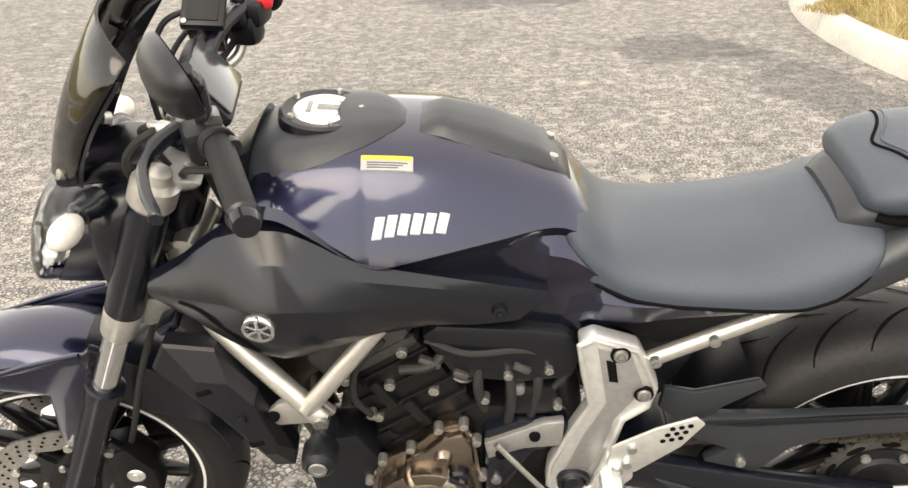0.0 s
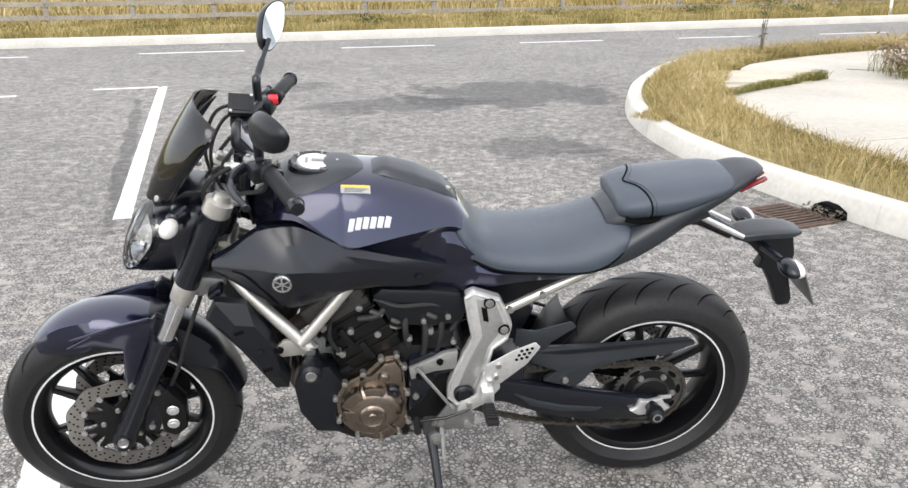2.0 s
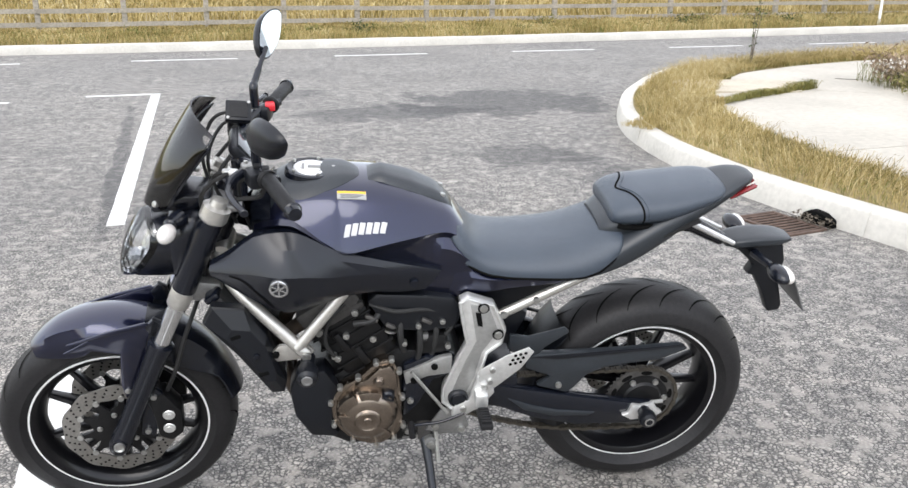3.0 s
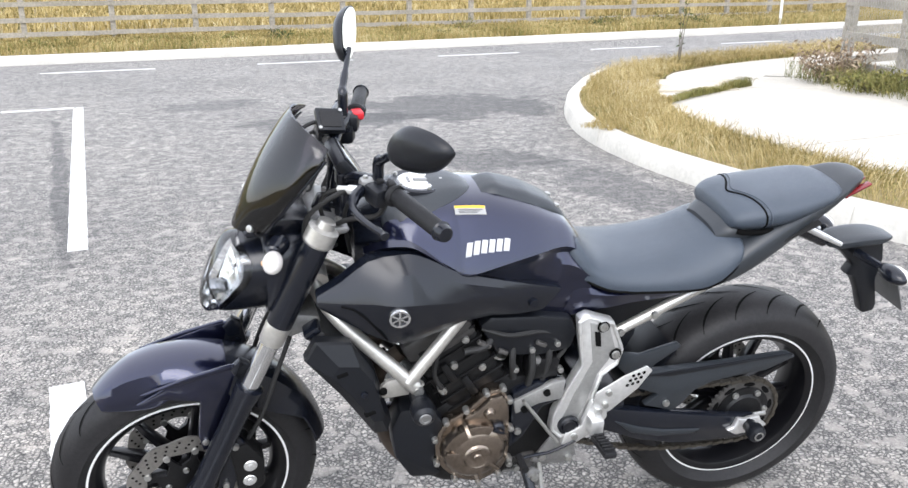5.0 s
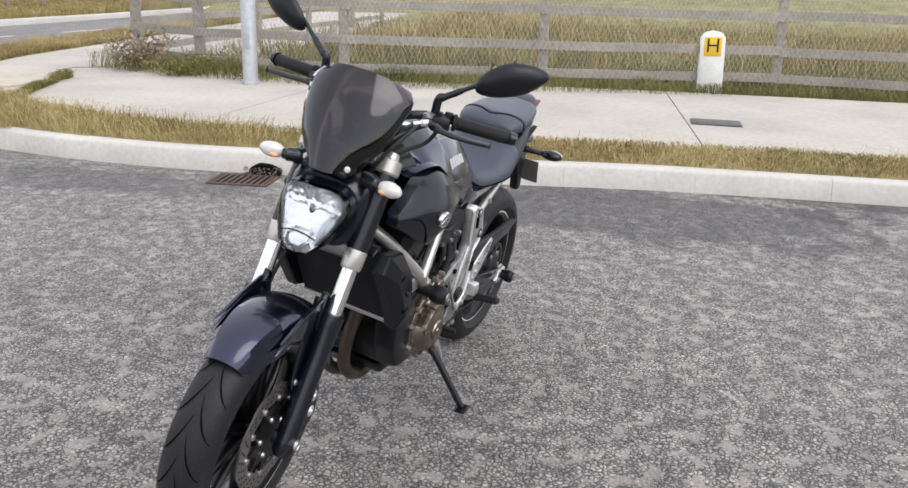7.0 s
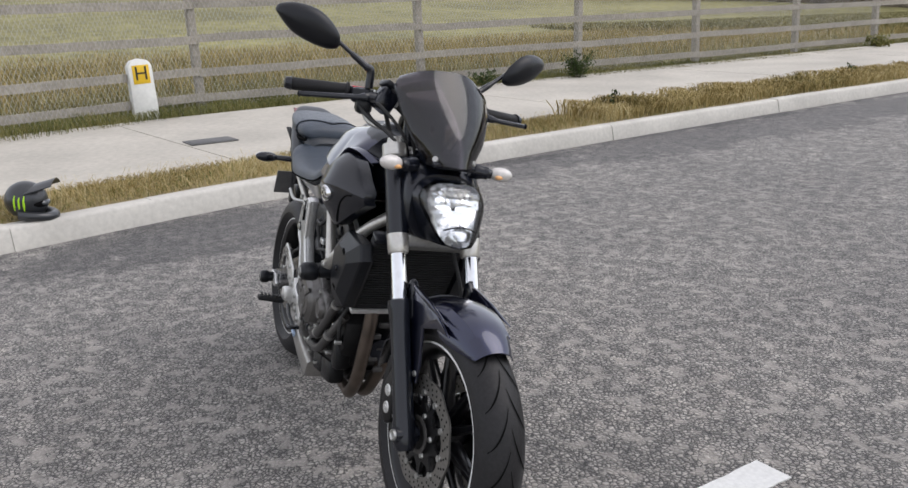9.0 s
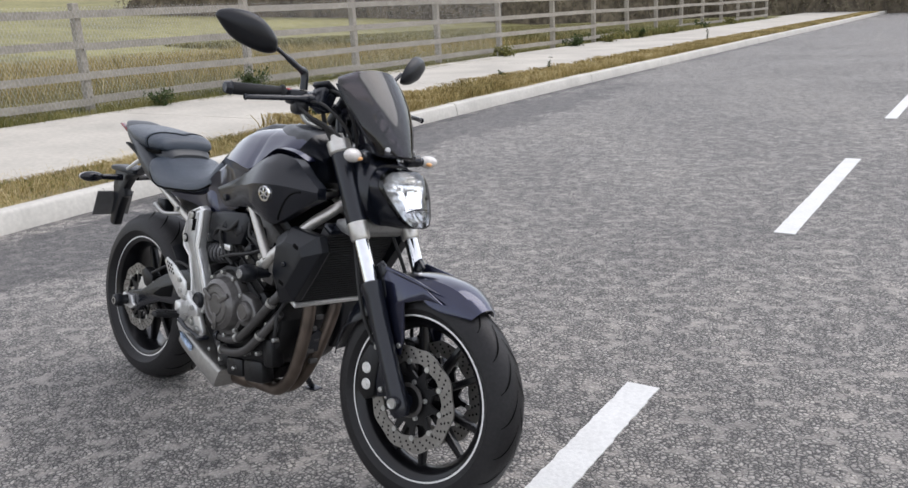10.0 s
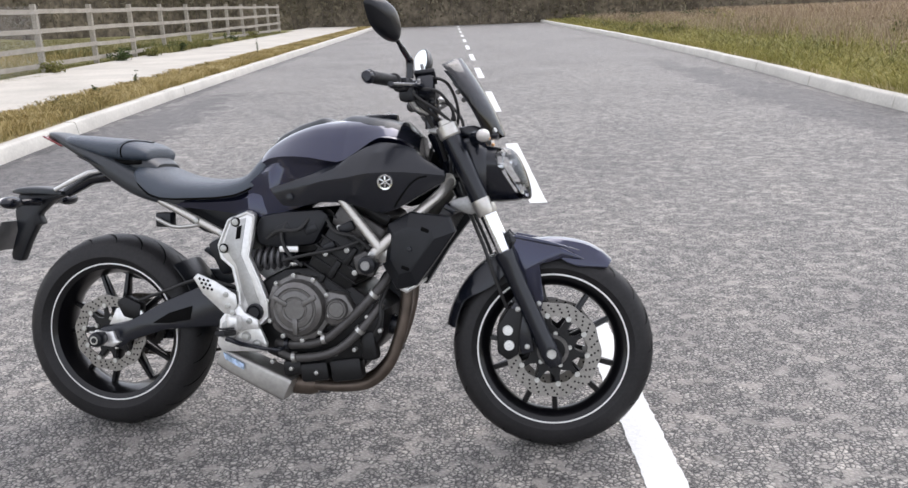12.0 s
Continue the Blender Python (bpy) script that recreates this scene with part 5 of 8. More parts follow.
# bracket, number plate holder and rear indicators
arm = [(0.05, 0.03, 0.838), (0.1, 0.034, 0.829), (0.155, 0.042, 0.803), (0.215, 0.045, 0.774)]
BRACKET = part("plate_bracket", bm_tube(arm, [0.007, 0.008, 0.008, 0.006], 10), ALU, BIKE, "silver plate bracket arms")
part("bracket_arm", bm_tube([(x, -y, z) for x, y, z in arm], [0.007, 0.008, 0.008, 0.006], 10), ALU, BRACKET)
part("arm_sleeve", bm_tube([(0.05, 0, 0.82), (0.11, 0, 0.812), (0.2, 0, 0.765)], [0.022, 0.022, 0.018], 12), SATIN, BRACKET)
part("bracket_head", section_loft([(0.205, 0.028, 0.754, 0.77), (0.23, 0.042, 0.754, 0.778), (0.29, 0.046, 0.757, 0.785), (0.35, 0.042, 0.758, 0.782), (0.385, 0.026, 0.762, 0.774)], 4, 24), SKY_GREY, BRACKET, "black plastic bracket head")
bm = bm_plate([(0.2, 0.756), (0.28, 0.764), (0.37, 0.762), (0.388, 0.70), (0.383, 0.64), (0.41, 0.56), (0.408, 0.538), (0.372, 0.533), (0.342, 0.6), (0.308, 0.655), (0.285, 0.66), (0.3, 0.69), (0.25, 0.735)], -0.018, 0.018, 0.008)
part("plate_holder", bm, PLASTIC, BRACKET, "black plate holder")
part("number_plate", bm_box((0.418, 0, 0.62), (0.004, 0.15, 0.11), 0.0015, Matrix.Rotation(radians(-25), 4, "Y")), mat("plate_back", (0.16, 0.16, 0.16), 0.5, metal=0.4, var=0.1), BRACKET, "grey back of a number plate")
for s in (-1, 1):
    st = part("rear_indicator", bm_tube([(0.285, s * 0.03, 0.735), (0.30, s * 0.11, 0.735)], [0.013, 0.01], 10), SATIN, BRACKET, "black rear indicator with pale lens")
    part("indicator_shell", bm_ball((0.30, s * 0.145, 0.736), (0.025, 0.045, 0.02)), SATIN, st)
    part("indicator_lens", bm_ball((0.314, s * 0.15, 0.736), (0.02, 0.038, 0.018)), FROST, st)
    if s > 0:
        part("pillion_bracket", bm_tube(spline([(-0.33, s * 0.13, 0.67), (-0.26, s * 0.15, 0.665), (-0.2, s * 0.152, 0.69)], 4), 0.006, 8), BOLT, BIKE)
part("seat_lock_box", bm_box((-0.215, 0.12, 0.685), (0.05, 0.04, 0.045), 0.006), PLASTIC, BIKE)

# frame
MAIN = part("frame", bm_tube([(-1.09, -0.06, 0.80), (-1.09, 0.06, 0.80)], 0.025, 14), FRAME, BIKE, "silver painted tubular frame")
for s in (-1, 1):
    for pts, r in (
        (spline([(-1.10, s * 0.05, 0.80), (-1.075, s * 0.095, 0.765), (-1.03, s * 0.135, 0.72), (-0.915, s * 0.182, 0.612), (-0.895, s * 0.186, 0.59)], 6), 0.016),
        ([(-0.915, s * 0.188, 0.61), (-0.79, s * 0.165, 0.76), (-0.76, s * 0.155, 0.79)], 0.014),
        ([(-0.455, s * 0.125, 0.617), (-0.20, s * 0.125, 0.745)], 0.0125),
    ):
        part("frame_tube", bm_tube(pts, r, 16), FRAME, MAIN)
    part("engine_mount", bm_plate([(-0.985, 0.585), (-0.96, 0.61), (-0.90, 0.62), (-0.875, 0.59), (-0.90, 0.57), (-0.965, 0.565)], s * 0.165, s * 0.178, 0.003), FRAME, MAIN)
    bolt(MAIN, (-0.968, s * 0.18, 0.588), 0.009, (0, s, 0), GROOVE)
    bolt(MAIN, (-0.895, s * 0.2, 0.592), 0.012, (0, s, 0))
    for x, z in ((-0.405, 0.645), (-0.325, 0.684)):
        bolt(MAIN, (x, s * 0.139, z), 0.009, (0, s, 0))
    # crash bobbins
    bob = part("crash_bobbin", bm_lathe([(0, s * 0.265), (0.016, s * 0.265), (0.024, s * 0.258), (0.026, s * 0.248), (0.026, s * 0.225), (0.023, s * 0.218), (0.018, s * 0.215), (0.018, s * 0.17), (0, s * 0.17)], (-0.893, 0, 0.569), 24), PLASTIC, BIKE, "black nylon crash bobbin")
    part("bobbin_bolt", bm_lathe([(0, s * 0.2665), (0.007, s * 0.2665), (0.0075, s * 0.268), (0.0125, s * 0.268), (0.014, s * 0.264)], (-0.893, 0, 0.569), 20), CLAMP, bob)
    # pivot plates
    plate = [(-0.522, 0.705), (-0.50, 0.716), (-0.435, 0.692), (-0.40, 0.615), (-0.408, 0.575), (-0.445, 0.545), (-0.462, 0.47), (-0.466, 0.40), (-0.49, 0.372), (-0.535, 0.368), (-0.56, 0.392), (-0.557, 0.44), (-0.53, 0.51), (-0.498, 0.58), (-0.513, 0.65)]
    piv = part("pivot_plate", bm_plate(plate, s * 0.128, s * 0.158, 0.006), ALU, BIKE, "cast silver pivot plate")
    part("pivot_rim", bm_tube([(x * 0.94 - 0.03, s * 0.158, z * 0.965 + 0.0185) for x, z in plate + plate[:2]], 0.0045, 8), ALU, piv)
    # darker, nearly flush panel paints the shade of the plate's recessed centre
    inner = [(-0.495, 0.695), (-0.445, 0.68), (-0.42, 0.612), (-0.46, 0.55), (-0.478, 0.47), (-0.497, 0.425), (-0.533, 0.435), (-0.508, 0.51), (-0.475, 0.585)]
    part("pivot_recess", bm_plate([(x * 0.97 - 0.0145, z) for x, z in inner], s * 0.15, s * 0.1605, 0.001), CAST_DARK, piv)
    part("pivot_slot", bm_plate([(-0.482, 0.672), (-0.468, 0.668), (-0.462, 0.63), (-0.475, 0.633)], s * 0.16, s * 0.1652, 0.001), GROOVE, piv)
    part("pivot_cap", bm_lathe([(0, s * 0.172), (0.016, s * 0.172), (0.019, s * 0.168), (0.022, s * 0.172), (0.026, s * 0.168), (0.027, s * 0.155)], (-0.517, 0, 0.41), 24), PLASTIC, piv)
    for x, z in ((-0.462, 0.682), (-0.422, 0.602)):
        bolt(piv, (x, s * 0.162, z), 0.011, (0, s, 0))
        part("bolt_seat", bm_lathe([(0.010, s * 0.1625), (0.0145, s * 0.1625), (0.015, s * 0.155)], (x, 0, z), 20), GROOVE, piv)
    # heel guard and footrest
    dz = 0.0 if s < 0 else -0.045
    hg = [(-0.465, 0.51 + dz), (-0.40, 0.55 + dz), (-0.345, 0.572 + dz), (-0.33, 0.558 + dz), (-0.36, 0.51 + dz), (-0.425, 0.452 + dz), (-0.45, 0.45 + dz), (-0.47, 0.475 + dz)]
    heel = part("heel_guard", bm_plate(hg, s * 0.176, s * 0.182, 0.0025), ALU, BIKE, "drilled aluminium heel guard")
    for i in range(3):
        for j in range(3):
            part("hole", bm_lathe([(0, s * 0.1826), (0.0045, s * 0.1826)], (-0.352 - 0.013 * i - 0.006 * j, 0, 0.556 + dz - 0.013 * j - 0.003 * i), 10), GROOVE, heel)
    for x, z in ((-0.435, 0.51), (-0.44, 0.475)):
        bolt(heel, (x, s * 0.185, z + dz), 0.008, (0, s, 0))
    hanger = part("footrest_hanger", bm_plate([(-0.47, 0.48 + dz), (-0.43, 0.47 + dz), (-0.425, 0.43 + dz), (-0.455, 0.39 + dz), (-0.50, 0.36), (-0.535, 0.36), (-0.53, 0.39), (-0.49, 0.41)], s * 0.16, s * 0.176, 0.004), ALU, BIKE, "cast footrest hanger")
    part("peg_mount", bm_box((-0.462, s * 0.188, 0.425 + dz), (0.035, 0.04, 0.045), 0.008), ALU, hanger)
    bolt(hanger, (-0.452, s * 0.18, 0.455 + dz), 0.009, (0, s, 0))
    bolt(hanger, (-0.505, s * 0.178, 0.385), 0.009, (0, s, 0))
    peg = part("footpeg", bm_box((-0.46, s * 0.245, 0.405 + dz), (0.032, 0.085, 0.016), 0.005, Matrix.Rotation(radians(s * 8), 4, "X")), GRIP, BIKE, "ribbed black footpeg")
    for k in range(6):
        part("peg_rib", bm_box((-0.46, s * (0.215 + 0.012 * k), 0.414 + dz + 0.0018 * k), (0.026, 0.006, 0.004), 0.001), GRIP, peg)
# gear lever with link rod, brake pedal
LEVER = part("gear_lever", bm_tube(spline([(-0.50, -0.175, 0.37), (-0.56, -0.18, 0.35), (-0.61, -0.18, 0.345), (-0.64, -0.185, 0.345)], 5), 0.004, 10), SATIN, BIKE, "thin black gear lever")
part("peg_bracket", bm_plate([(-0.602, 0.304), (-0.557, 0.373), (-0.504, 0.379), (-0.483, 0.309), (-0.516, 0.284)], -0.148, -0.158, 0.004), CLAMP, LEVER, "grey cast linkage bracket")
for x, z in ((-0.575, 0.318), (-0.505, 0.305)):
    bolt(LEVER, (x, -0.161, z), 0.01, (0, -1, 0))
part("lever_rubber", bm_tube([(-0.64, -0.175, 0.345), (-0.64, -0.225, 0.345)], 0.009, 12), GRIP, LEVER)
part("gear_link", bm_tube([(-0.545, -0.172, 0.37), (-0.64, -0.168, 0.505)], 0.0045, 8), BOLT, LEVER)
PEDAL = part("brake_pedal", bm_plate([(-0.47, 0.425), (-0.44, 0.43), (-0.405, 0.385), (-0.395, 0.31), (-0.41, 0.286), (-0.55, 0.292), (-0.556, 0.315), (-0.527, 0.38), (-0.49, 0.41)], 0.152, 0.168, 0.005), ALU, BIKE, "cast silver rear brake pedal bracket")
part("pedal_fold", bm_plate([(-0.44, 0.395), (-0.415, 0.375), (-0.41, 0.33), (-0.45, 0.325), (-0.47, 0.35)], 0.166, 0.176, 0.004), CAST_DARK, PEDAL)
part("pedal_arm", bm_tube([(-0.43, 0.178, 0.33), (-0.48, 0.185, 0.316), (-0.56, 0.19, 0.305), (-0.6, 0.195, 0.305)], [0.008, 0.007, 0.006, 0.006], 10), SATIN, PEDAL, "black pedal arm")
part("pedal_pad", bm_box((-0.605, 0.2, 0.309), (0.026, 0.04, 0.01), 0.003), SATIN, PEDAL)
for x, z in ((-0.448, 0.395), (-0.49, 0.336), (-0.524, 0.312)):
    bolt(PEDAL, (x, 0.171, z), 0.011, (0, 1, 0))
    part("bolt_seat", bm_lathe([(0.011, 0.169), (0.0155, 0.1695), (0.016, 0.165)], (x, 0, z), 20), CAST_DARK, PEDAL)
# side stand
STAND = part("side_stand", bm_tube([(-0.60, -0.12, 0.26), (-0.59, -0.17, 0.2), (-0.575, -0.272, 0.068), (-0.573, -0.281, 0.058)], [0.014, 0.012, 0.011, 0.01], 12), SATIN, BIKE, "black side stand propping the motorcycle")
part("stand_foot", bm_box((-0.575, -0.285, 0.0535), (0.06, 0.035, 0.007), 0.002, Matrix.Rotation(radians(-10.5), 4, "X")), SATIN, STAND)
part("stand_knuckle", bm_plate([(-0.602, 0.262), (-0.585, 0.272), (-0.565, 0.262), (-0.567, 0.215), (-0.598, 0.212)], -0.128, -0.15, 0.005), CLAMP, STAND, "grey cast stand knuckle")
bolt(STAND, (-0.584, -0.153, 0.247), 0.011, (0, -1, 0))
part("stand_hanger", bm_plate([(-0.665, 0.3), (-0.60, 0.31), (-0.50, 0.285), (-0.49, 0.262), (-0.56, 0.258), (-0.60, 0.25), (-0.66, 0.25)], -0.105, -0.125, 0.004), CLAMP, STAND, "grey stand hanger plate")
for x, z in ((-0.645, 0.28), (-0.535, 0.275), (-0.625, 0.262)):
    bolt(STAND, (x, -0.128, z), 0.009, (0, -1, 0))
part("stand_bracket", bm_box((-0.60, -0.12, 0.28), (0.04, 0.03, 0.06), 0.008), ENGINE_GREY, STAND)
part("stand_spring", bm_tube([(-0.57, -0.135, 0.28), (-0.565, -0.17, 0.2)], 0.006, 8), BOLT, STAND)

# radiator
lean = Matrix.Rotation(radians(-31), 4, "Y")
RAD = part("radiator", bm_box((-1.035, 0, 0.605), (0.032, 0.265, 0.27), 0.006, lean), RADCORE, BIKE, "black radiator with fine core")
for z in (0.488, 0.722):
    part("radiator_tank", bm_box((-1.04 - (z - 0.605) * 0.6, 0, z), (0.038, 0.27, 0.018), 0.006, lean), SATIN if z > 0.6 else ALU, RAD)
for k in range(28):
    z = 0.502 + 0.0078 * k
    part("core_fin", bm_box((-1.051 - (z - 0.605) * 0.6, 0, z - 0.009), (0.005, 0.255, 0.0016), 0, lean), RADCORE, RAD)
for s in (-1, 1):
    out = [(-1.132, 0.68), (-1.108, 0.724), (-1.035, 0.714), (-0.985, 0.64), (-0.948, 0.5), (-0.955, 0.466), (-0.985, 0.465), (-1.06, 0.585)]
    if s > 0:
        out = [(-1.133, 0.66), (-1.117, 0.703), (-1.0, 0.716), (-0.935, 0.68), (-0.918, 0.56), (-0.96, 0.488), (-1.02, 0.503), (-1.07, 0.57)]
    mx, mz = sum(p[0] for p in out) / 8, sum(p[1] for p in out) / 8
    rings = [[Vector((mx + (x - mx) * f + g, s * y, mz + (z - mz) * f)) for x, z in out] for f, g, y in ((0.96, 0, 0.135), (1.0, 0, 0.142), (1.0, 0, 0.166), (0.97, 0.001, 0.171), (0.6, 0.012, 0.192), (0.55, 0.013, 0.193))]
    sh = part("radiator_shroud", bm_loft(rings), PLASTIC, BIKE, "black plastic radiator shroud", 12)
    for dx, dz in ((-0.03, 0.055), (0.028, -0.055)):
        part("shroud_slot", bm_box((mx + dx, s * 0.187, mz + dz), (0.026, 0.014, 0.012), 0.003, Matrix.Rotation(radians(-20), 4, "Y")), GROOVE, sh)
    bolt(sh, (mx + 0.015, s * 0.195, mz), 0.008, (0, s, 0), SATIN)

# engine
case = [(-0.915, 0.42), (-0.905, 0.34), (-0.86, 0.275), (-0.80, 0.24), (-0.62, 0.24), (-0.54, 0.27), (-0.485, 0.32), (-0.485, 0.43), (-0.52, 0.50), (-0.60, 0.54), (-0.70, 0.55), (-0.80, 0.50)]
ENG = part("engine", bm_plate(case, -0.125, 0.125, 0.02), ENGINE, BIKE, "black twin-cylinder engine", 25)
tiltc = Matrix.Rotation(radians(-32), 4, "Y")
part("cylinder_block", bm_box((-0.775, 0, 0.575), (0.155, 0.25, 0.17), 0.012, tiltc), ENGINE, ENG, "", 25)
part("cylinder_head", bm_box((-0.835, 0, 0.668), (0.165, 0.262, 0.075), 0.014, tiltc), ENGINE_GREY, ENG, "", 25)
part("cam_cover", bm_box((-0.865, 0, 0.716), (0.145, 0.235, 0.045), 0.018, tiltc), ENGINE, ENG, "", 25)
for k in range(6):
    part("block_rib", bm_box((-0.735 - 0.0185 * k, 0, 0.512 + 0.029 * k), (0.168, 0.262, 0.006), 0.002, tiltc), ENGINE, ENG)
for s in (-1, 1):
    for dx, dz_ in ((-0.055, 0.0), (0.05, 0.0), (-0.05, 0.09), (0.055, 0.09), (0.0, 0.045)):
        q = tiltc @ Vector((dx, 0, dz_))
        bolt(ENG, (-0.775 + q.x, s * 0.128, 0.56 + q.z), 0.009, (0, s, 0), BOLT, h=0.008)
    for k in range(4):
        part("side_boss", bm_box((-0.71 - 0.05 * k, s * 0.128, 0.50 + 0.04 * k), (0.02, 0.02, 0.06), 0.006, tiltc), ENGINE, ENG)
# generator cover, bronze
cc = Vector((-0.752, 0, 0.386))
edge = [(-0.841, 0.414), (-0.817, 0.459), (-0.772, 0.486), (-0.728, 0.528), (-0.69, 0.536), (-0.672, 0.5), (-0.664, 0.42), (-0.662, 0.33), (-0.685, 0.29), (-0.732, 0.268), (-0.79, 0.29), (-0.835, 0.345)]
ring = spline([(x, 0, z) for x, z in edge[-2:] + edge + edge[:2]], 3)[6:6 + 36]
part("generator_cover", bm_plate([(p.x, p.z) for p in ring], -0.115, -0.158, 0.006), BRONZE, ENG, "bronze generator cover", 30)
part("generator_dome", bm_lathe([(0, -0.209), (0.009, -0.209), (0.011, -0.206), (0.022, -0.206), (0.027, -0.209), (0.031, -0.207), (0.034, -0.202), (0.056, -0.199), (0.068, -0.19), (0.077, -0.172), (0.081, -0.152)], cc, 48), BRONZE, ENG)
part("generator_neck", bm_plate([(-0.785, 0.475), (-0.755, 0.488), (-0.72, 0.525), (-0.69, 0.53), (-0.676, 0.5), (-0.672, 0.452), (-0.715, 0.446), (-0.76, 0.452)], -0.14, -0.174, 0.009), BRONZE, ENG, "", 25)
part("neck_boss", bm_lathe([(0, -0.186), (0.009, -0.186), (0.014, -0.178), (0.017, -0.165)], (-0.722, 0, 0.487), 20), BRONZE, ENG)
for a0, a1, r0, r1, y in ((112, 158, 0.034, 0.084, -0.199), (62, 106, 0.04, 0.082, -0.196), (20, 48, 0.046, 0.082, -0.19)):
    arc = [radians(a0 + (a1 - a0) * k / 4) for k in range(5)]
    wedge = [(cc.x + r0 * math.cos(a), cc.z + r0 * math.sin(a)) for a in arc] + [(cc.x + r1 * math.cos(a), cc.z + r1 * math.sin(a)) for a in arc[::-1]]
    part("cover_facet", bm_plate(wedge, -0.15, y, 0.007), BRONZE, ENG, "", 25)
for a in (168, 280, 318):
    a = radians(a)
    part("cover_ray", bm_box(cc + Vector((0.055 * math.cos(a), -0.197, 0.055 * math.sin(a))), (0.042, 0.009, 0.01), 0.003, Matrix.Rotation(-a, 4, "Y")), BRONZE, ENG)
for x, z in edge:
    bolt(ENG, (cc.x + (x - cc.x) * 1.03, -0.158, cc.z + (z - cc.z) * 1.03), 0.0075, (0, -1, 0), BOLT, h=0.009)
filler = part("oil_filler", bm_lathe([(0, -0.184), (0.012, -0.184), (0.017, -0.18), (0.018, -0.172), (0.019, -0.13)], (-0.7, 0, 0.44), 20), SATIN, ENG, "black oil filler cap")
part("filler_grip", bm_box((-0.7, -0.186, 0.44), (0.03, 0.01, 0.008), 0.002, Matrix.Rotation(radians(30), 4, "Y")), SATIN, ENG)
part("lower_guard", bm_plate([(-0.945, 0.455), (-0.925, 0.505), (-0.855, 0.512), (-0.822, 0.455), (-0.845, 0.335), (-0.822, 0.31), (-0.835, 0.298), (-0.897, 0.305), (-0.935, 0.372)], -0.085, -0.155, 0.016), PLASTIC, ENG, "black plastic guard on the engine front", 25)
part("sprocket_cover", bm_plate([(-0.66, 0.51), (-0.60, 0.535), (-0.525, 0.52), (-0.515, 0.48), (-0.58, 0.46), (-0.62, 0.38), (-0.66, 0.34)], -0.1, -0.148, 0.01), SATIN, ENG, "", 25)
part("cover_bracket", bm_plate([(-0.658, 0.494), (-0.567, 0.536), (-0.535, 0.54), (-0.537, 0.487), (-0.596, 0.481), (-0.652, 0.458)], -0.14, -0.157, 0.003), CAST_DARK, ENG, "silver bracket")
for x, z in ((-0.632, 0.472), (-0.58, 0.512)):
    bolt(ENG, (x, -0.159, z), 0.009, (0, -1, 0), GROOVE)
for x, z in ((-0.575, 0.50), (-0.64, 0.40)):
    bolt(ENG, (x, -0.15, z), 0.009, (0, -1, 0))
part("starter_motor", bm_tube([(-0.69, -0.08, 0.60), (-0.66, -0.1, 0.70)], 0.02, 14), SATIN, ENG)
part("oil_filter", bm_tube([(-0.9, 0.02, 0.36), (-0.952, 0.02, 0.353)], 0.033, 20), SATIN, ENG)
part("sump", bm_plate([(-0.84, 0.25), (-0.80, 0.20), (-0.70, 0.195), (-0.66, 0.24)], -0.07, 0.07, 0.012), ENGINE, ENG)
# clutch cover
cr = Vector((-0.652, 0, 0.425))
prof = []
for k in range(40):
    a = 2 * math.pi * k / 40
    r = 0.1 + 0.007 * max(0, math.cos(9 * a)) ** 3
    prof.append((cr.x + r * math.cos(a), cr.z + r * math.sin(a)))
part("clutch_cover", bm_plate(prof, 0.12, 0.152, 0.005), CLUTCH, ENG, "grey clutch cover")
part("clutch_dome", bm_lathe([(0, 0.188), (0.03, 0.188), (0.033, 0.185), (0.036, 0.185), (0.039, 0.188), (0.055, 0.186), (0.058, 0.182), (0.062, 0.182), (0.066, 0.186), (0.08, 0.176), (0.088, 0.15)], cr, 48), CLUTCH, ENG)
for k in range(3):
    a = 2 * math.pi * k / 3 + 0.5
    part("clutch_rib", bm_box(cr + Vector((0.052 * math.cos(a), 0.187, 0.052 * math.sin(a))), (0.05, 0.008, 0.016), 0.003, Matrix.Rotation(-a, 4, "Y")), CLUTCH, ENG)
part("pump_cover", bm_plate([(-0.83, 0.42), (-0.80, 0.47), (-0.74, 0.48), (-0.72, 0.40), (-0.75, 0.37), (-0.81, 0.38)], 0.11, 0.158, 0.012), CLUTCH, ENG, "", 25)
part("pump_cap", bm_lathe([(0, 0.172), (0.022, 0.172), (0.025, 0.168), (0.028, 0.168), (0.03, 0.17), (0.033, 0.165), (0.034, 0.15)], (-0.775, 0, 0.425), 28), CLUTCH, ENG)
for k in range(10):
    a = 2 * math.pi * k / 10 + 0.2
    bolt(ENG, cr + Vector((0.099 * math.cos(a), 0.155, 0.099 * math.sin(a))), 0.0075, (0, 1, 0), BOLT, h=0.007)
for pts in (
    [(-0.93, 0.12, 0.53), (-0.885, 0.145, 0.47), (-0.80, 0.15, 0.385), (-0.72, 0.15, 0.325), (-0.62, 0.14, 0.31), (-0.57, 0.12, 0.31)],
    [(-0.90, 0.12, 0.44), (-0.84, 0.145, 0.36), (-0.76, 0.15, 0.295), (-0.65, 0.14, 0.27), (-0.58, 0.12, 0.28)],
):
    part("coolant_pipe", bm_tube(spline(pts, 6), 0.0135, 14), ENGINE_GREY, ENG, "dark coolant pipe")
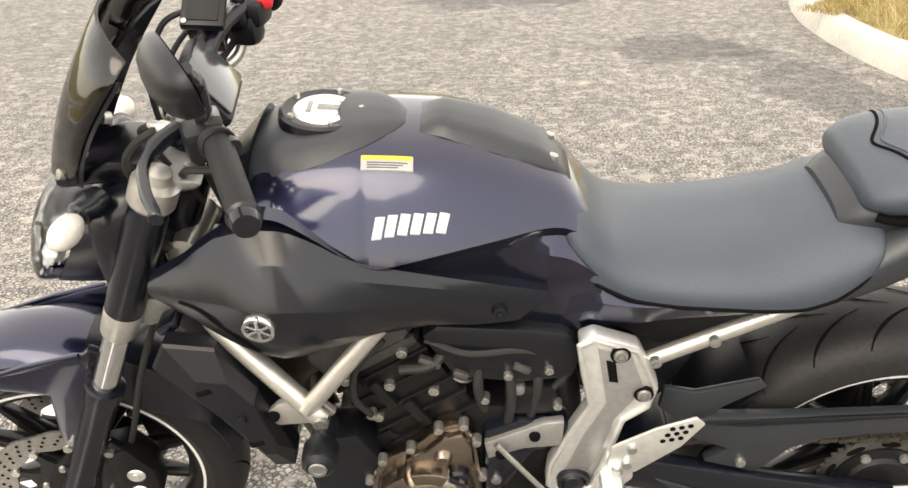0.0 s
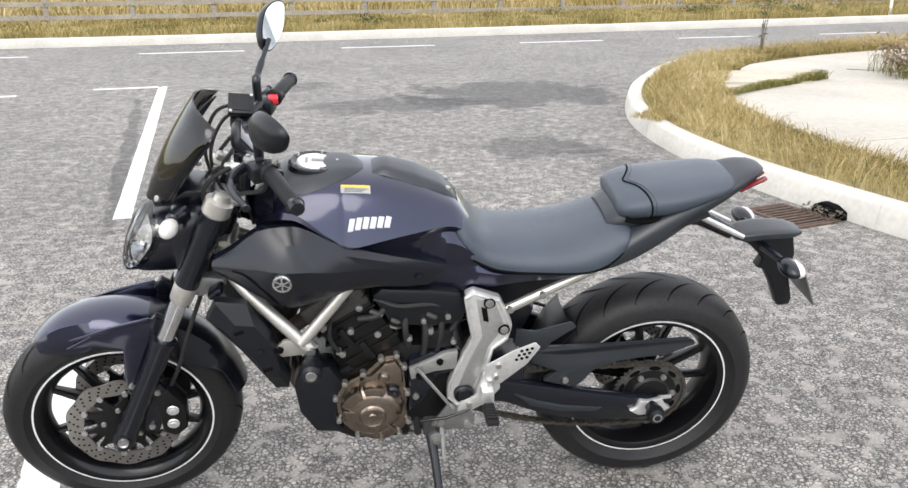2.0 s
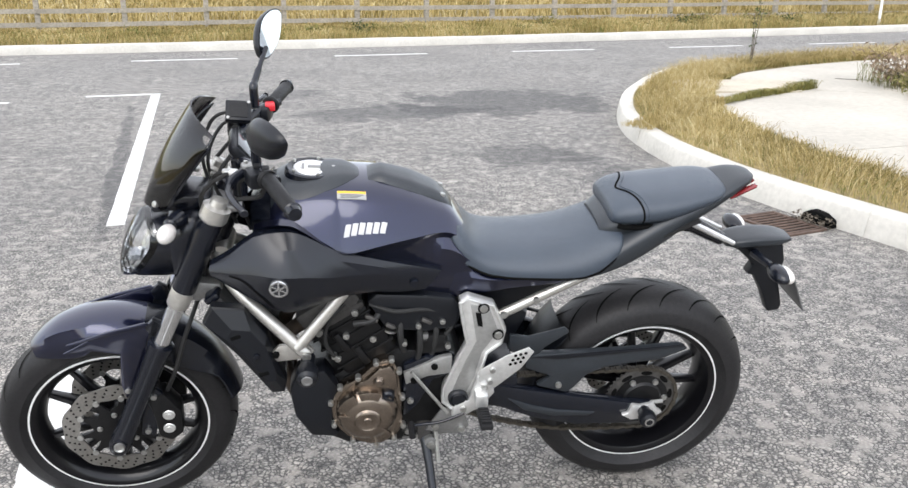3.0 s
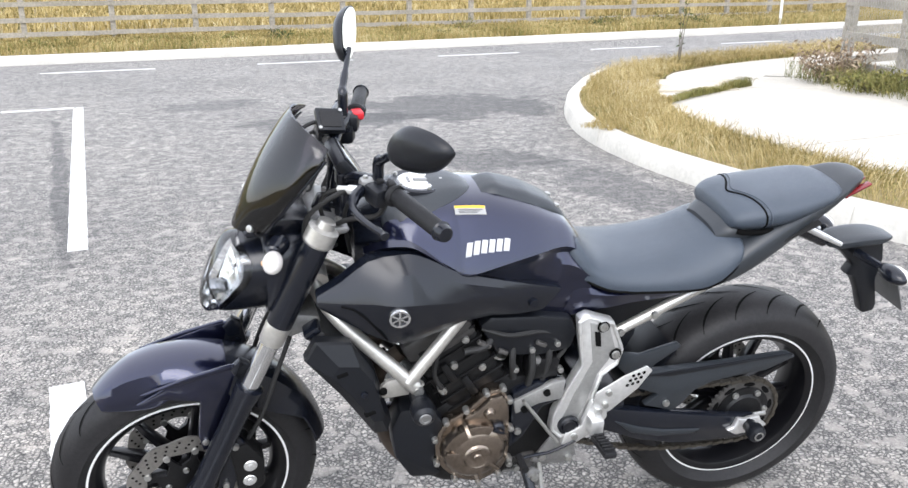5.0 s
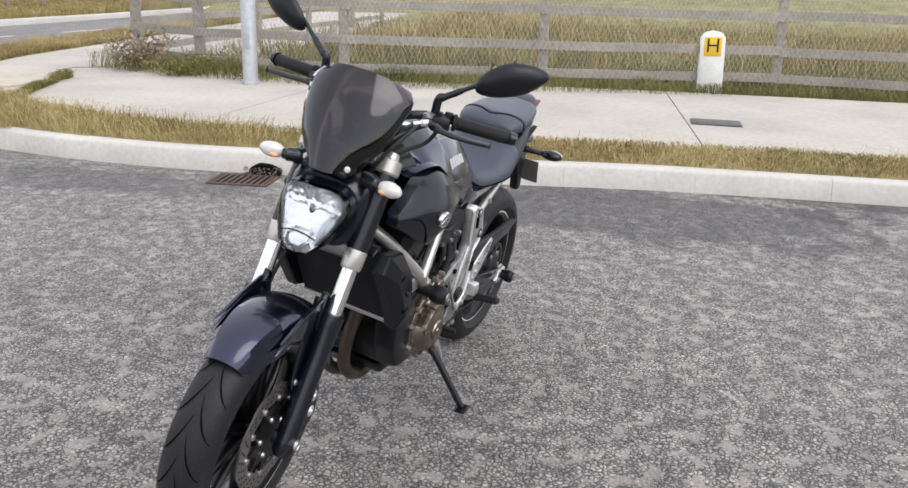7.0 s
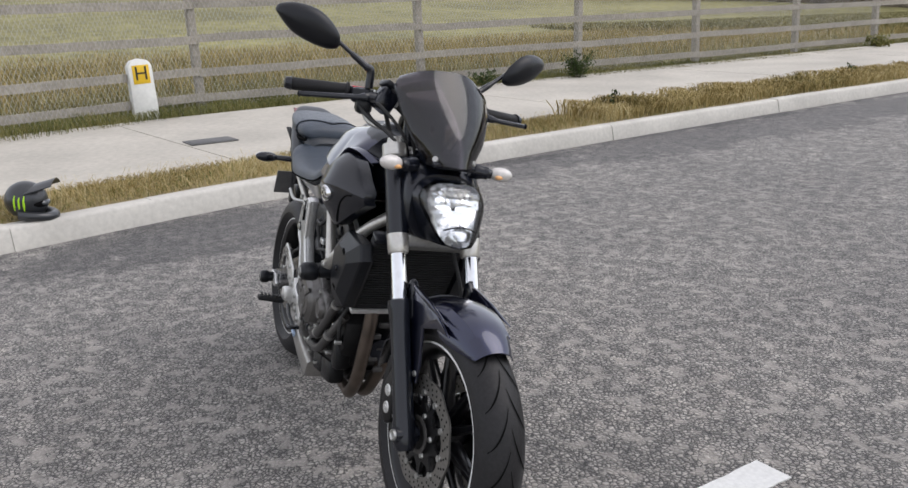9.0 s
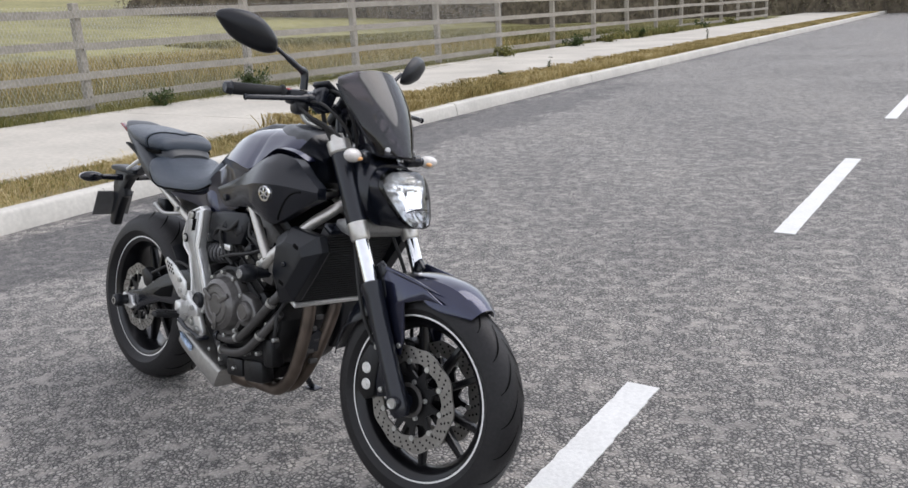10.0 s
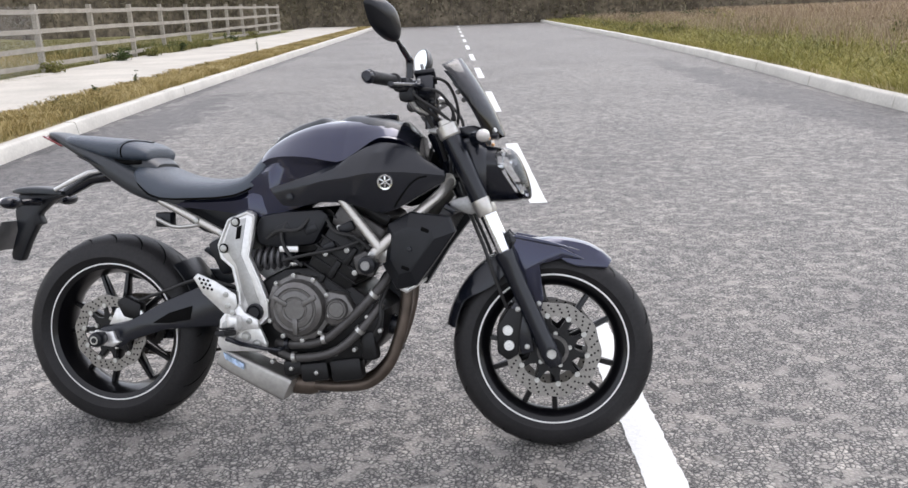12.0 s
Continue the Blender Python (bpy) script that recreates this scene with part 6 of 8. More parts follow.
for k, (x, y, z, r) in enumerate(((-0.885, 0.145, 0.47, 0.017), (-0.73, 0.15, 0.333, 0.017), (-0.61, 0.14, 0.31, 0.017), (-0.84, 0.146, 0.362, 0.017), (-0.63, 0.138, 0.271, 0.017))):
    d = Vector((0.7, 0, -0.72)) if k in (0, 3) else Vector((0.98, 0, -0.15))
    p = Vector((x, y, z))
    part("hose_clamp", bm_tube([p - d * 0.006, p + d * 0.006], r, 16), BOLT if k != 2 else SATIN, ENG, "steel hose clamp")
for x, z, w, h in ((-0.79, 0.235, 0.1, 0.07), (-0.69, 0.225, 0.09, 0.06), (-0.86, 0.31, 0.05, 0.09), (-0.62, 0.235, 0.06, 0.05)):
    part("crankcase_boss", bm_box((x, 0.11, z), (w, 0.05, h), 0.012, Matrix.Rotation(radians(8), 4, "Y")), ENGINE, ENG, "", 25)
for x, z in ((-0.82, 0.30), (-0.76, 0.285), (-0.70, 0.225), (-0.62, 0.235), (-0.56, 0.255), (-0.86, 0.40), (-0.90, 0.36)):
    bolt(ENG, (x, 0.136, z), 0.007, (0, 1, 0), BOLT, h=0.01)
for x, z, w, h in ((-0.80, 0.665, 0.05, 0.03), (-0.745, 0.61, 0.04, 0.022), (-0.69, 0.66, 0.045, 0.028), (-0.60, 0.66, 0.05, 0.03)):
    part("wiring_box", bm_box((x, 0.126, z), (w, 0.03, h), 0.006, Matrix.Rotation(radians(25), 4, "Y")), PLASTIC, ENG)
for pts in (
    [(-0.62, 0.13, 0.69), (-0.60, 0.145, 0.64), (-0.62, 0.14, 0.585), (-0.66, 0.135, 0.55)],
    [(-0.74, 0.13, 0.69), (-0.77, 0.15, 0.655), (-0.83, 0.15, 0.64), (-0.88, 0.145, 0.60)],
    [(-0.69, 0.13, 0.70), (-0.655, 0.15, 0.66), (-0.59, 0.145, 0.655), (-0.55, 0.135, 0.63)],
    [(-0.92, 0.1, 0.50), (-0.90, 0.13, 0.44), (-0.90, 0.135, 0.39), (-0.87, 0.12, 0.33)],
):
    part("engine_hose", bm_tube(spline(pts, 6), 0.006, 8), HOSE, ENG)
part("knock_cover", bm_plate([(-0.90, 0.56), (-0.86, 0.60), (-0.82, 0.58), (-0.83, 0.53), (-0.88, 0.52)], 0.12, 0.145, 0.006), ENGINE_GREY, ENG, "", 25)
bolt(ENG, (-0.862, 0.148, 0.562), 0.012, (0, 1, 0), ALU, h=0.006)
for k in range(5):
    part("header_bracket", bm_box((-0.955 + 0.004 * k, 0.02 + 0.02 * (k % 2), 0.43 - 0.035 * k), (0.012, 0.03, 0.016), 0.003), ENGINE_GREY, ENG)
part("throttle_cable", bm_tube(spline([(-0.60, 0.14, 0.565), (-0.68, 0.15, 0.585), (-0.78, 0.155, 0.605), (-0.88, 0.14, 0.64)], 6), 0.005, 8), HOSE, ENG)
part("throttle_body", bm_box((-0.67, 0, 0.63), (0.1, 0.2, 0.09), 0.012), ENGINE, ENG)
part("clip", bm_box((-0.62, 0.135, 0.60), (0.06, 0.012, 0.018), 0.003), ALU, ENG)
for pts in (
    [(-0.62, -0.12, 0.66), (-0.615, -0.14, 0.58), (-0.62, -0.135, 0.52)],
    [(-0.66, -0.12, 0.66), (-0.665, -0.14, 0.60), (-0.655, -0.13, 0.545)],
    [(-0.70, -0.11, 0.68), (-0.73, -0.14, 0.65), (-0.78, -0.14, 0.64)],
    [(-0.58, -0.11, 0.66), (-0.575, -0.135, 0.60), (-0.585, -0.13, 0.53)],
):
    part("engine_hose", bm_tube(spline(pts, 6), 0.008, 10), HOSE, ENG)
for x, z, w in ((-0.735, 0.655, 0.05), (-0.69, 0.63, 0.035), (-0.60, 0.64, 0.04)):
    part("wire_clip", bm_box((x, -0.14, z), (w * 0.7, 0.012, 0.011), 0.003, Matrix.Rotation(radians(28), 4, "Y")), CLUTCH, ENG)
for k in range(5):
    part("intake_band", bm_tube([(-0.69 + 0.009 * k, -0.1, 0.598 + 0.024 * k), (-0.688 + 0.009 * k, -0.101, 0.604 + 0.024 * k)], 0.0245, 16), SATIN if k % 2 else BOLT, ENG)
for pts in (
    [(-0.56, -0.125, 0.69), (-0.53, -0.13, 0.64), (-0.55, -0.13, 0.59), (-0.60, -0.125, 0.55)],
    [(-0.80, -0.14, 0.70), (-0.84, -0.155, 0.66), (-0.85, -0.155, 0.60), (-0.83, -0.145, 0.55)],
    [(-0.74, -0.13, 0.69), (-0.68, -0.145, 0.675), (-0.60, -0.135, 0.67), (-0.55, -0.13, 0.65)],
):
    part("engine_hose", bm_tube(spline(pts, 6), 0.0055, 8), HOSE, ENG)
for x, z in ((-0.56, 0.635), (-0.545, 0.56), (-0.62, 0.625), (-0.655, 0.575), (-0.83, 0.545), (-0.86, 0.62)):
    bolt(ENG, (x, -0.138, z), 0.0075, (0, -1, 0), BOLT, h=0.008)
part("connector", bm_box((-0.605, -0.13, 0.585), (0.022, 0.02, 0.026), 0.005), CLAMP, ENG)
part("ignition_cover", bm_box((-0.585, -0.115, 0.565), (0.08, 0.05, 0.06), 0.012), ENGINE, ENG)
# exhaust
EXH = part("exhaust_header", bm_tube(spline([(-0.905, 0.055, 0.60), (-0.955, 0.06, 0.55), (-0.965, 0.065, 0.46), (-0.95, 0.07, 0.36), (-0.91, 0.07, 0.25), (-0.845, 0.065, 0.185), (-0.76, 0.05, 0.165), (-0.66, 0.05, 0.165)], 6), 0.0195, 16), PIPE, BIKE, "heat-stained steel exhaust header")
part("header_pipe", bm_tube(spline([(-0.905, -0.055, 0.60), (-0.955, -0.05, 0.55), (-0.962, -0.035, 0.46), (-0.945, -0.01, 0.36), (-0.9, 0.01, 0.25), (-0.835, 0.012, 0.185), (-0.76, 0.01, 0.165), (-0.66, 0.02, 0.165)], 6), 0.0195, 16), PIPE, EXH)
part("collector", bm_tube([(-0.67, 0.035, 0.165), (-0.645, 0.04, 0.165), (-0.60, 0.055, 0.172), (-0.585, 0.06, 0.175)], [0.03, 0.036, 0.036, 0.028], 18), PIPE, EXH)
rings = []
for x, z, h, w, y in ((-0.607, 0.163, 0.02, 0.03, 0.09), (-0.604, 0.165, 0.036, 0.05, 0.092), (-0.598, 0.168, 0.038, 0.052, 0.092), (-0.52, 0.206, 0.037, 0.051, 0.1), (-0.42, 0.254, 0.034, 0.048, 0.105), (-0.392, 0.268, 0.032, 0.045, 0.105), (-0.388, 0.27, 0.024, 0.036, 0.105)):
    rings.append([Vector((x - 0.43 * (p[2]), y + p[1], z + p[2] * 0.9)) for p in oval(0, w, -h, h, 7, 28)])
SIL = part("silencer", bm_loft(rings), SILENCER, BIKE, "short brushed steel silencer with sticker", 40)
part("silencer_sticker", bm_plate([(-0.475, 0.25), (-0.41, 0.282), (-0.418, 0.262), (-0.475, 0.232)], 0.155, 0.163, 0.0), mat("blue_white_sticker", (0.35, 0.45, 0.6), 0.4, var=0.5, scale=90), SIL, "small blue and white sticker")

# swingarm and final drive
arm = [(-0.53, 0.37), (-0.535, 0.43), (-0.49, 0.44), (-0.42, 0.42), (-0.25, 0.378), (-0.05, 0.335), (0.03, 0.322), (0.05, 0.3), (0.035, 0.262), (-0.05, 0.258), (-0.18, 0.264), (-0.30, 0.296), (-0.40, 0.342)]
SWING = part("swingarm", bm_plate(arm, -0.098, -0.13, 0.01), SATIN, BIKE, "black steel swingarm", 25)
# paler raised plate paints the highlight in the arm's recess
part("arm_recess_highlight", bm_plate([(-0.38, 0.375), (-0.31, 0.345), (-0.24, 0.325), (-0.13, 0.31), (-0.15, 0.299), (-0.25, 0.306), (-0.33, 0.33)], -0.125, -0.1345, 0.004), SKY_GREY, SWING)
armr = [(-0.53, 0.37), (-0.535, 0.43), (-0.46, 0.47), (-0.38, 0.485), (-0.31, 0.475), (-0.2, 0.43), (-0.08, 0.365), (0.02, 0.342), (0.035, 0.315), (0.02, 0.28), (-0.05, 0.275), (-0.08, 0.30), (-0.2, 0.34), (-0.27, 0.345), (-0.36, 0.355), (-0.45, 0.345)]
part("swingarm_beam", bm_plate(armr, 0.1, 0.13, 0.01), SATIN, SWING, "", 25)
part("arm_window", bm_plate([(-0.30, 0.42), (-0.22, 0.395), (-0.16, 0.36), (-0.22, 0.362), (-0.29, 0.375)], 0.127, 0.1325, 0.003), GROOVE, SWING)
part("swingarm_bridge", bm_box((-0.40, 0, 0.41), (0.1, 0.24, 0.06), 0.012), SATIN, SWING)
for s in (-1, 1):
    part("axle_block", bm_plate([(-0.058, 0.3), (-0.04, 0.306), (-0.032, 0.334), (-0.008, 0.328), (0.03, 0.336), (0.04, 0.316), (0.058, 0.303), (0.036, 0.288), (-0.03, 0.282)], s * 0.128, s * 0.143, 0.004), ALU, SWING, "silver cast axle block")
    ab = part("axle_bobbin", bm_lathe([(0, s * 0.192), (0.014, s * 0.192), (0.022, s * 0.187), (0.024, s * 0.18), (0.024, s * 0.165), (0.018, s * 0.155), (0.018, s * 0.14), (0, s * 0.14)], (0.003, 0, 0.312), 24), PLASTIC, SWING, "black axle bobbin")
    part("bobbin_ring", bm_lathe([(0.009, s * 0.1925), (0.013, s * 0.1925), (0.0135, s * 0.19)], (0.003, 0, 0.312), 20), BOLT, SWING)
    part("adjuster_bolt", bm_tube([(0.03, s * 0.115, 0.318), (0.065, s * 0.115, 0.32)], 0.006, 8), BOLT, SWING)
# sprocket
bm = bmesh.new()
prof = []
for k in range(86):
    a = 2 * math.pi * k / 86
    r = 0.103 if k % 2 else 0.096
    prof.append((RC.x + r * math.cos(a), RC.z + r * math.sin(a)))
SPROCKET = part("rear_sprocket", bm_plate(prof, -0.082, -0.088, 0), CHAIN_STEEL, REAR_WHEEL, "steel rear sprocket")
part("sprocket_carrier", bm_lathe([(0.0, -0.1), (0.05, -0.1), (0.056, -0.094), (0.075, -0.092), (0.078, -0.06)], RC, 32), ENGINE, REAR_WHEEL)
for k in range(6):
    a = 2 * math.pi * k / 6
    bolt(SPROCKET, RC + Vector((0.064 * math.cos(a), -0.094, 0.064 * math.sin(a))), 0.009, (0, -1, 0))
for k in range(9):
    a = 2 * math.pi * k / 9 + 0.1
    slot = [(0.083 + 0.007 * math.cos(q), 0.017 * math.sin(q)) for q in (2 * math.pi * i / 10 for i in range(10))]
    part("sprocket_slot", bm_plate([(RC.x + r * math.cos(a) - t * math.sin(a), RC.z + r * math.sin(a) + t * math.cos(a)) for r, t in slot], -0.0865, -0.0885, 0), GROOVE, SPROCKET)
FS = Vector((-0.575, 0, 0.38))
loop = []
for k in range(25):
    a = radians(95 - 190 * k / 24)
    loop.append(RC + Vector((0.1 * math.cos(a), -0.086, 0.1 * math.sin(a))))
for k in range(1, 8):
    a, b = loop[24], FS + Vector((0, -0.086, -0.038))
    loop.append(a.lerp(b, k / 8) - Vector((0, 0, 0.042 * math.sin(math.pi * k / 8))))
for k in range(11):
    a = radians(265 - 170 * k / 10)
    loop.append(FS + Vector((0.038 * math.cos(a), -0.086, 0.038 * math.sin(a))))
dense, spare = [], 0.0
pitch = 0.0159
for a, b in zip(loop, loop[1:] + loop[:1]):
    n = (b - a).length
    while spare <= n:
        dense.append((a + (b - a) * (spare / n), (b - a).normalized()))
        spare += pitch
    spare -= n
CHN = part("drive_chain", bm_tube([q for q, _ in dense] + [dense[0][0]], 0.003, 6, cap=False), CHAIN, BIKE, "oily steel drive chain")
links = [bm_plate([(-0.0085, -0.003), (-0.005, -0.0055), (0.0, -0.0042), (0.005, -0.0055), (0.0085, -0.003), (0.0085, 0.003), (0.005, 0.0055), (0.0, 0.0042), (-0.005, 0.0055), (-0.0085, 0.003)], -w, w, 0) for w in (0.009, 0.0065)]
link_meshes = []
for bm in links:
    me = bpy.data.meshes.new("chain_link")
    bm.to_mesh(me)
    bm.free()
    me.materials.append(CHAIN)
    link_meshes.append(me)
for i, (q, t) in enumerate(dense):
    ob = new("chain_link", link_meshes[i % 2])
    ob.parent = CHN
    ob.matrix_basis = Matrix.Translation(q) @ Matrix.Rotation(-math.atan2(t.z, t.x), 4, "Y")
GUARD = part("chain_guard", bm_plate([(-0.335, 0.492), (-0.30, 0.506), (-0.1, 0.505), (0.085, 0.511), (0.108, 0.498), (0.03, 0.466), (-0.05, 0.46), (-0.12, 0.45), (-0.165, 0.43), (-0.195, 0.39), (-0.215, 0.374), (-0.30, 0.402), (-0.262, 0.43), (-0.335, 0.462)], -0.1, -0.122, 0.005), SKY_GREY, BIKE, "grey-black plastic chain guard", 25)
part("guard_fold", bm_plate([(-0.325, 0.498), (0.09, 0.513), (0.1, 0.508), (-0.1, 0.496), (-0.25, 0.488)], -0.118, -0.126, 0.003), PLASTIC, GUARD, "", 25)
bolt(GUARD, (-0.241, -0.125, 0.404), 0.009, (0, -1, 0))
# hugger in front of the rear tyre
rows = []
for i in range(12):
    a = radians(112 + 68 * i / 11)
    rows.append([Vector((RC.x + (0.338 - 0.018 * abs(q) ** 3) * math.cos(a), 0.095 * q, RC.z + (0.338 - 0.018 * abs(q) ** 3) * math.sin(a))) for q in (-1, -0.8, -0.4, 0, 0.4, 0.8, 1)])
part("rear_hugger", bm_shell(rows[4:], (0, 0, 0.006)), PLASTIC, BIKE, "black rear hugger", 40)
part("hugger_side", bm_plate([(-0.385, 0.525), (-0.38, 0.568), (-0.33, 0.556), (-0.235, 0.58), (-0.222, 0.566), (-0.285, 0.522), (-0.315, 0.48), (-0.35, 0.492)], -0.104, -0.116, 0.004), SKY_GREY, BIKE, "grey-black side of the rear hugger", 25)
part("inner_guard", bm_box((-0.40, 0, 0.58), (0.12, 0.16, 0.12), 0.02, Matrix.Rotation(radians(25), 4, "Y")), PLASTIC, BIKE, "black inner guard behind the pivot", 25)
# shock
SHOCK = part("rear_shock", bm_tube([(-0.44, 0.0, 0.55), (-0.62, 0.05, 0.575)], 0.022, 14), SATIN, BIKE, "rear shock with dark spring")
coil = []
for k in range(91):
    t = k / 90
    a = 2 * math.pi * 7 * t
    base_pt = Vector((-0.45, 0.09, 0.552)).lerp(Vector((-0.60, 0.09, 0.578)), t)
    coil.append(base_pt + Vector((0, 0.032 * math.cos(a), 0.032 * math.sin(a))))
part("shock_spring", bm_tube(coil, 0.006, 8), SPRING, SHOCK)
# rear brake
RCAL = part("rear_caliper", bm_plate([(-0.11, 0.415), (-0.05, 0.44), (-0.02, 0.42), (-0.045, 0.37), (-0.10, 0.36)], 0.065, 0.105, 0.01), ENGINE, BIKE, "black rear brake caliper")
part("caliper_stay", bm_plate([(-0.14, 0.36), (-0.10, 0.40), (-0.02, 0.40), (0.01, 0.34), (-0.02, 0.33)], 0.09, 0.1, 0.004), ALU, RCAL)
part("rear_brake_hose", bm_tube(spline([(-0.10, 0.1, 0.425), (-0.2, 0.12, 0.46), (-0.32, 0.12, 0.50), (-0.45, 0.13, 0.48)], 6), 0.005, 8), HOSE, RCAL)


# ---- street furniture and small things ----
def pavement_level(off):
    return 0.15 + 0.05 * min(1.0, max(0.0, (off - 0.9) / 3.4))


POLE = new("street_pole")
POLE.matrix_world = Matrix.Translation(at(-4.42, 7.45, 0.17))
tagged(POLE, "pale galvanised steel street pole beside the fence", "pole")
part("pole_shaft", bm_tube([(0, 0, 0), (0, 0, 1.2), (0, 0, 1.25), (0, 0, 5.0)], [0.082, 0.082, 0.07, 0.062], 24), GALV, POLE)
part("base_collar", bm_lathe([(0.082, 0.0), (0.092, 0.0), (0.092, 0.05), (0.083, 0.055)], (0, 0, 0), 24, axis="z"), GALV, POLE)
part("access_door", bm_box((-0.075, -0.02, 0.55), (0.02, 0.07, 0.3), 0.004), GALV, POLE)

MARKER = new("hydrant_marker")
MARKER.matrix_world = Matrix.Translation(at(0.62, 9.45, 0.17)) @ Matrix.Rotation(math.atan2(-0.2175, -0.9761) + radians(4), 4, "Z") @ Matrix.Rotation(radians(1.5), 4, "X")
tagged(MARKER, "white concrete marker post with yellow letter plate", "marker post")
bm = bmesh.new()
prof = [(-0.15, -0.1), (0.15, -0.1), (0.142, 0.63), (0.1, 0.69), (0.0, 0.715), (-0.1, 0.69), (-0.142, 0.63)]
own = bm_plate(prof, -0.06, 0.06, 0.012)
moved(own, Matrix.Rotation(radians(90), 4, "Z"))
part("post_body", own, WHITE_POST, MARKER)
part("yellow_plate", bm_box((0.064, 0, 0.53), (0.006, 0.2, 0.22), 0.003), YELLOW, MARKER, "yellow plate")
letter = bpy.data.curves.new("plate_letter", "FONT")
letter.body, letter.size, letter.extrude, letter.align_x, letter.align_y = "H", 0.23, 0.002, "CENTER", "CENTER"
letter.materials.append(BLACK_INK)
lo = new("plate_letter", letter)
lo.parent = MARKER
lo.matrix_basis = Matrix.Translation((0.069, 0, 0.535)) @ Matrix.Rotation(radians(90), 4, "Z") @ Matrix.Rotation(radians(90), 4, "X")

COVER = new("service_cover")
COVER.matrix_world = Matrix.Translation(at(0.56, 6.78, 0.176)) @ Matrix.Rotation(math.atan2(-0.9761, 0.2175), 4, "Z")
tagged(COVER, "grey iron service cover set in the footpath", "access cover")
part("cover_frame", bm_box((0, 0, 0), (0.45, 0.31, 0.012), 0.003), COVER_IRON, COVER)
part("cover_lid", bm_box((0, 0, 0.004), (0.41, 0.27, 0.012), 0.003), COVER_IRON, COVER)

DRAIN = new("road_drain")
DRAIN.matrix_world = Matrix.Translation(at(-2.7, 3.8, 0.0)) @ Matrix.Rotation(math.atan2(-0.9761, 0.2175) + 0.12, 4, "Z")
tagged(DRAIN, "rusty iron drain grating at the kerb", "drain")
for y in (-0.13, 0.15):
    part("drain_frame", bm_box((0, y, 0.005), (0.42, 0.025, 0.014), 0.003), RUST_IRON, DRAIN)
for x in (-0.2, 0.2):
    part("drain_frame", bm_box((x, 0.01, 0.005), (0.025, 0.28, 0.014), 0.003), RUST_IRON, DRAIN)
part("drain_pit", bm_box((0, 0.01, 0.0025), (0.4, 0.27, 0.004), 0), GROOVE, DRAIN)
for k in range(9):
    part("drain_bar", bm_box((-0.168 + 0.042 * k, 0.01, 0.006), (0.02, 0.27, 0.01), 0.003), RUST_IRON, DRAIN)
pts = [(-0.04, 0.0), (0.2, 0.0), (0.19, 0.045), (0.12, 0.075), (0.04, 0.08), (-0.02, 0.05)]
part("kerb_inlet", bm_plate(pts, 0.2, 0.26, 0.01), GROOVE, DRAIN, "dark leaf-choked inlet in the kerb")
rnd = random.Random(4)
bm = bmesh.new()
for k in range(120):
    c = Vector((rnd.uniform(-0.06, 0.22), 0.185 + rnd.uniform(-0.05, 0.02), rnd.uniform(0.004, 0.06)))
    m = Matrix.Translation(c) @ Euler((rnd.uniform(-1, 1), rnd.uniform(-1, 1), rnd.uniform(0, 6))).to_matrix().to_4x4()
    vs = [bm.verts.new(m @ Vector(q)) for q in ((-0.014, 0, 0), (0, -0.006, 0.002), (0.014, 0, 0), (0, 0.006, 0.002))]
    bm.faces.new(vs)
tagged(finish("drain_litter", bm, TWIG, DRAIN), kind="stuff")

# helmet left on the kerb
HEL = new("motocross_helmet")
HEL.matrix_world = Matrix.Translation((2.58, 1.25, 0.14)) @ Matrix.Scale(0.94, 4) @ Matrix.Rotation(radians(-105), 4, "Z") @ Matrix.Rotation(radians(6), 4, "Y")
tagged(HEL, "black off-road helmet with neon green patches on the kerb", "helmet")
own = bm_ball((0, 0, 0.135), (0.135, 0.118, 0.128), u=32, v=20)
for v in own.verts:
    if v.co.z < 0.045:
        v.co.z = 0.045 - (0.045 - v.co.z) * 0.35
part("helmet_shell", own, HELMET_BLACK, HEL)
chin = []
for k in range(15):
    a = radians(-100 + 200 * k / 14)
    chin.append((0.02 + 0.155 * math.cos(a) ** (1 if math.cos(a) > 0 else 1), 0.112 * math.sin(a), 0.055 - 0.012 * math.cos(a)))
part("chin_bar", bm_tube(spline(chin, 2), [0.03] * (2 * 14 + 1), 12), HELMET_BLACK, HEL)
part("face_opening", bm_ball((0.052, 0, 0.128), (0.09, 0.1, 0.05), u=24, v=14), GROOVE, HEL)
part("goggle_lens", bm_ball((0.062, 0, 0.13), (0.088, 0.085, 0.036), u=24, v=14), LCD, HEL, "dark goggle lens")
rows = []
for i in range(7):
    t = i / 6
    rows.append([Vector((0.02 + 0.17 * t, q * (0.108 - 0.02 * t), 0.235 + 0.06 * t - 0.04 * q * q)) for q in (-1, -0.6, -0.2, 0.2, 0.6, 1)])
part("peak", bm_shell(rows, (0, 0, -0.006)), HELMET_BLACK, HEL, "black sun peak")
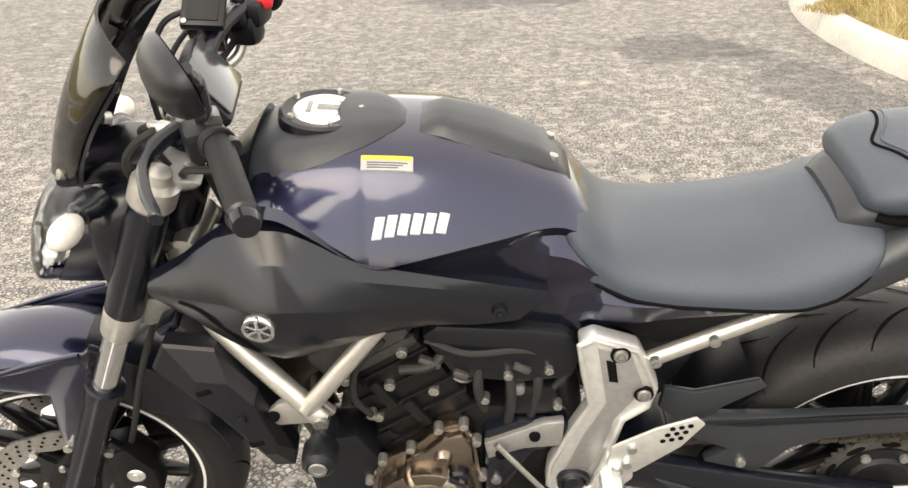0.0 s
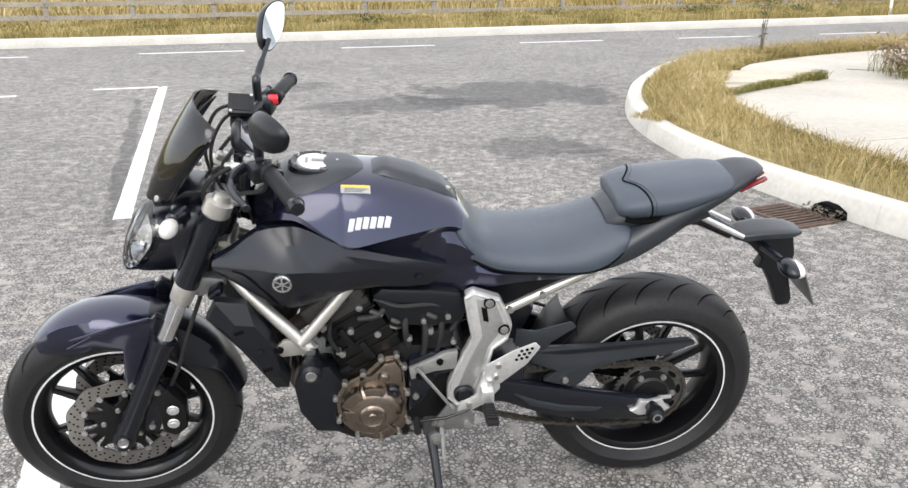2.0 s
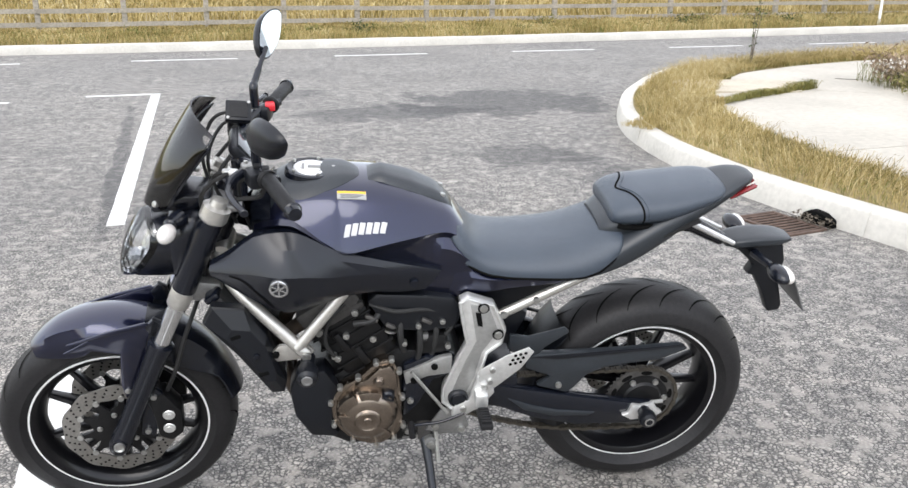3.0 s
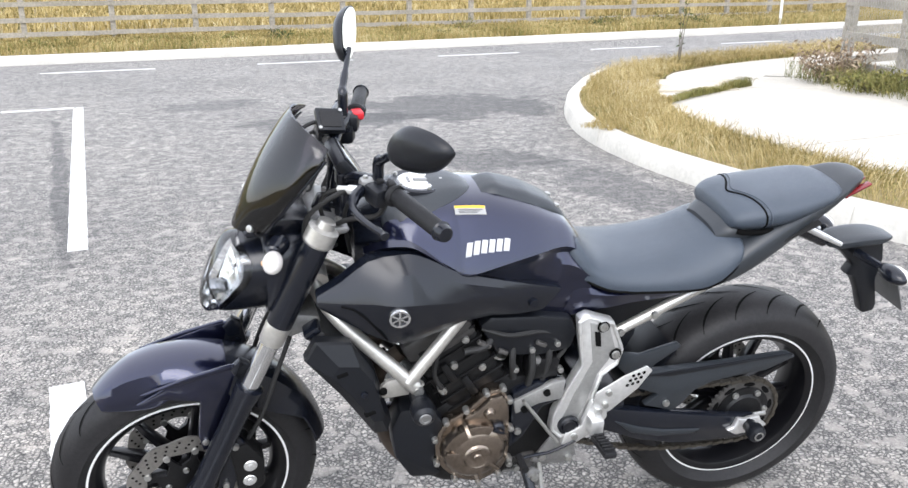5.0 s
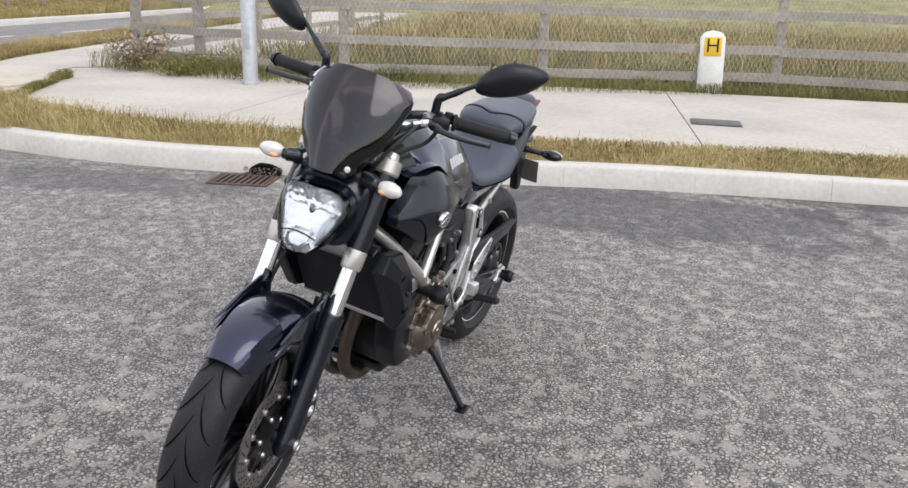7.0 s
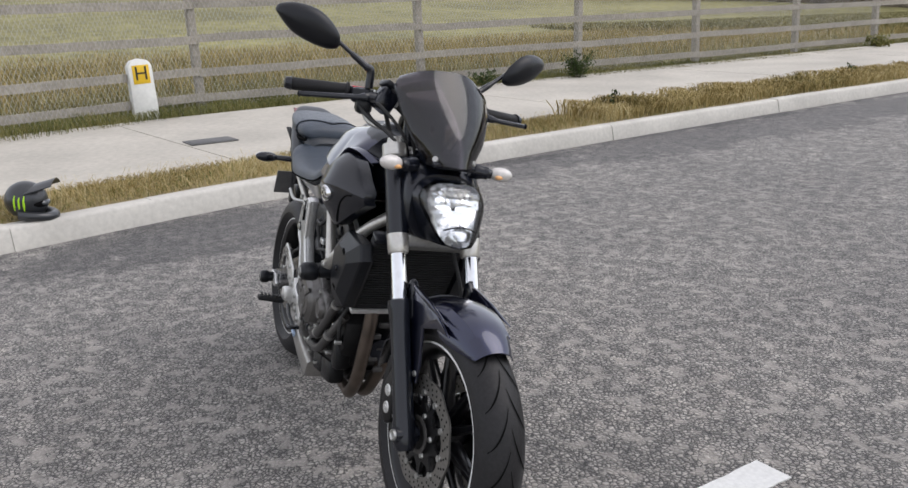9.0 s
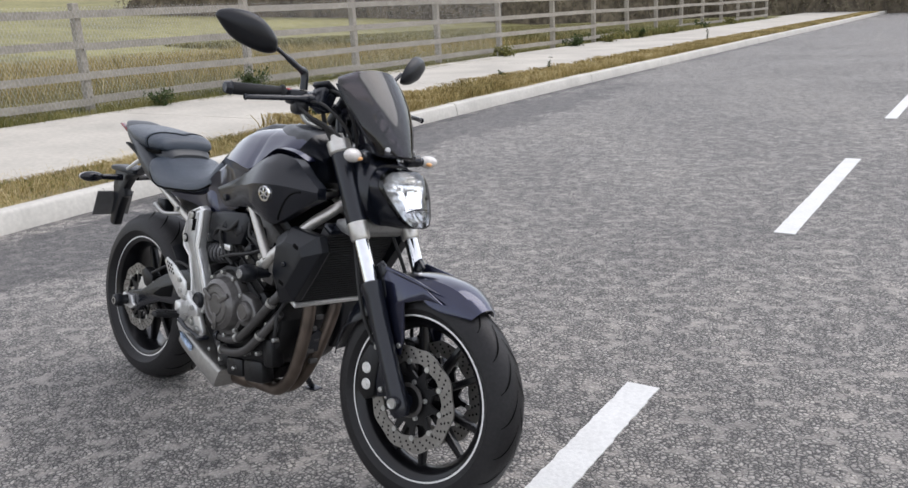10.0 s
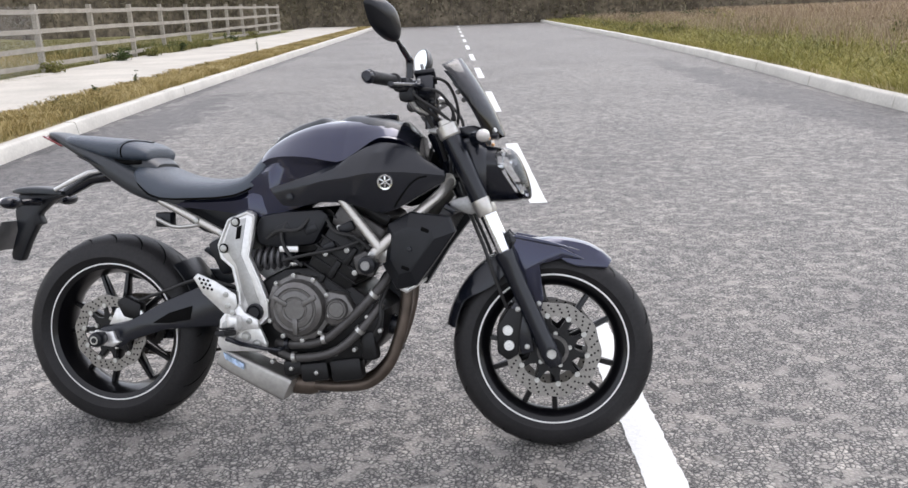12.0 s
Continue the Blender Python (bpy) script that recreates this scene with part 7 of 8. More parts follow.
for s in (-1, 1):
    for k in range(3):
        x = -0.035 + 0.03 * k
        y = 0.118 * math.sqrt(max(0, 1 - (x / 0.135) ** 2)) - 0.001
        zs = (0.085 + 0.012 * (k % 2), 0.12, 0.155, 0.185 - 0.01 * (k % 2))
        bar_pts = [(x + 0.004 * math.sin(3 * q), s * 0.118 * math.sqrt(max(0.02, 1 - (x / 0.135) ** 2 - ((z - 0.135) / 0.128) ** 2)), z) for q, z in enumerate(zs)]
        part("green_stripe", bm_tube(bar_pts, [0.003, 0.0075, 0.006, 0.003], 8), NEON, HEL, "neon green stripe")


# ---- fences ----
FENCE_PLAN = [(-6.8, 8.9), (-5.6, 8.42), (-3.65, 8.3), (-1.35, 8.95), (1.42, 9.74), (4.75, 9.72), (7.75, 9.66), (10.55, 9.6), (13.45, 9.6), (16.2, 9.6), (19.2, 9.6)] + [(22.0 + 2.75 * k, 9.6) for k in range(9)]
FENCE = new("timber_fence")
tagged(FENCE, "weathered grey post-and-rail fence with wire netting", "fence")
post_bm = bm_box((0, 0, 0.72), (0.1, 0.12, 1.84), 0.012)
post_me = bpy.data.meshes.new("fence_post")
post_bm.to_mesh(post_me)
post_bm.free()
post_me.materials.append(WOOD)
rnd = random.Random(21)
for u, v in FENCE_PLAN + [(-7.0, 10.9), (-7.1, 13.2), (-7.3, 16.0), (-7.4, 19.0), (-7.6, 22.0)]:
    ob = new("fence_post", post_me)
    ob.parent = FENCE
    ob.matrix_basis = Matrix.Translation(at(u, v + 0.07, 0.0)) @ Euler((rnd.uniform(-0.02, 0.02), rnd.uniform(-0.02, 0.02), math.atan2(-0.9761, 0.2175) + rnd.uniform(-0.05, 0.05))).to_matrix().to_4x4()


def rail(a, b, z, parent, height=0.1, thick=0.038, dz=0.0):
    d = b - a
    m = Matrix.Translation((a + b) / 2 + Vector((0, 0, z))) @ Matrix.Rotation(math.atan2(d.y, d.x), 4, "Z")
    n = 8
    rr = random.Random(round(a.x * 100 + z * 1000))
    rings = []
    for i in range(n + 1):
        x = (i / n - 0.5) * (d.length + 0.03)
        w = rr.uniform(-0.004, 0.004)
        t = dz * (i / n - 0.5)
        rings.append([(x, -thick / 2, -height / 2 + w + t), (x, thick / 2, -height / 2 + w + t), (x, thick / 2, height / 2 + w + t), (x, -thick / 2, height / 2 + w + t)])
    return part("fence_rail", moved(bm_loft(rings), m), WOOD, parent)


line = FENCE_PLAN + []
for (u0, v0), (u1, v1) in zip(line, line[1:]):
    for z in (0.33, 0.66, 1.07, 1.49):
        rail(at(u0, v0), at(u1, v1), z + rnd.uniform(-0.012, 0.012), FENCE, dz=rnd.uniform(-0.02, 0.02))
back = [(-6.8, 8.9), (-7.0, 10.9), (-7.1, 13.2), (-7.3, 16.0), (-7.4, 19.0), (-7.6, 22.0)]
for (u0, v0), (u1, v1) in zip(back, back[1:]):
    for z in (0.36, 0.72, 1.1, 1.5):
        rail(at(u0, v0), at(u1, v1), z, FENCE)
# diamond netting on the nearest bays
verts, faces = [], []
for (u0, v0), (u1, v1) in zip(FENCE_PLAN[:9], FENCE_PLAN[1:10]):
    a, b = at(u0, v0 - 0.03), at(u1, v1 - 0.03)
    d = b - a
    n = int(d.length / 0.055)
    t = d.normalized()
    for k in range(n):
        base_p = a + d * (k / n)
        for j in range(25):
            z0, z1 = 0.15 + 0.0575 * j, 0.15 + 0.0575 * (j + 1)
            p0 = base_p + t * (0.0275 if (j % 2) else 0.0)
            p1 = base_p + t * (0.0 if (j % 2) else 0.0275)
            q0, q1 = base_p + t * (0.0275 if (j % 2) else 0.055), base_p + t * (0.055 if (j % 2) else 0.0275)
            for e0, e1 in ((p0, p1), (q0, q1)):
                i = len(verts)
                w = t * 0.0016
                verts += [(*(e0 - w).xy, z0), (*(e0 + w).xy, z0), (*(e1 + w).xy, z1), (*(e1 - w).xy, z1)]
                faces.append((i, i + 1, i + 2, i + 3))
tagged(raw("wire_netting", verts, faces, WIRE, FENCE, "galvanised diamond wire netting"), kind="stuff")

FENCE2 = new("far_fence")
tagged(FENCE2, "pale weathered rail fence across the side road", "fence")
far_posts = [(-17.5 - 0.03 * (1.63 * k - 2), -18.33 + 1.63 * k) for k in range(32)]
for u, v in far_posts:
    ob = new("fence_post", post_me)
    ob.parent = FENCE2
    ob.matrix_basis = Matrix.Translation(at(u - 0.07, v, -0.45)) @ Matrix.Rotation(0.22 + rnd.uniform(-0.05, 0.05), 4, "Z")
for (u0, v0), (u1, v1) in zip(far_posts[::2], far_posts[2::2]):
    for z in (0.26, 0.53, 0.82, 1.1):
        rail(at(u0, v0), at(u1, v1), z + rnd.uniform(-0.01, 0.01), FENCE2, 0.09)
SIGN = new("road_sign_post")
SIGN.matrix_world = Matrix.Translation(at(-15.9, 16.9, 0.1))
tagged(SIGN, "thin white post on the far verge", "sign post")
part("sign_shaft", bm_tube([(0, 0, 0), (0, 0, 2.6)], 0.035, 12), WHITE_POST, SIGN)


# ---- plants ----
def blades(name, pts, height, width, bend, material, label, category, seed, root_spread=0.0):
    """Many bent blades standing on the points: two steps and a tip each."""
    g = np.random.default_rng(seed)
    n = len(pts)
    pts = np.asarray(pts, float)
    tuft = 0.5 + 0.5 * np.sin(pts[:, 0] * 5.1 + 2.3 * np.sin(pts[:, 1] * 3.7)) * np.sin(pts[:, 1] * 4.3 + 1.9 * np.sin(pts[:, 0] * 2.9))
    h = height[0] + (height[1] - height[0]) * g.random(n) ** 1.6 * (0.45 + 0.75 * tuft)
    w = (width[0] + (width[1] - width[0]) * g.random(n))[:, None]
    drift = 2.2 * np.sin(pts[:, 0] * 1.9 + 1.3 * np.sin(pts[:, 1] * 2.3)) + 1.7 * np.sin(pts[:, 1] * 3.1)
    a, f = drift + g.normal(0, 1.1, n), g.random(n) * 2 * np.pi
    side = np.stack([np.cos(f), np.sin(f), 0 * f], -1) * w / 2
    lean = np.stack([np.cos(a), np.sin(a), 0 * a], -1) * (bend * h * (0.25 + 1.5 * g.random(n) ** 1.5))[:, None]
    up = np.stack([0 * h, 0 * h, h], -1)
    sag = (0.95 - 0.35 * g.random(n))[:, None]
    low, mid, tip = pts + up * 0.45 + lean * 0.18, pts + up * 0.86 + lean * 0.6, pts + up * sag + lean * 1.15
    v = np.stack([pts - side, pts + side, low + side * 0.9, low - side * 0.9, mid + side * 0.65, mid - side * 0.65, tip], 1).reshape(-1, 3)
    i = np.arange(n)[:, None] * 7
    quads, tris = np.concatenate([i + np.array([0, 1, 2, 3]), i + np.array([3, 2, 4, 5])]).tolist(), (i + np.array([5, 4, 6])).tolist()
    ob = raw(name, v.tolist(), quads + tris, material)
    return tagged(ob, label, category, kind="stuff")


def along(line, normals, s0, s1, o0, o1, n, seed, z, clump=0.0):
    """Random places in a band beside a plan line; s0 and s1 are its u limits by index share."""
    g = np.random.default_rng(seed)
    L = np.array([tuple(p) for p in line])
    N = np.array([tuple(q) for q in normals])
    seg = np.r_[0, np.cumsum(np.linalg.norm(np.diff(L, axis=0), axis=1))]
    t = s0 + (s1 - s0) * g.random(n)
    if clump:
        t = np.round(t / clump) * clump + g.normal(0, clump * 0.22, n)
    o = o0 + (o1 - o0) * g.random(n)
    x = [np.interp(t, seg, L[:, k]) + o * np.interp(t, seg, N[:, k]) for k in (0, 1)]
    X = ROAD_O.x + x[0] * ROAD_D.x + x[1] * ROAD_N.x
    Y = ROAD_O.y + x[0] * ROAD_D.y + x[1] * ROAD_N.y
    return np.stack([X, Y, np.full(n, z)], -1)


def shrub(name, place, size, count, material, seed, label, twigs=14, leaf=0.03):
    """A ragged weed or bush: bent twigs with many small leaves."""
    rnd = random.Random(seed)
    root = new(name)
    root.matrix_world = Matrix.Translation(place)
    tagged(root, label, "bush")
    bm = bmesh.new()
    tips = []
    for k in range(twigs):
        a, r = rnd.uniform(0, 6.28), size[0] * math.sqrt(rnd.random())
        top = Vector((r * math.cos(a), r * math.sin(a) * size[1] / size[0], size[2] * rnd.uniform(0.5, 1.0)))
        path = spline([(top.x * 0.15, top.y * 0.15, -0.05), (top.x * 0.5 + rnd.uniform(-0.05, 0.05) * size[0], top.y * 0.5, top.z * 0.55), top], 3)
        bm_tube(path, [0.008 * size[2] ** 0.5 * (1 - 0.8 * i / len(path)) for i in range(len(path))], 5, bm)
        tips += path[2:]
    tagged(part("twig", bm, TWIG, root), kind="stuff")
    verts, faces = [], []
    for k in range(count):
        c = rnd.choice(tips) + Vector([rnd.gauss(0, 0.13 * size[0] + 0.01), rnd.gauss(0, 0.13 * size[0] + 0.01), rnd.gauss(0, 0.09 * size[2])])
        c.z = max(c.z, 0.0)
        e = Euler((rnd.uniform(-1.2, 1.2), rnd.uniform(-1.2, 1.2), rnd.uniform(0, 6.28))).to_matrix()
        s = leaf * rnd.uniform(0.5, 1.3)
        i = len(verts)
        verts += [tuple(c + e @ Vector(q)) for q in ((-s, 0, 0), (-0.2 * s, -0.38 * s, 0.1 * s), (s, 0, 0), (-0.2 * s, 0.38 * s, 0.1 * s))]
        faces += [(i, i + 1, i + 2), (i, i + 2, i + 3)]
    tagged(raw("leaf", verts, faces, material, root), kind="stuff")
    return root


# the kerb line starts at u = 75, so the arc length is about 75 - u on the straight
blades("verge_grass", along(KERB_LINE, KERB_IN, 71, 108, 0.17, 0.98, 70000, 1, 0.145), (0.05, 0.27), (0.002, 0.005), 1.05, DRY_GRASS, "dry golden verge grass", "grass", 1)
blades("verge_grass", along(KERB_LINE, KERB_IN, 78, 108, 0.25, 0.9, 9000, 2, 0.145, 0.35), (0.16, 0.32), (0.002, 0.0045), 0.7, DRY_GRASS, "dry golden verge grass", "grass", 2)
blades("verge_grass", along(KERB_LINE, KERB_IN, 25, 71, 0.17, 0.98, 40000, 3, 0.145), (0.06, 0.19), (0.006, 0.015), 0.9, DRY_GRASS, "dry golden verge grass", "grass", 3)
blades("verge_grass", along(KERB_LINE, KERB_IN, 65, 108, 0.17, 0.95, 8000, 21, 0.145, 0.23), (0.12, 0.28), (0.0015, 0.003), 1.0, PALE_GRASS, "bleached seed stalks in the verge", "grass", 21)
blades("verge_moss", along(KERB_LINE, KERB_IN, 40, 92, 0.16, 1.0, 24000, 4, 0.143), (0.02, 0.07), (0.005, 0.011), 1.0, GREEN_GRASS, "short green and brown turf", "grass", 4)
FLINE = [Vector(q) for q in FENCE_PLAN[::-1]]
FIN = inward(FLINE, 1)
total = sum((a - b).length for a, b in zip(FLINE, FLINE[1:]))
blades("fence_weeds", along(FLINE, FIN, total - 30, total, -0.75, 0.6, 30000, 5, 0.12), (0.06, 0.3), (0.004, 0.012), 0.6, FRESH_GRASS, "green weeds along the fence foot", "grass", 5)
blades("fence_weeds", along(FLINE, FIN, 0, total - 30, -0.7, 0.8, 12000, 6, 0.12), (0.1, 0.4), (0.015, 0.04), 0.6, FRESH_GRASS, "green weeds along the fence foot", "grass", 6)
blades("meadow_grass", along(FLINE, FIN, total - 34, total, 0.4, 14, 60000, 7, 0.08), (0.12, 0.4), (0.01, 0.028), 0.9, MEADOW, "rough yellow-green meadow grass", "grass", 7)
blades("meadow_grass", along(FLINE, FIN, total - 36, total, 1.5, 16, 20000, 8, 0.08, 1.3), (0.3, 0.75), (0.006, 0.015), 0.5, DRY_GRASS, "rough yellow-green meadow grass", "grass", 8)
blades("meadow_grass", along(FLINE, FIN, -5, total - 30, 0.6, 26, 50000, 9, 0.08), (0.15, 0.45), (0.03, 0.08), 0.8, MEADOW, "rough yellow-green meadow grass", "grass", 9)
blades("roadside_grass", along(RIGHT_LINE, RIGHT_IN, 20, 78, 0.17, 3.4, 70000, 10, 0.1), (0.06, 0.32), (0.006, 0.018), 1.6, LUSH, "matted yellow-green roadside grass", "grass", 10)
blades("roadside_grass", along(RIGHT_LINE, RIGHT_IN, 15, 78, 0.3, 9, 30000, 17, 0.1, 0.8), (0.15, 0.45), (0.006, 0.018), 1.2, ROUGH_GREEN, "tall rough green roadside grass", "grass", 17)
blades("dead_weeds", along(RIGHT_LINE, RIGHT_IN, 10, 78, 1.8, 14, 24000, 11, 0.1, 0.7), (0.3, 0.85), (0.005, 0.014), 0.5, BROWN_WEED, "dead brown weed stalks in the rough field", "weeds", 11)
blades("dead_weeds", along(RIGHT_LINE, RIGHT_IN, 0, 80, 10, 40, 30000, 18, 0.1, 1.1), (0.4, 1.0), (0.02, 0.05), 0.6, BROWN_WEED, "dead brown weed stalks in the rough field", "weeds", 18)
rnd = random.Random(55)
for k in range(30):
    u, v = 7 + 44 * rnd.random() ** 1.2, -5.4 - 9 * rnd.random()
    big = rnd.uniform(0.7, 1.5)
    shrub("roadside_weed", at(u, v, 0.1), (0.5 * big, 0.42 * big, rnd.uniform(0.3, 0.62)), int(240 * big), (BROWN_WEED, ROUGH_GREEN, LUSH, WEED)[rnd.choice((0, 0, 1, 1, 2, 3))], 120 + k, "rough brown and green weeds among the roadside grass", 16, 0.045)
# grass in the joint beside the crossing slab
seam = [Vector(q) for q in ((-4.95, 4.1), (-5.3, 4.6), (-5.8, 5.35), (-6.15, 6.05), (-6.4, 6.7), (-6.6, 7.25))]
blades("joint_grass", along(seam, inward(seam, 1), 0.5, 3.6, -0.06, 0.06, 3500, 15, 0.165), (0.03, 0.11), (0.003, 0.007), 0.9, ROUGH_GREEN, "grass growing in a paving joint", "grass", 15)
blades("joint_grass", along(seam, inward(seam, 1), 0.0, 1.6, -0.14, 0.14, 2500, 16, 0.16), (0.04, 0.12), (0.003, 0.006), 0.9, DRY_GRASS, "grass growing in a paving joint", "grass", 16)
blades("far_verge_grass", along(FAR_LINE, FAR_IN, 44, 98, 0.18, 4.5, 60000, 12, 0.1), (0.1, 0.42), (0.008, 0.02), 0.5, DRY_GRASS, "pale dry grass on the far verge", "grass", 12)
blades("far_verge_grass", along(FAR_LINE, FAR_IN, 44, 98, 0.18, 3.0, 14000, 13, 0.1), (0.1, 0.35), (0.008, 0.02), 0.6, GREEN_GRASS, "greener tufts on the far verge", "grass", 13)
blades("far_field_grass", along(FAR_LINE, FAR_IN, 40, 104, 4, 30, 40000, 14, 0.1), (0.2, 0.7), (0.03, 0.07), 0.5, DRY_GRASS, "dry grass in the far field", "grass", 14)


shrub("fence_bush", at(7.1, 8.95, 0.16), (0.28, 0.24, 0.42), 900, WEED, 31, "small dark green bush at the fence foot", 16, 0.03)
shrub("fence_bush", at(-6.3, 8.25, 0.15), (0.5, 0.4, 0.5), 900, BROWN_WEED, 32, "reddish brown weeds at the fence corner", 30, 0.035)
shrub("fence_bush", at(-5.5, 8.0, 0.15), (0.6, 0.35, 0.28), 900, ROUGH_GREEN, 35, "rough green weeds at the fence corner", 24, 0.03)
shrub("fence_bush", at(-1.7, 8.55, 0.15), (0.4, 0.22, 0.28), 700, WEED, 33, "green weeds at the fence foot", 16, 0.03)
shrub("fence_bush", at(5.4, 9.1, 0.15), (0.25, 0.2, 0.25), 400, WEED, 34, "green weeds at the fence foot", 12, 0.03)
for k, (u, v, hgt) in enumerate(((15.5, 9.1, 0.4), (19.5, 9.15, 0.5), (21.5, 9.0, 0.35), (24, 9.1, 0.45), (27, 9.0, 0.4), (31, 9.1, 0.5), (35, 9.1, 0.5))):
    shrub("fence_bush", at(u, v, 0.15), (0.34, 0.22, 0.7 * hgt), 320, WEED if k % 2 else ROUGH_GREEN, 40 + k, "green weeds at the fence foot", 14, 0.05)
for k, (u, v, hgt) in enumerate(((11.0, 5.75, 0.32), (20.5, 5.8, 0.5), (9.2, 5.7, 0.2), (4.6, 5.5, 0.24))):
    shrub("verge_weed", at(u, v, 0.15), (0.05, 0.05, hgt), 60, WEED, 60 + k, "thin dark weed stalk on the verge", 3, 0.025)
rnd = random.Random(77)
v = -9.0
for k in range(14):
    v += rnd.choice((0.9, 1.4, 2.2, 3.4))
    big = rnd.uniform(0.6, 1.25)
    shrub("far_weed", at(-15.5 - rnd.uniform(0, 1.6), v, 0.05), (0.32 * big, 0.28 * big, 0.36 * big), int(170 * big), ROUGH_GREEN if k % 3 else WEED, 80 + k, "green weed clump on the far verge", 12, 0.035)
shrub("verge_weed", at(-8.9, 8.1, 0.15), (0.12, 0.12, 1.1), 60, WEED, 97, "thin sapling on the grass corner", 3, 0.03)


def hedge(name, u0, v0, u1, v1, height, depth, count, seed, label):
    rnd = random.Random(seed)
    root = new(name)
    tagged(root, label, "hedge")
    bm = bmesh.new()
    verts, faces = [], []
    length = math.hypot(u1 - u0, v1 - v0)
    for k in range(int(length * 5)):
        t = rnd.random()
        top = height * rnd.uniform(0.55, 1.1)
        p = at(u0 + (u1 - u0) * t + rnd.uniform(-depth, depth), v0 + (v1 - v0) * t + rnd.uniform(-0.6, 0.6), 0)
        path = spline([p, p + Vector((rnd.uniform(-0.4, 0.4), rnd.uniform(-0.4, 0.4), top * 0.5)), p + Vector((rnd.uniform(-0.9, 0.9), rnd.uniform(-0.9, 0.9), top))], 2)
        bm_tube(path, [0.035, 0.028, 0.02, 0.012, 0.006][: len(path)], 4, bm, cap=False)
    tagged(part("branch", bm, TWIG, root), kind="stuff")
    rows = []
    for i in range(int(length / 0.5) + 1):
        t = i * 0.5 / length
        row = []
        for j in range(9):
            a = math.pi * j / 8
            q = 0.8 + 0.3 * noise.noise(Vector((i * 0.31, j * 0.9, seed)))
            row.append(at(u0 + (u1 - u0) * t - math.cos(a) * depth * 0.7 * q, v0 + (v1 - v0) * t, height * 0.75 * math.sin(a) * q - 0.05))
        rows.append(row)
    part("hedge_mass", bm_shell(rows, (0, 0, -0.05)), BRUSH, root, "dense inner twigs")
    for k in range(count):
        t = rnd.random()
        wob = 0.75 + 0.25 * noise.noise(Vector((t * length * 0.35, seed, 0))) + 0.2 * noise.noise(Vector((t * length * 1.3, seed + 5, 0)))
        z = height * wob * (1 - rnd.random() ** 1.7)
        c = at(u0 + (u1 - u0) * t + rnd.uniform(-depth, depth), v0 + (v1 - v0) * t + rnd.gauss(0, 0.3), z)
        e = Euler((rnd.uniform(-1.5, 1.5), rnd.uniform(-1.5, 1.5), rnd.uniform(0, 6.28))).to_matrix()
        s = rnd.uniform(0.05, 0.16)
        i = len(verts)
        verts += [tuple(c + e @ Vector(q)) for q in ((-s, 0, 0), (0, -0.45 * s, 0), (s, 0, 0), (0, 0.45 * s, 0))]
        faces.append((i, i + 1, i + 2, i + 3))
    tagged(raw("leaf", verts, faces, HEDGE, root), kind="stuff")


hedge("hedge", 52, -14, 54, 22, 5.0, 1.5, 44000, 5, "dark bare bramble hedge across the road end")
hedge("hedge", 56, 8, 44, 60, 6.0, 1.5, 30000, 6, "dark hedge along the far field edge")
hedge("hedge", 54, -14, 60, -70, 2.2, 1.5, 14000, 7, "dark hedge along the far field edge")


# ---- kerb stones and footpath bays ----
def resample(line, normals, step):
    seg = [0.0]
    for a, b in zip(line, line[1:]):
        seg.append(seg[-1] + (b - a).length)
    n = int(seg[-1] / step)
    out = []
    for k in range(n + 1):
        s = k * step
        out.append(tuple(float(np.interp(s, seg, [q[j] for q in arr])) for arr in (line, normals) for j in (0, 1)))
    return out


STONE = [(0.0, -0.05), (0.0, 0.02), (0.022, 0.128), (0.03, 0.142), (0.045, 0.15), (0.15, 0.152), (0.155, 0.147), (0.155, -0.05)]


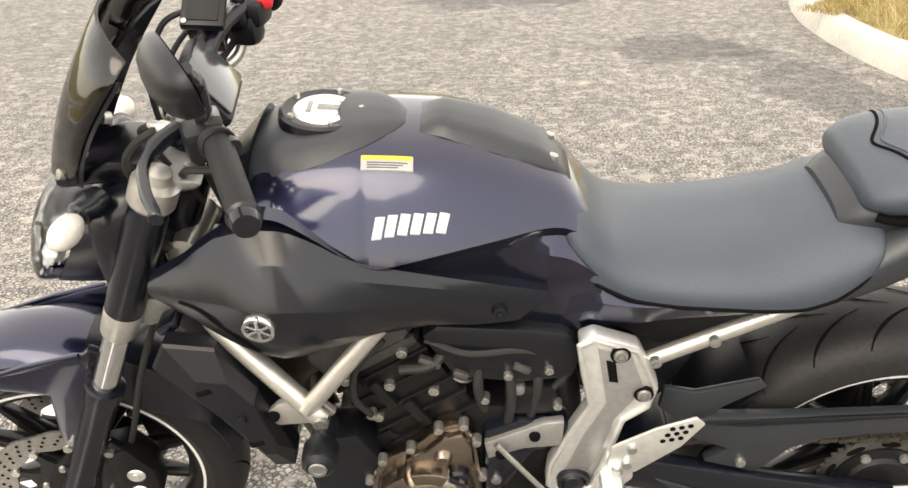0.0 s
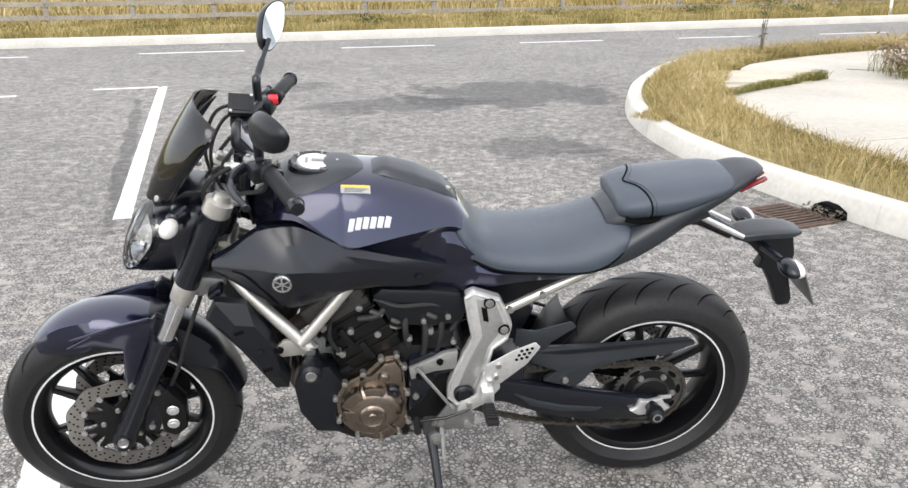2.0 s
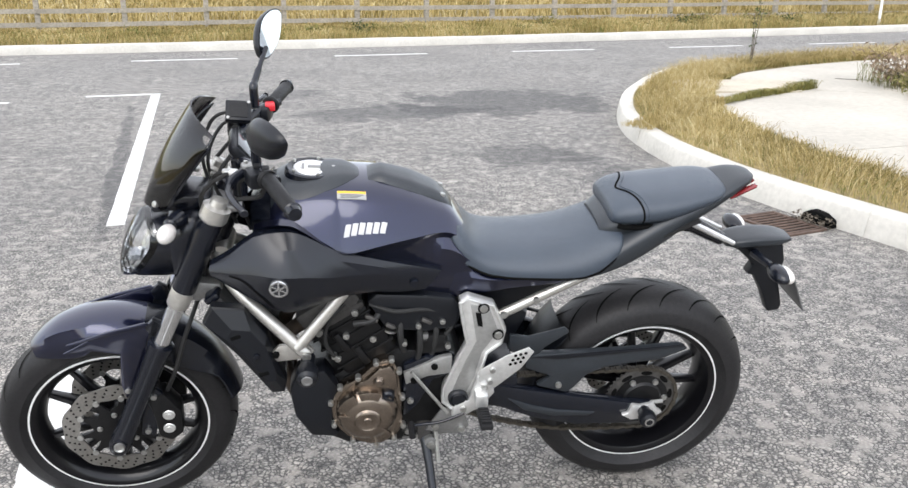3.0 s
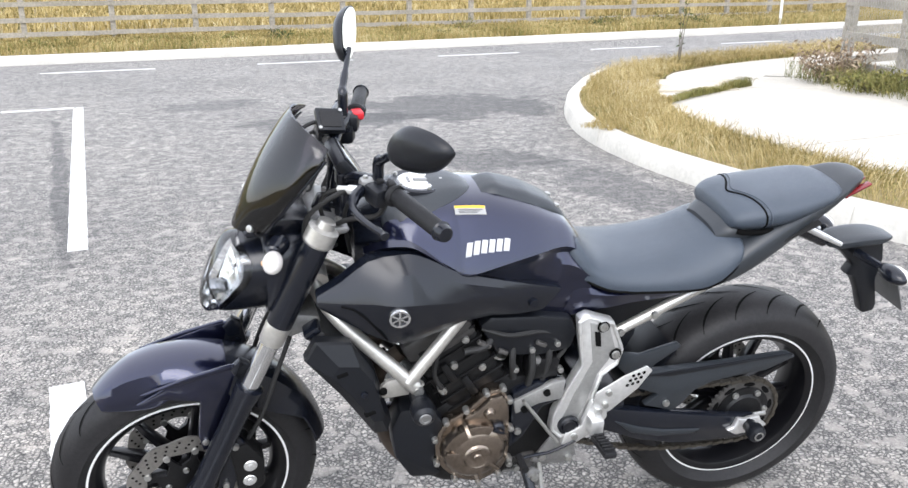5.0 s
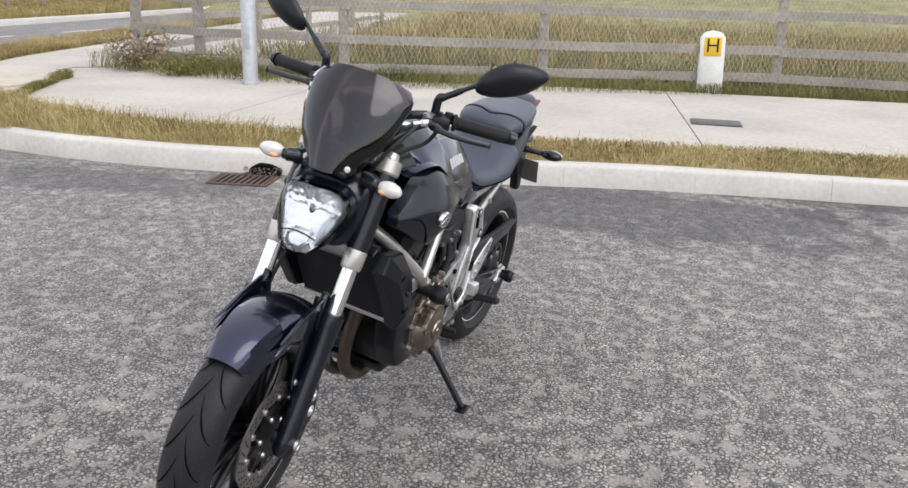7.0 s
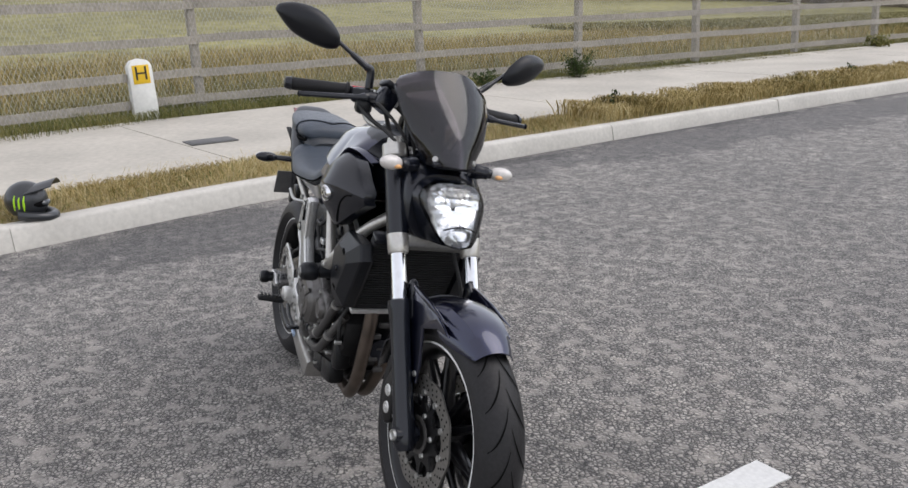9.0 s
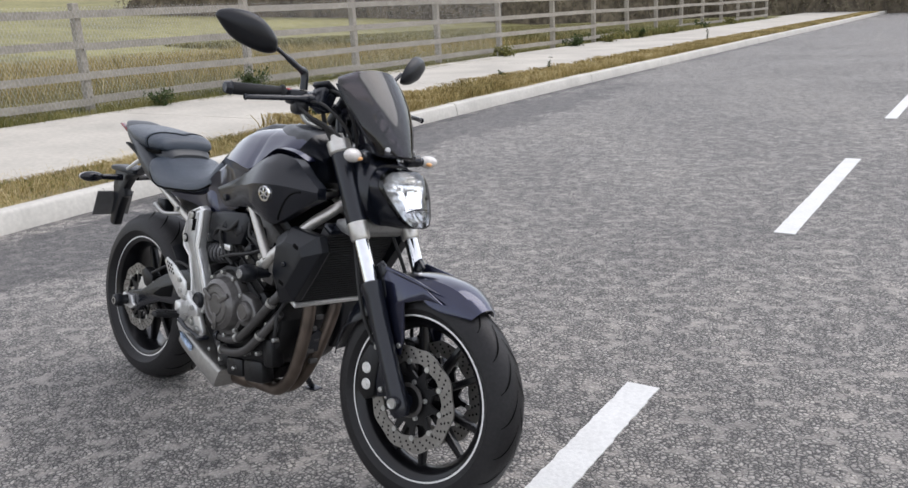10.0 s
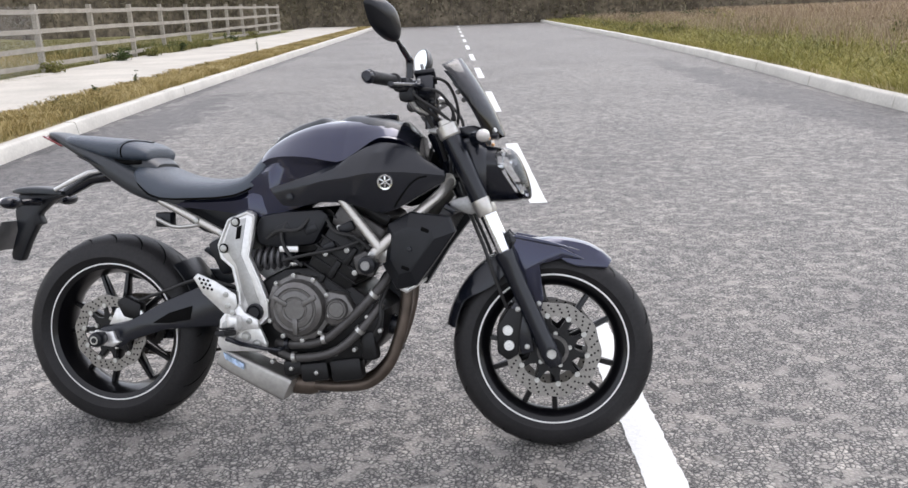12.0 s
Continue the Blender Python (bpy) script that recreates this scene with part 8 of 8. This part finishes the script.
def kerb(name, line, normals, near, label):
    """Kerb stones end to end; the near ones are pieces, the rest one part."""
    root = new(name)
    tagged(root, label, "kerb", kind="structure")
    cuts = resample(line, normals, 0.3)
    rnd = random.Random(7)
    rest = bmesh.new()
    for i in range(0, len(cuts) - 3, 3):
        piece = cuts[i : i + 4]
        lift, push = rnd.uniform(-0.004, 0.004), rnd.uniform(-0.004, 0.004)
        rings = []
        for k, (u, v, nu, nv) in enumerate(piece):
            if k in (0, 3):
                o = piece[1] if k == 0 else piece[2]
                f = 0.0025
                u, v = u + (o[0] - u) * f, v + (o[1] - v) * f
            rings.append([at(u + nu * (o_ + push), v + nv * (o_ + push), z + (lift if z > 0 else 0)) for o_, z in STONE])
        if near(piece[0][0], piece[0][1]):
            finish("kerb_stone", bm_loft(rings), KERB, root, sharp=50)
        else:
            bm_loft(rings, bm=rest)
    if rest.verts:
        tagged(finish("kerb_run", rest, KERB, root, sharp=50), kind="stuff")


kerb("footpath_kerb", KERB_LINE, KERB_IN, lambda u, v: u < 25 and v < 16, "pale concrete kerb stones beside the footpath")
kerb("roadside_kerb", RIGHT_LINE, RIGHT_IN, lambda u, v: 0 < u < 25, "pale concrete kerb stones beside the rough field")
kerb("far_kerb", FAR_LINE, FAR_IN, lambda u, v: -9 < v < 22, "pale concrete kerb stones across the side road")


def bays(step, o0, o1):
    root = new("footpath")
    tagged(root, "pale concrete footpath in long cast bays", "footpath", kind="structure")
    cuts = resample(KERB_LINE, KERB_IN, step / 8)
    start = 2
    for i in range(start, len(cuts) - 8, 8):
        rows = []
        for k in range(9):
            u, v, nu, nv = cuts[i + k]
            if k in (0, 8):
                o = cuts[i + (1 if k == 0 else 7)]
                f = 0.012
                u, v = u + (o[0] - u) * f, v + (o[1] - v) * f
            wob = 0.05 * math.sin(u * 2.1 + v) + 0.03 * math.sin(u * 5.3)
            row = []
            for j in range(4):
                w = o0 + wob + (o1 - o0 - wob) * j / 3
                row.append(at(u + nu * w, v + nv * w, pavement_level(w)))
            rows.append(row)
        finish("paving_bay", bm_shell(rows, (0, 0, -0.08)), SLAB, root, sharp=20)


bays(4.32, 0.98, 4.35)
tact = [(-7.6, 6.1), (-6.75, 5.5), (-6.35, 6.9), (-7.2, 7.5)]
sheet("tactile_paving", tact, 0.176, BUFF, "buff tactile paving at the crossing", "paving", 0.03)
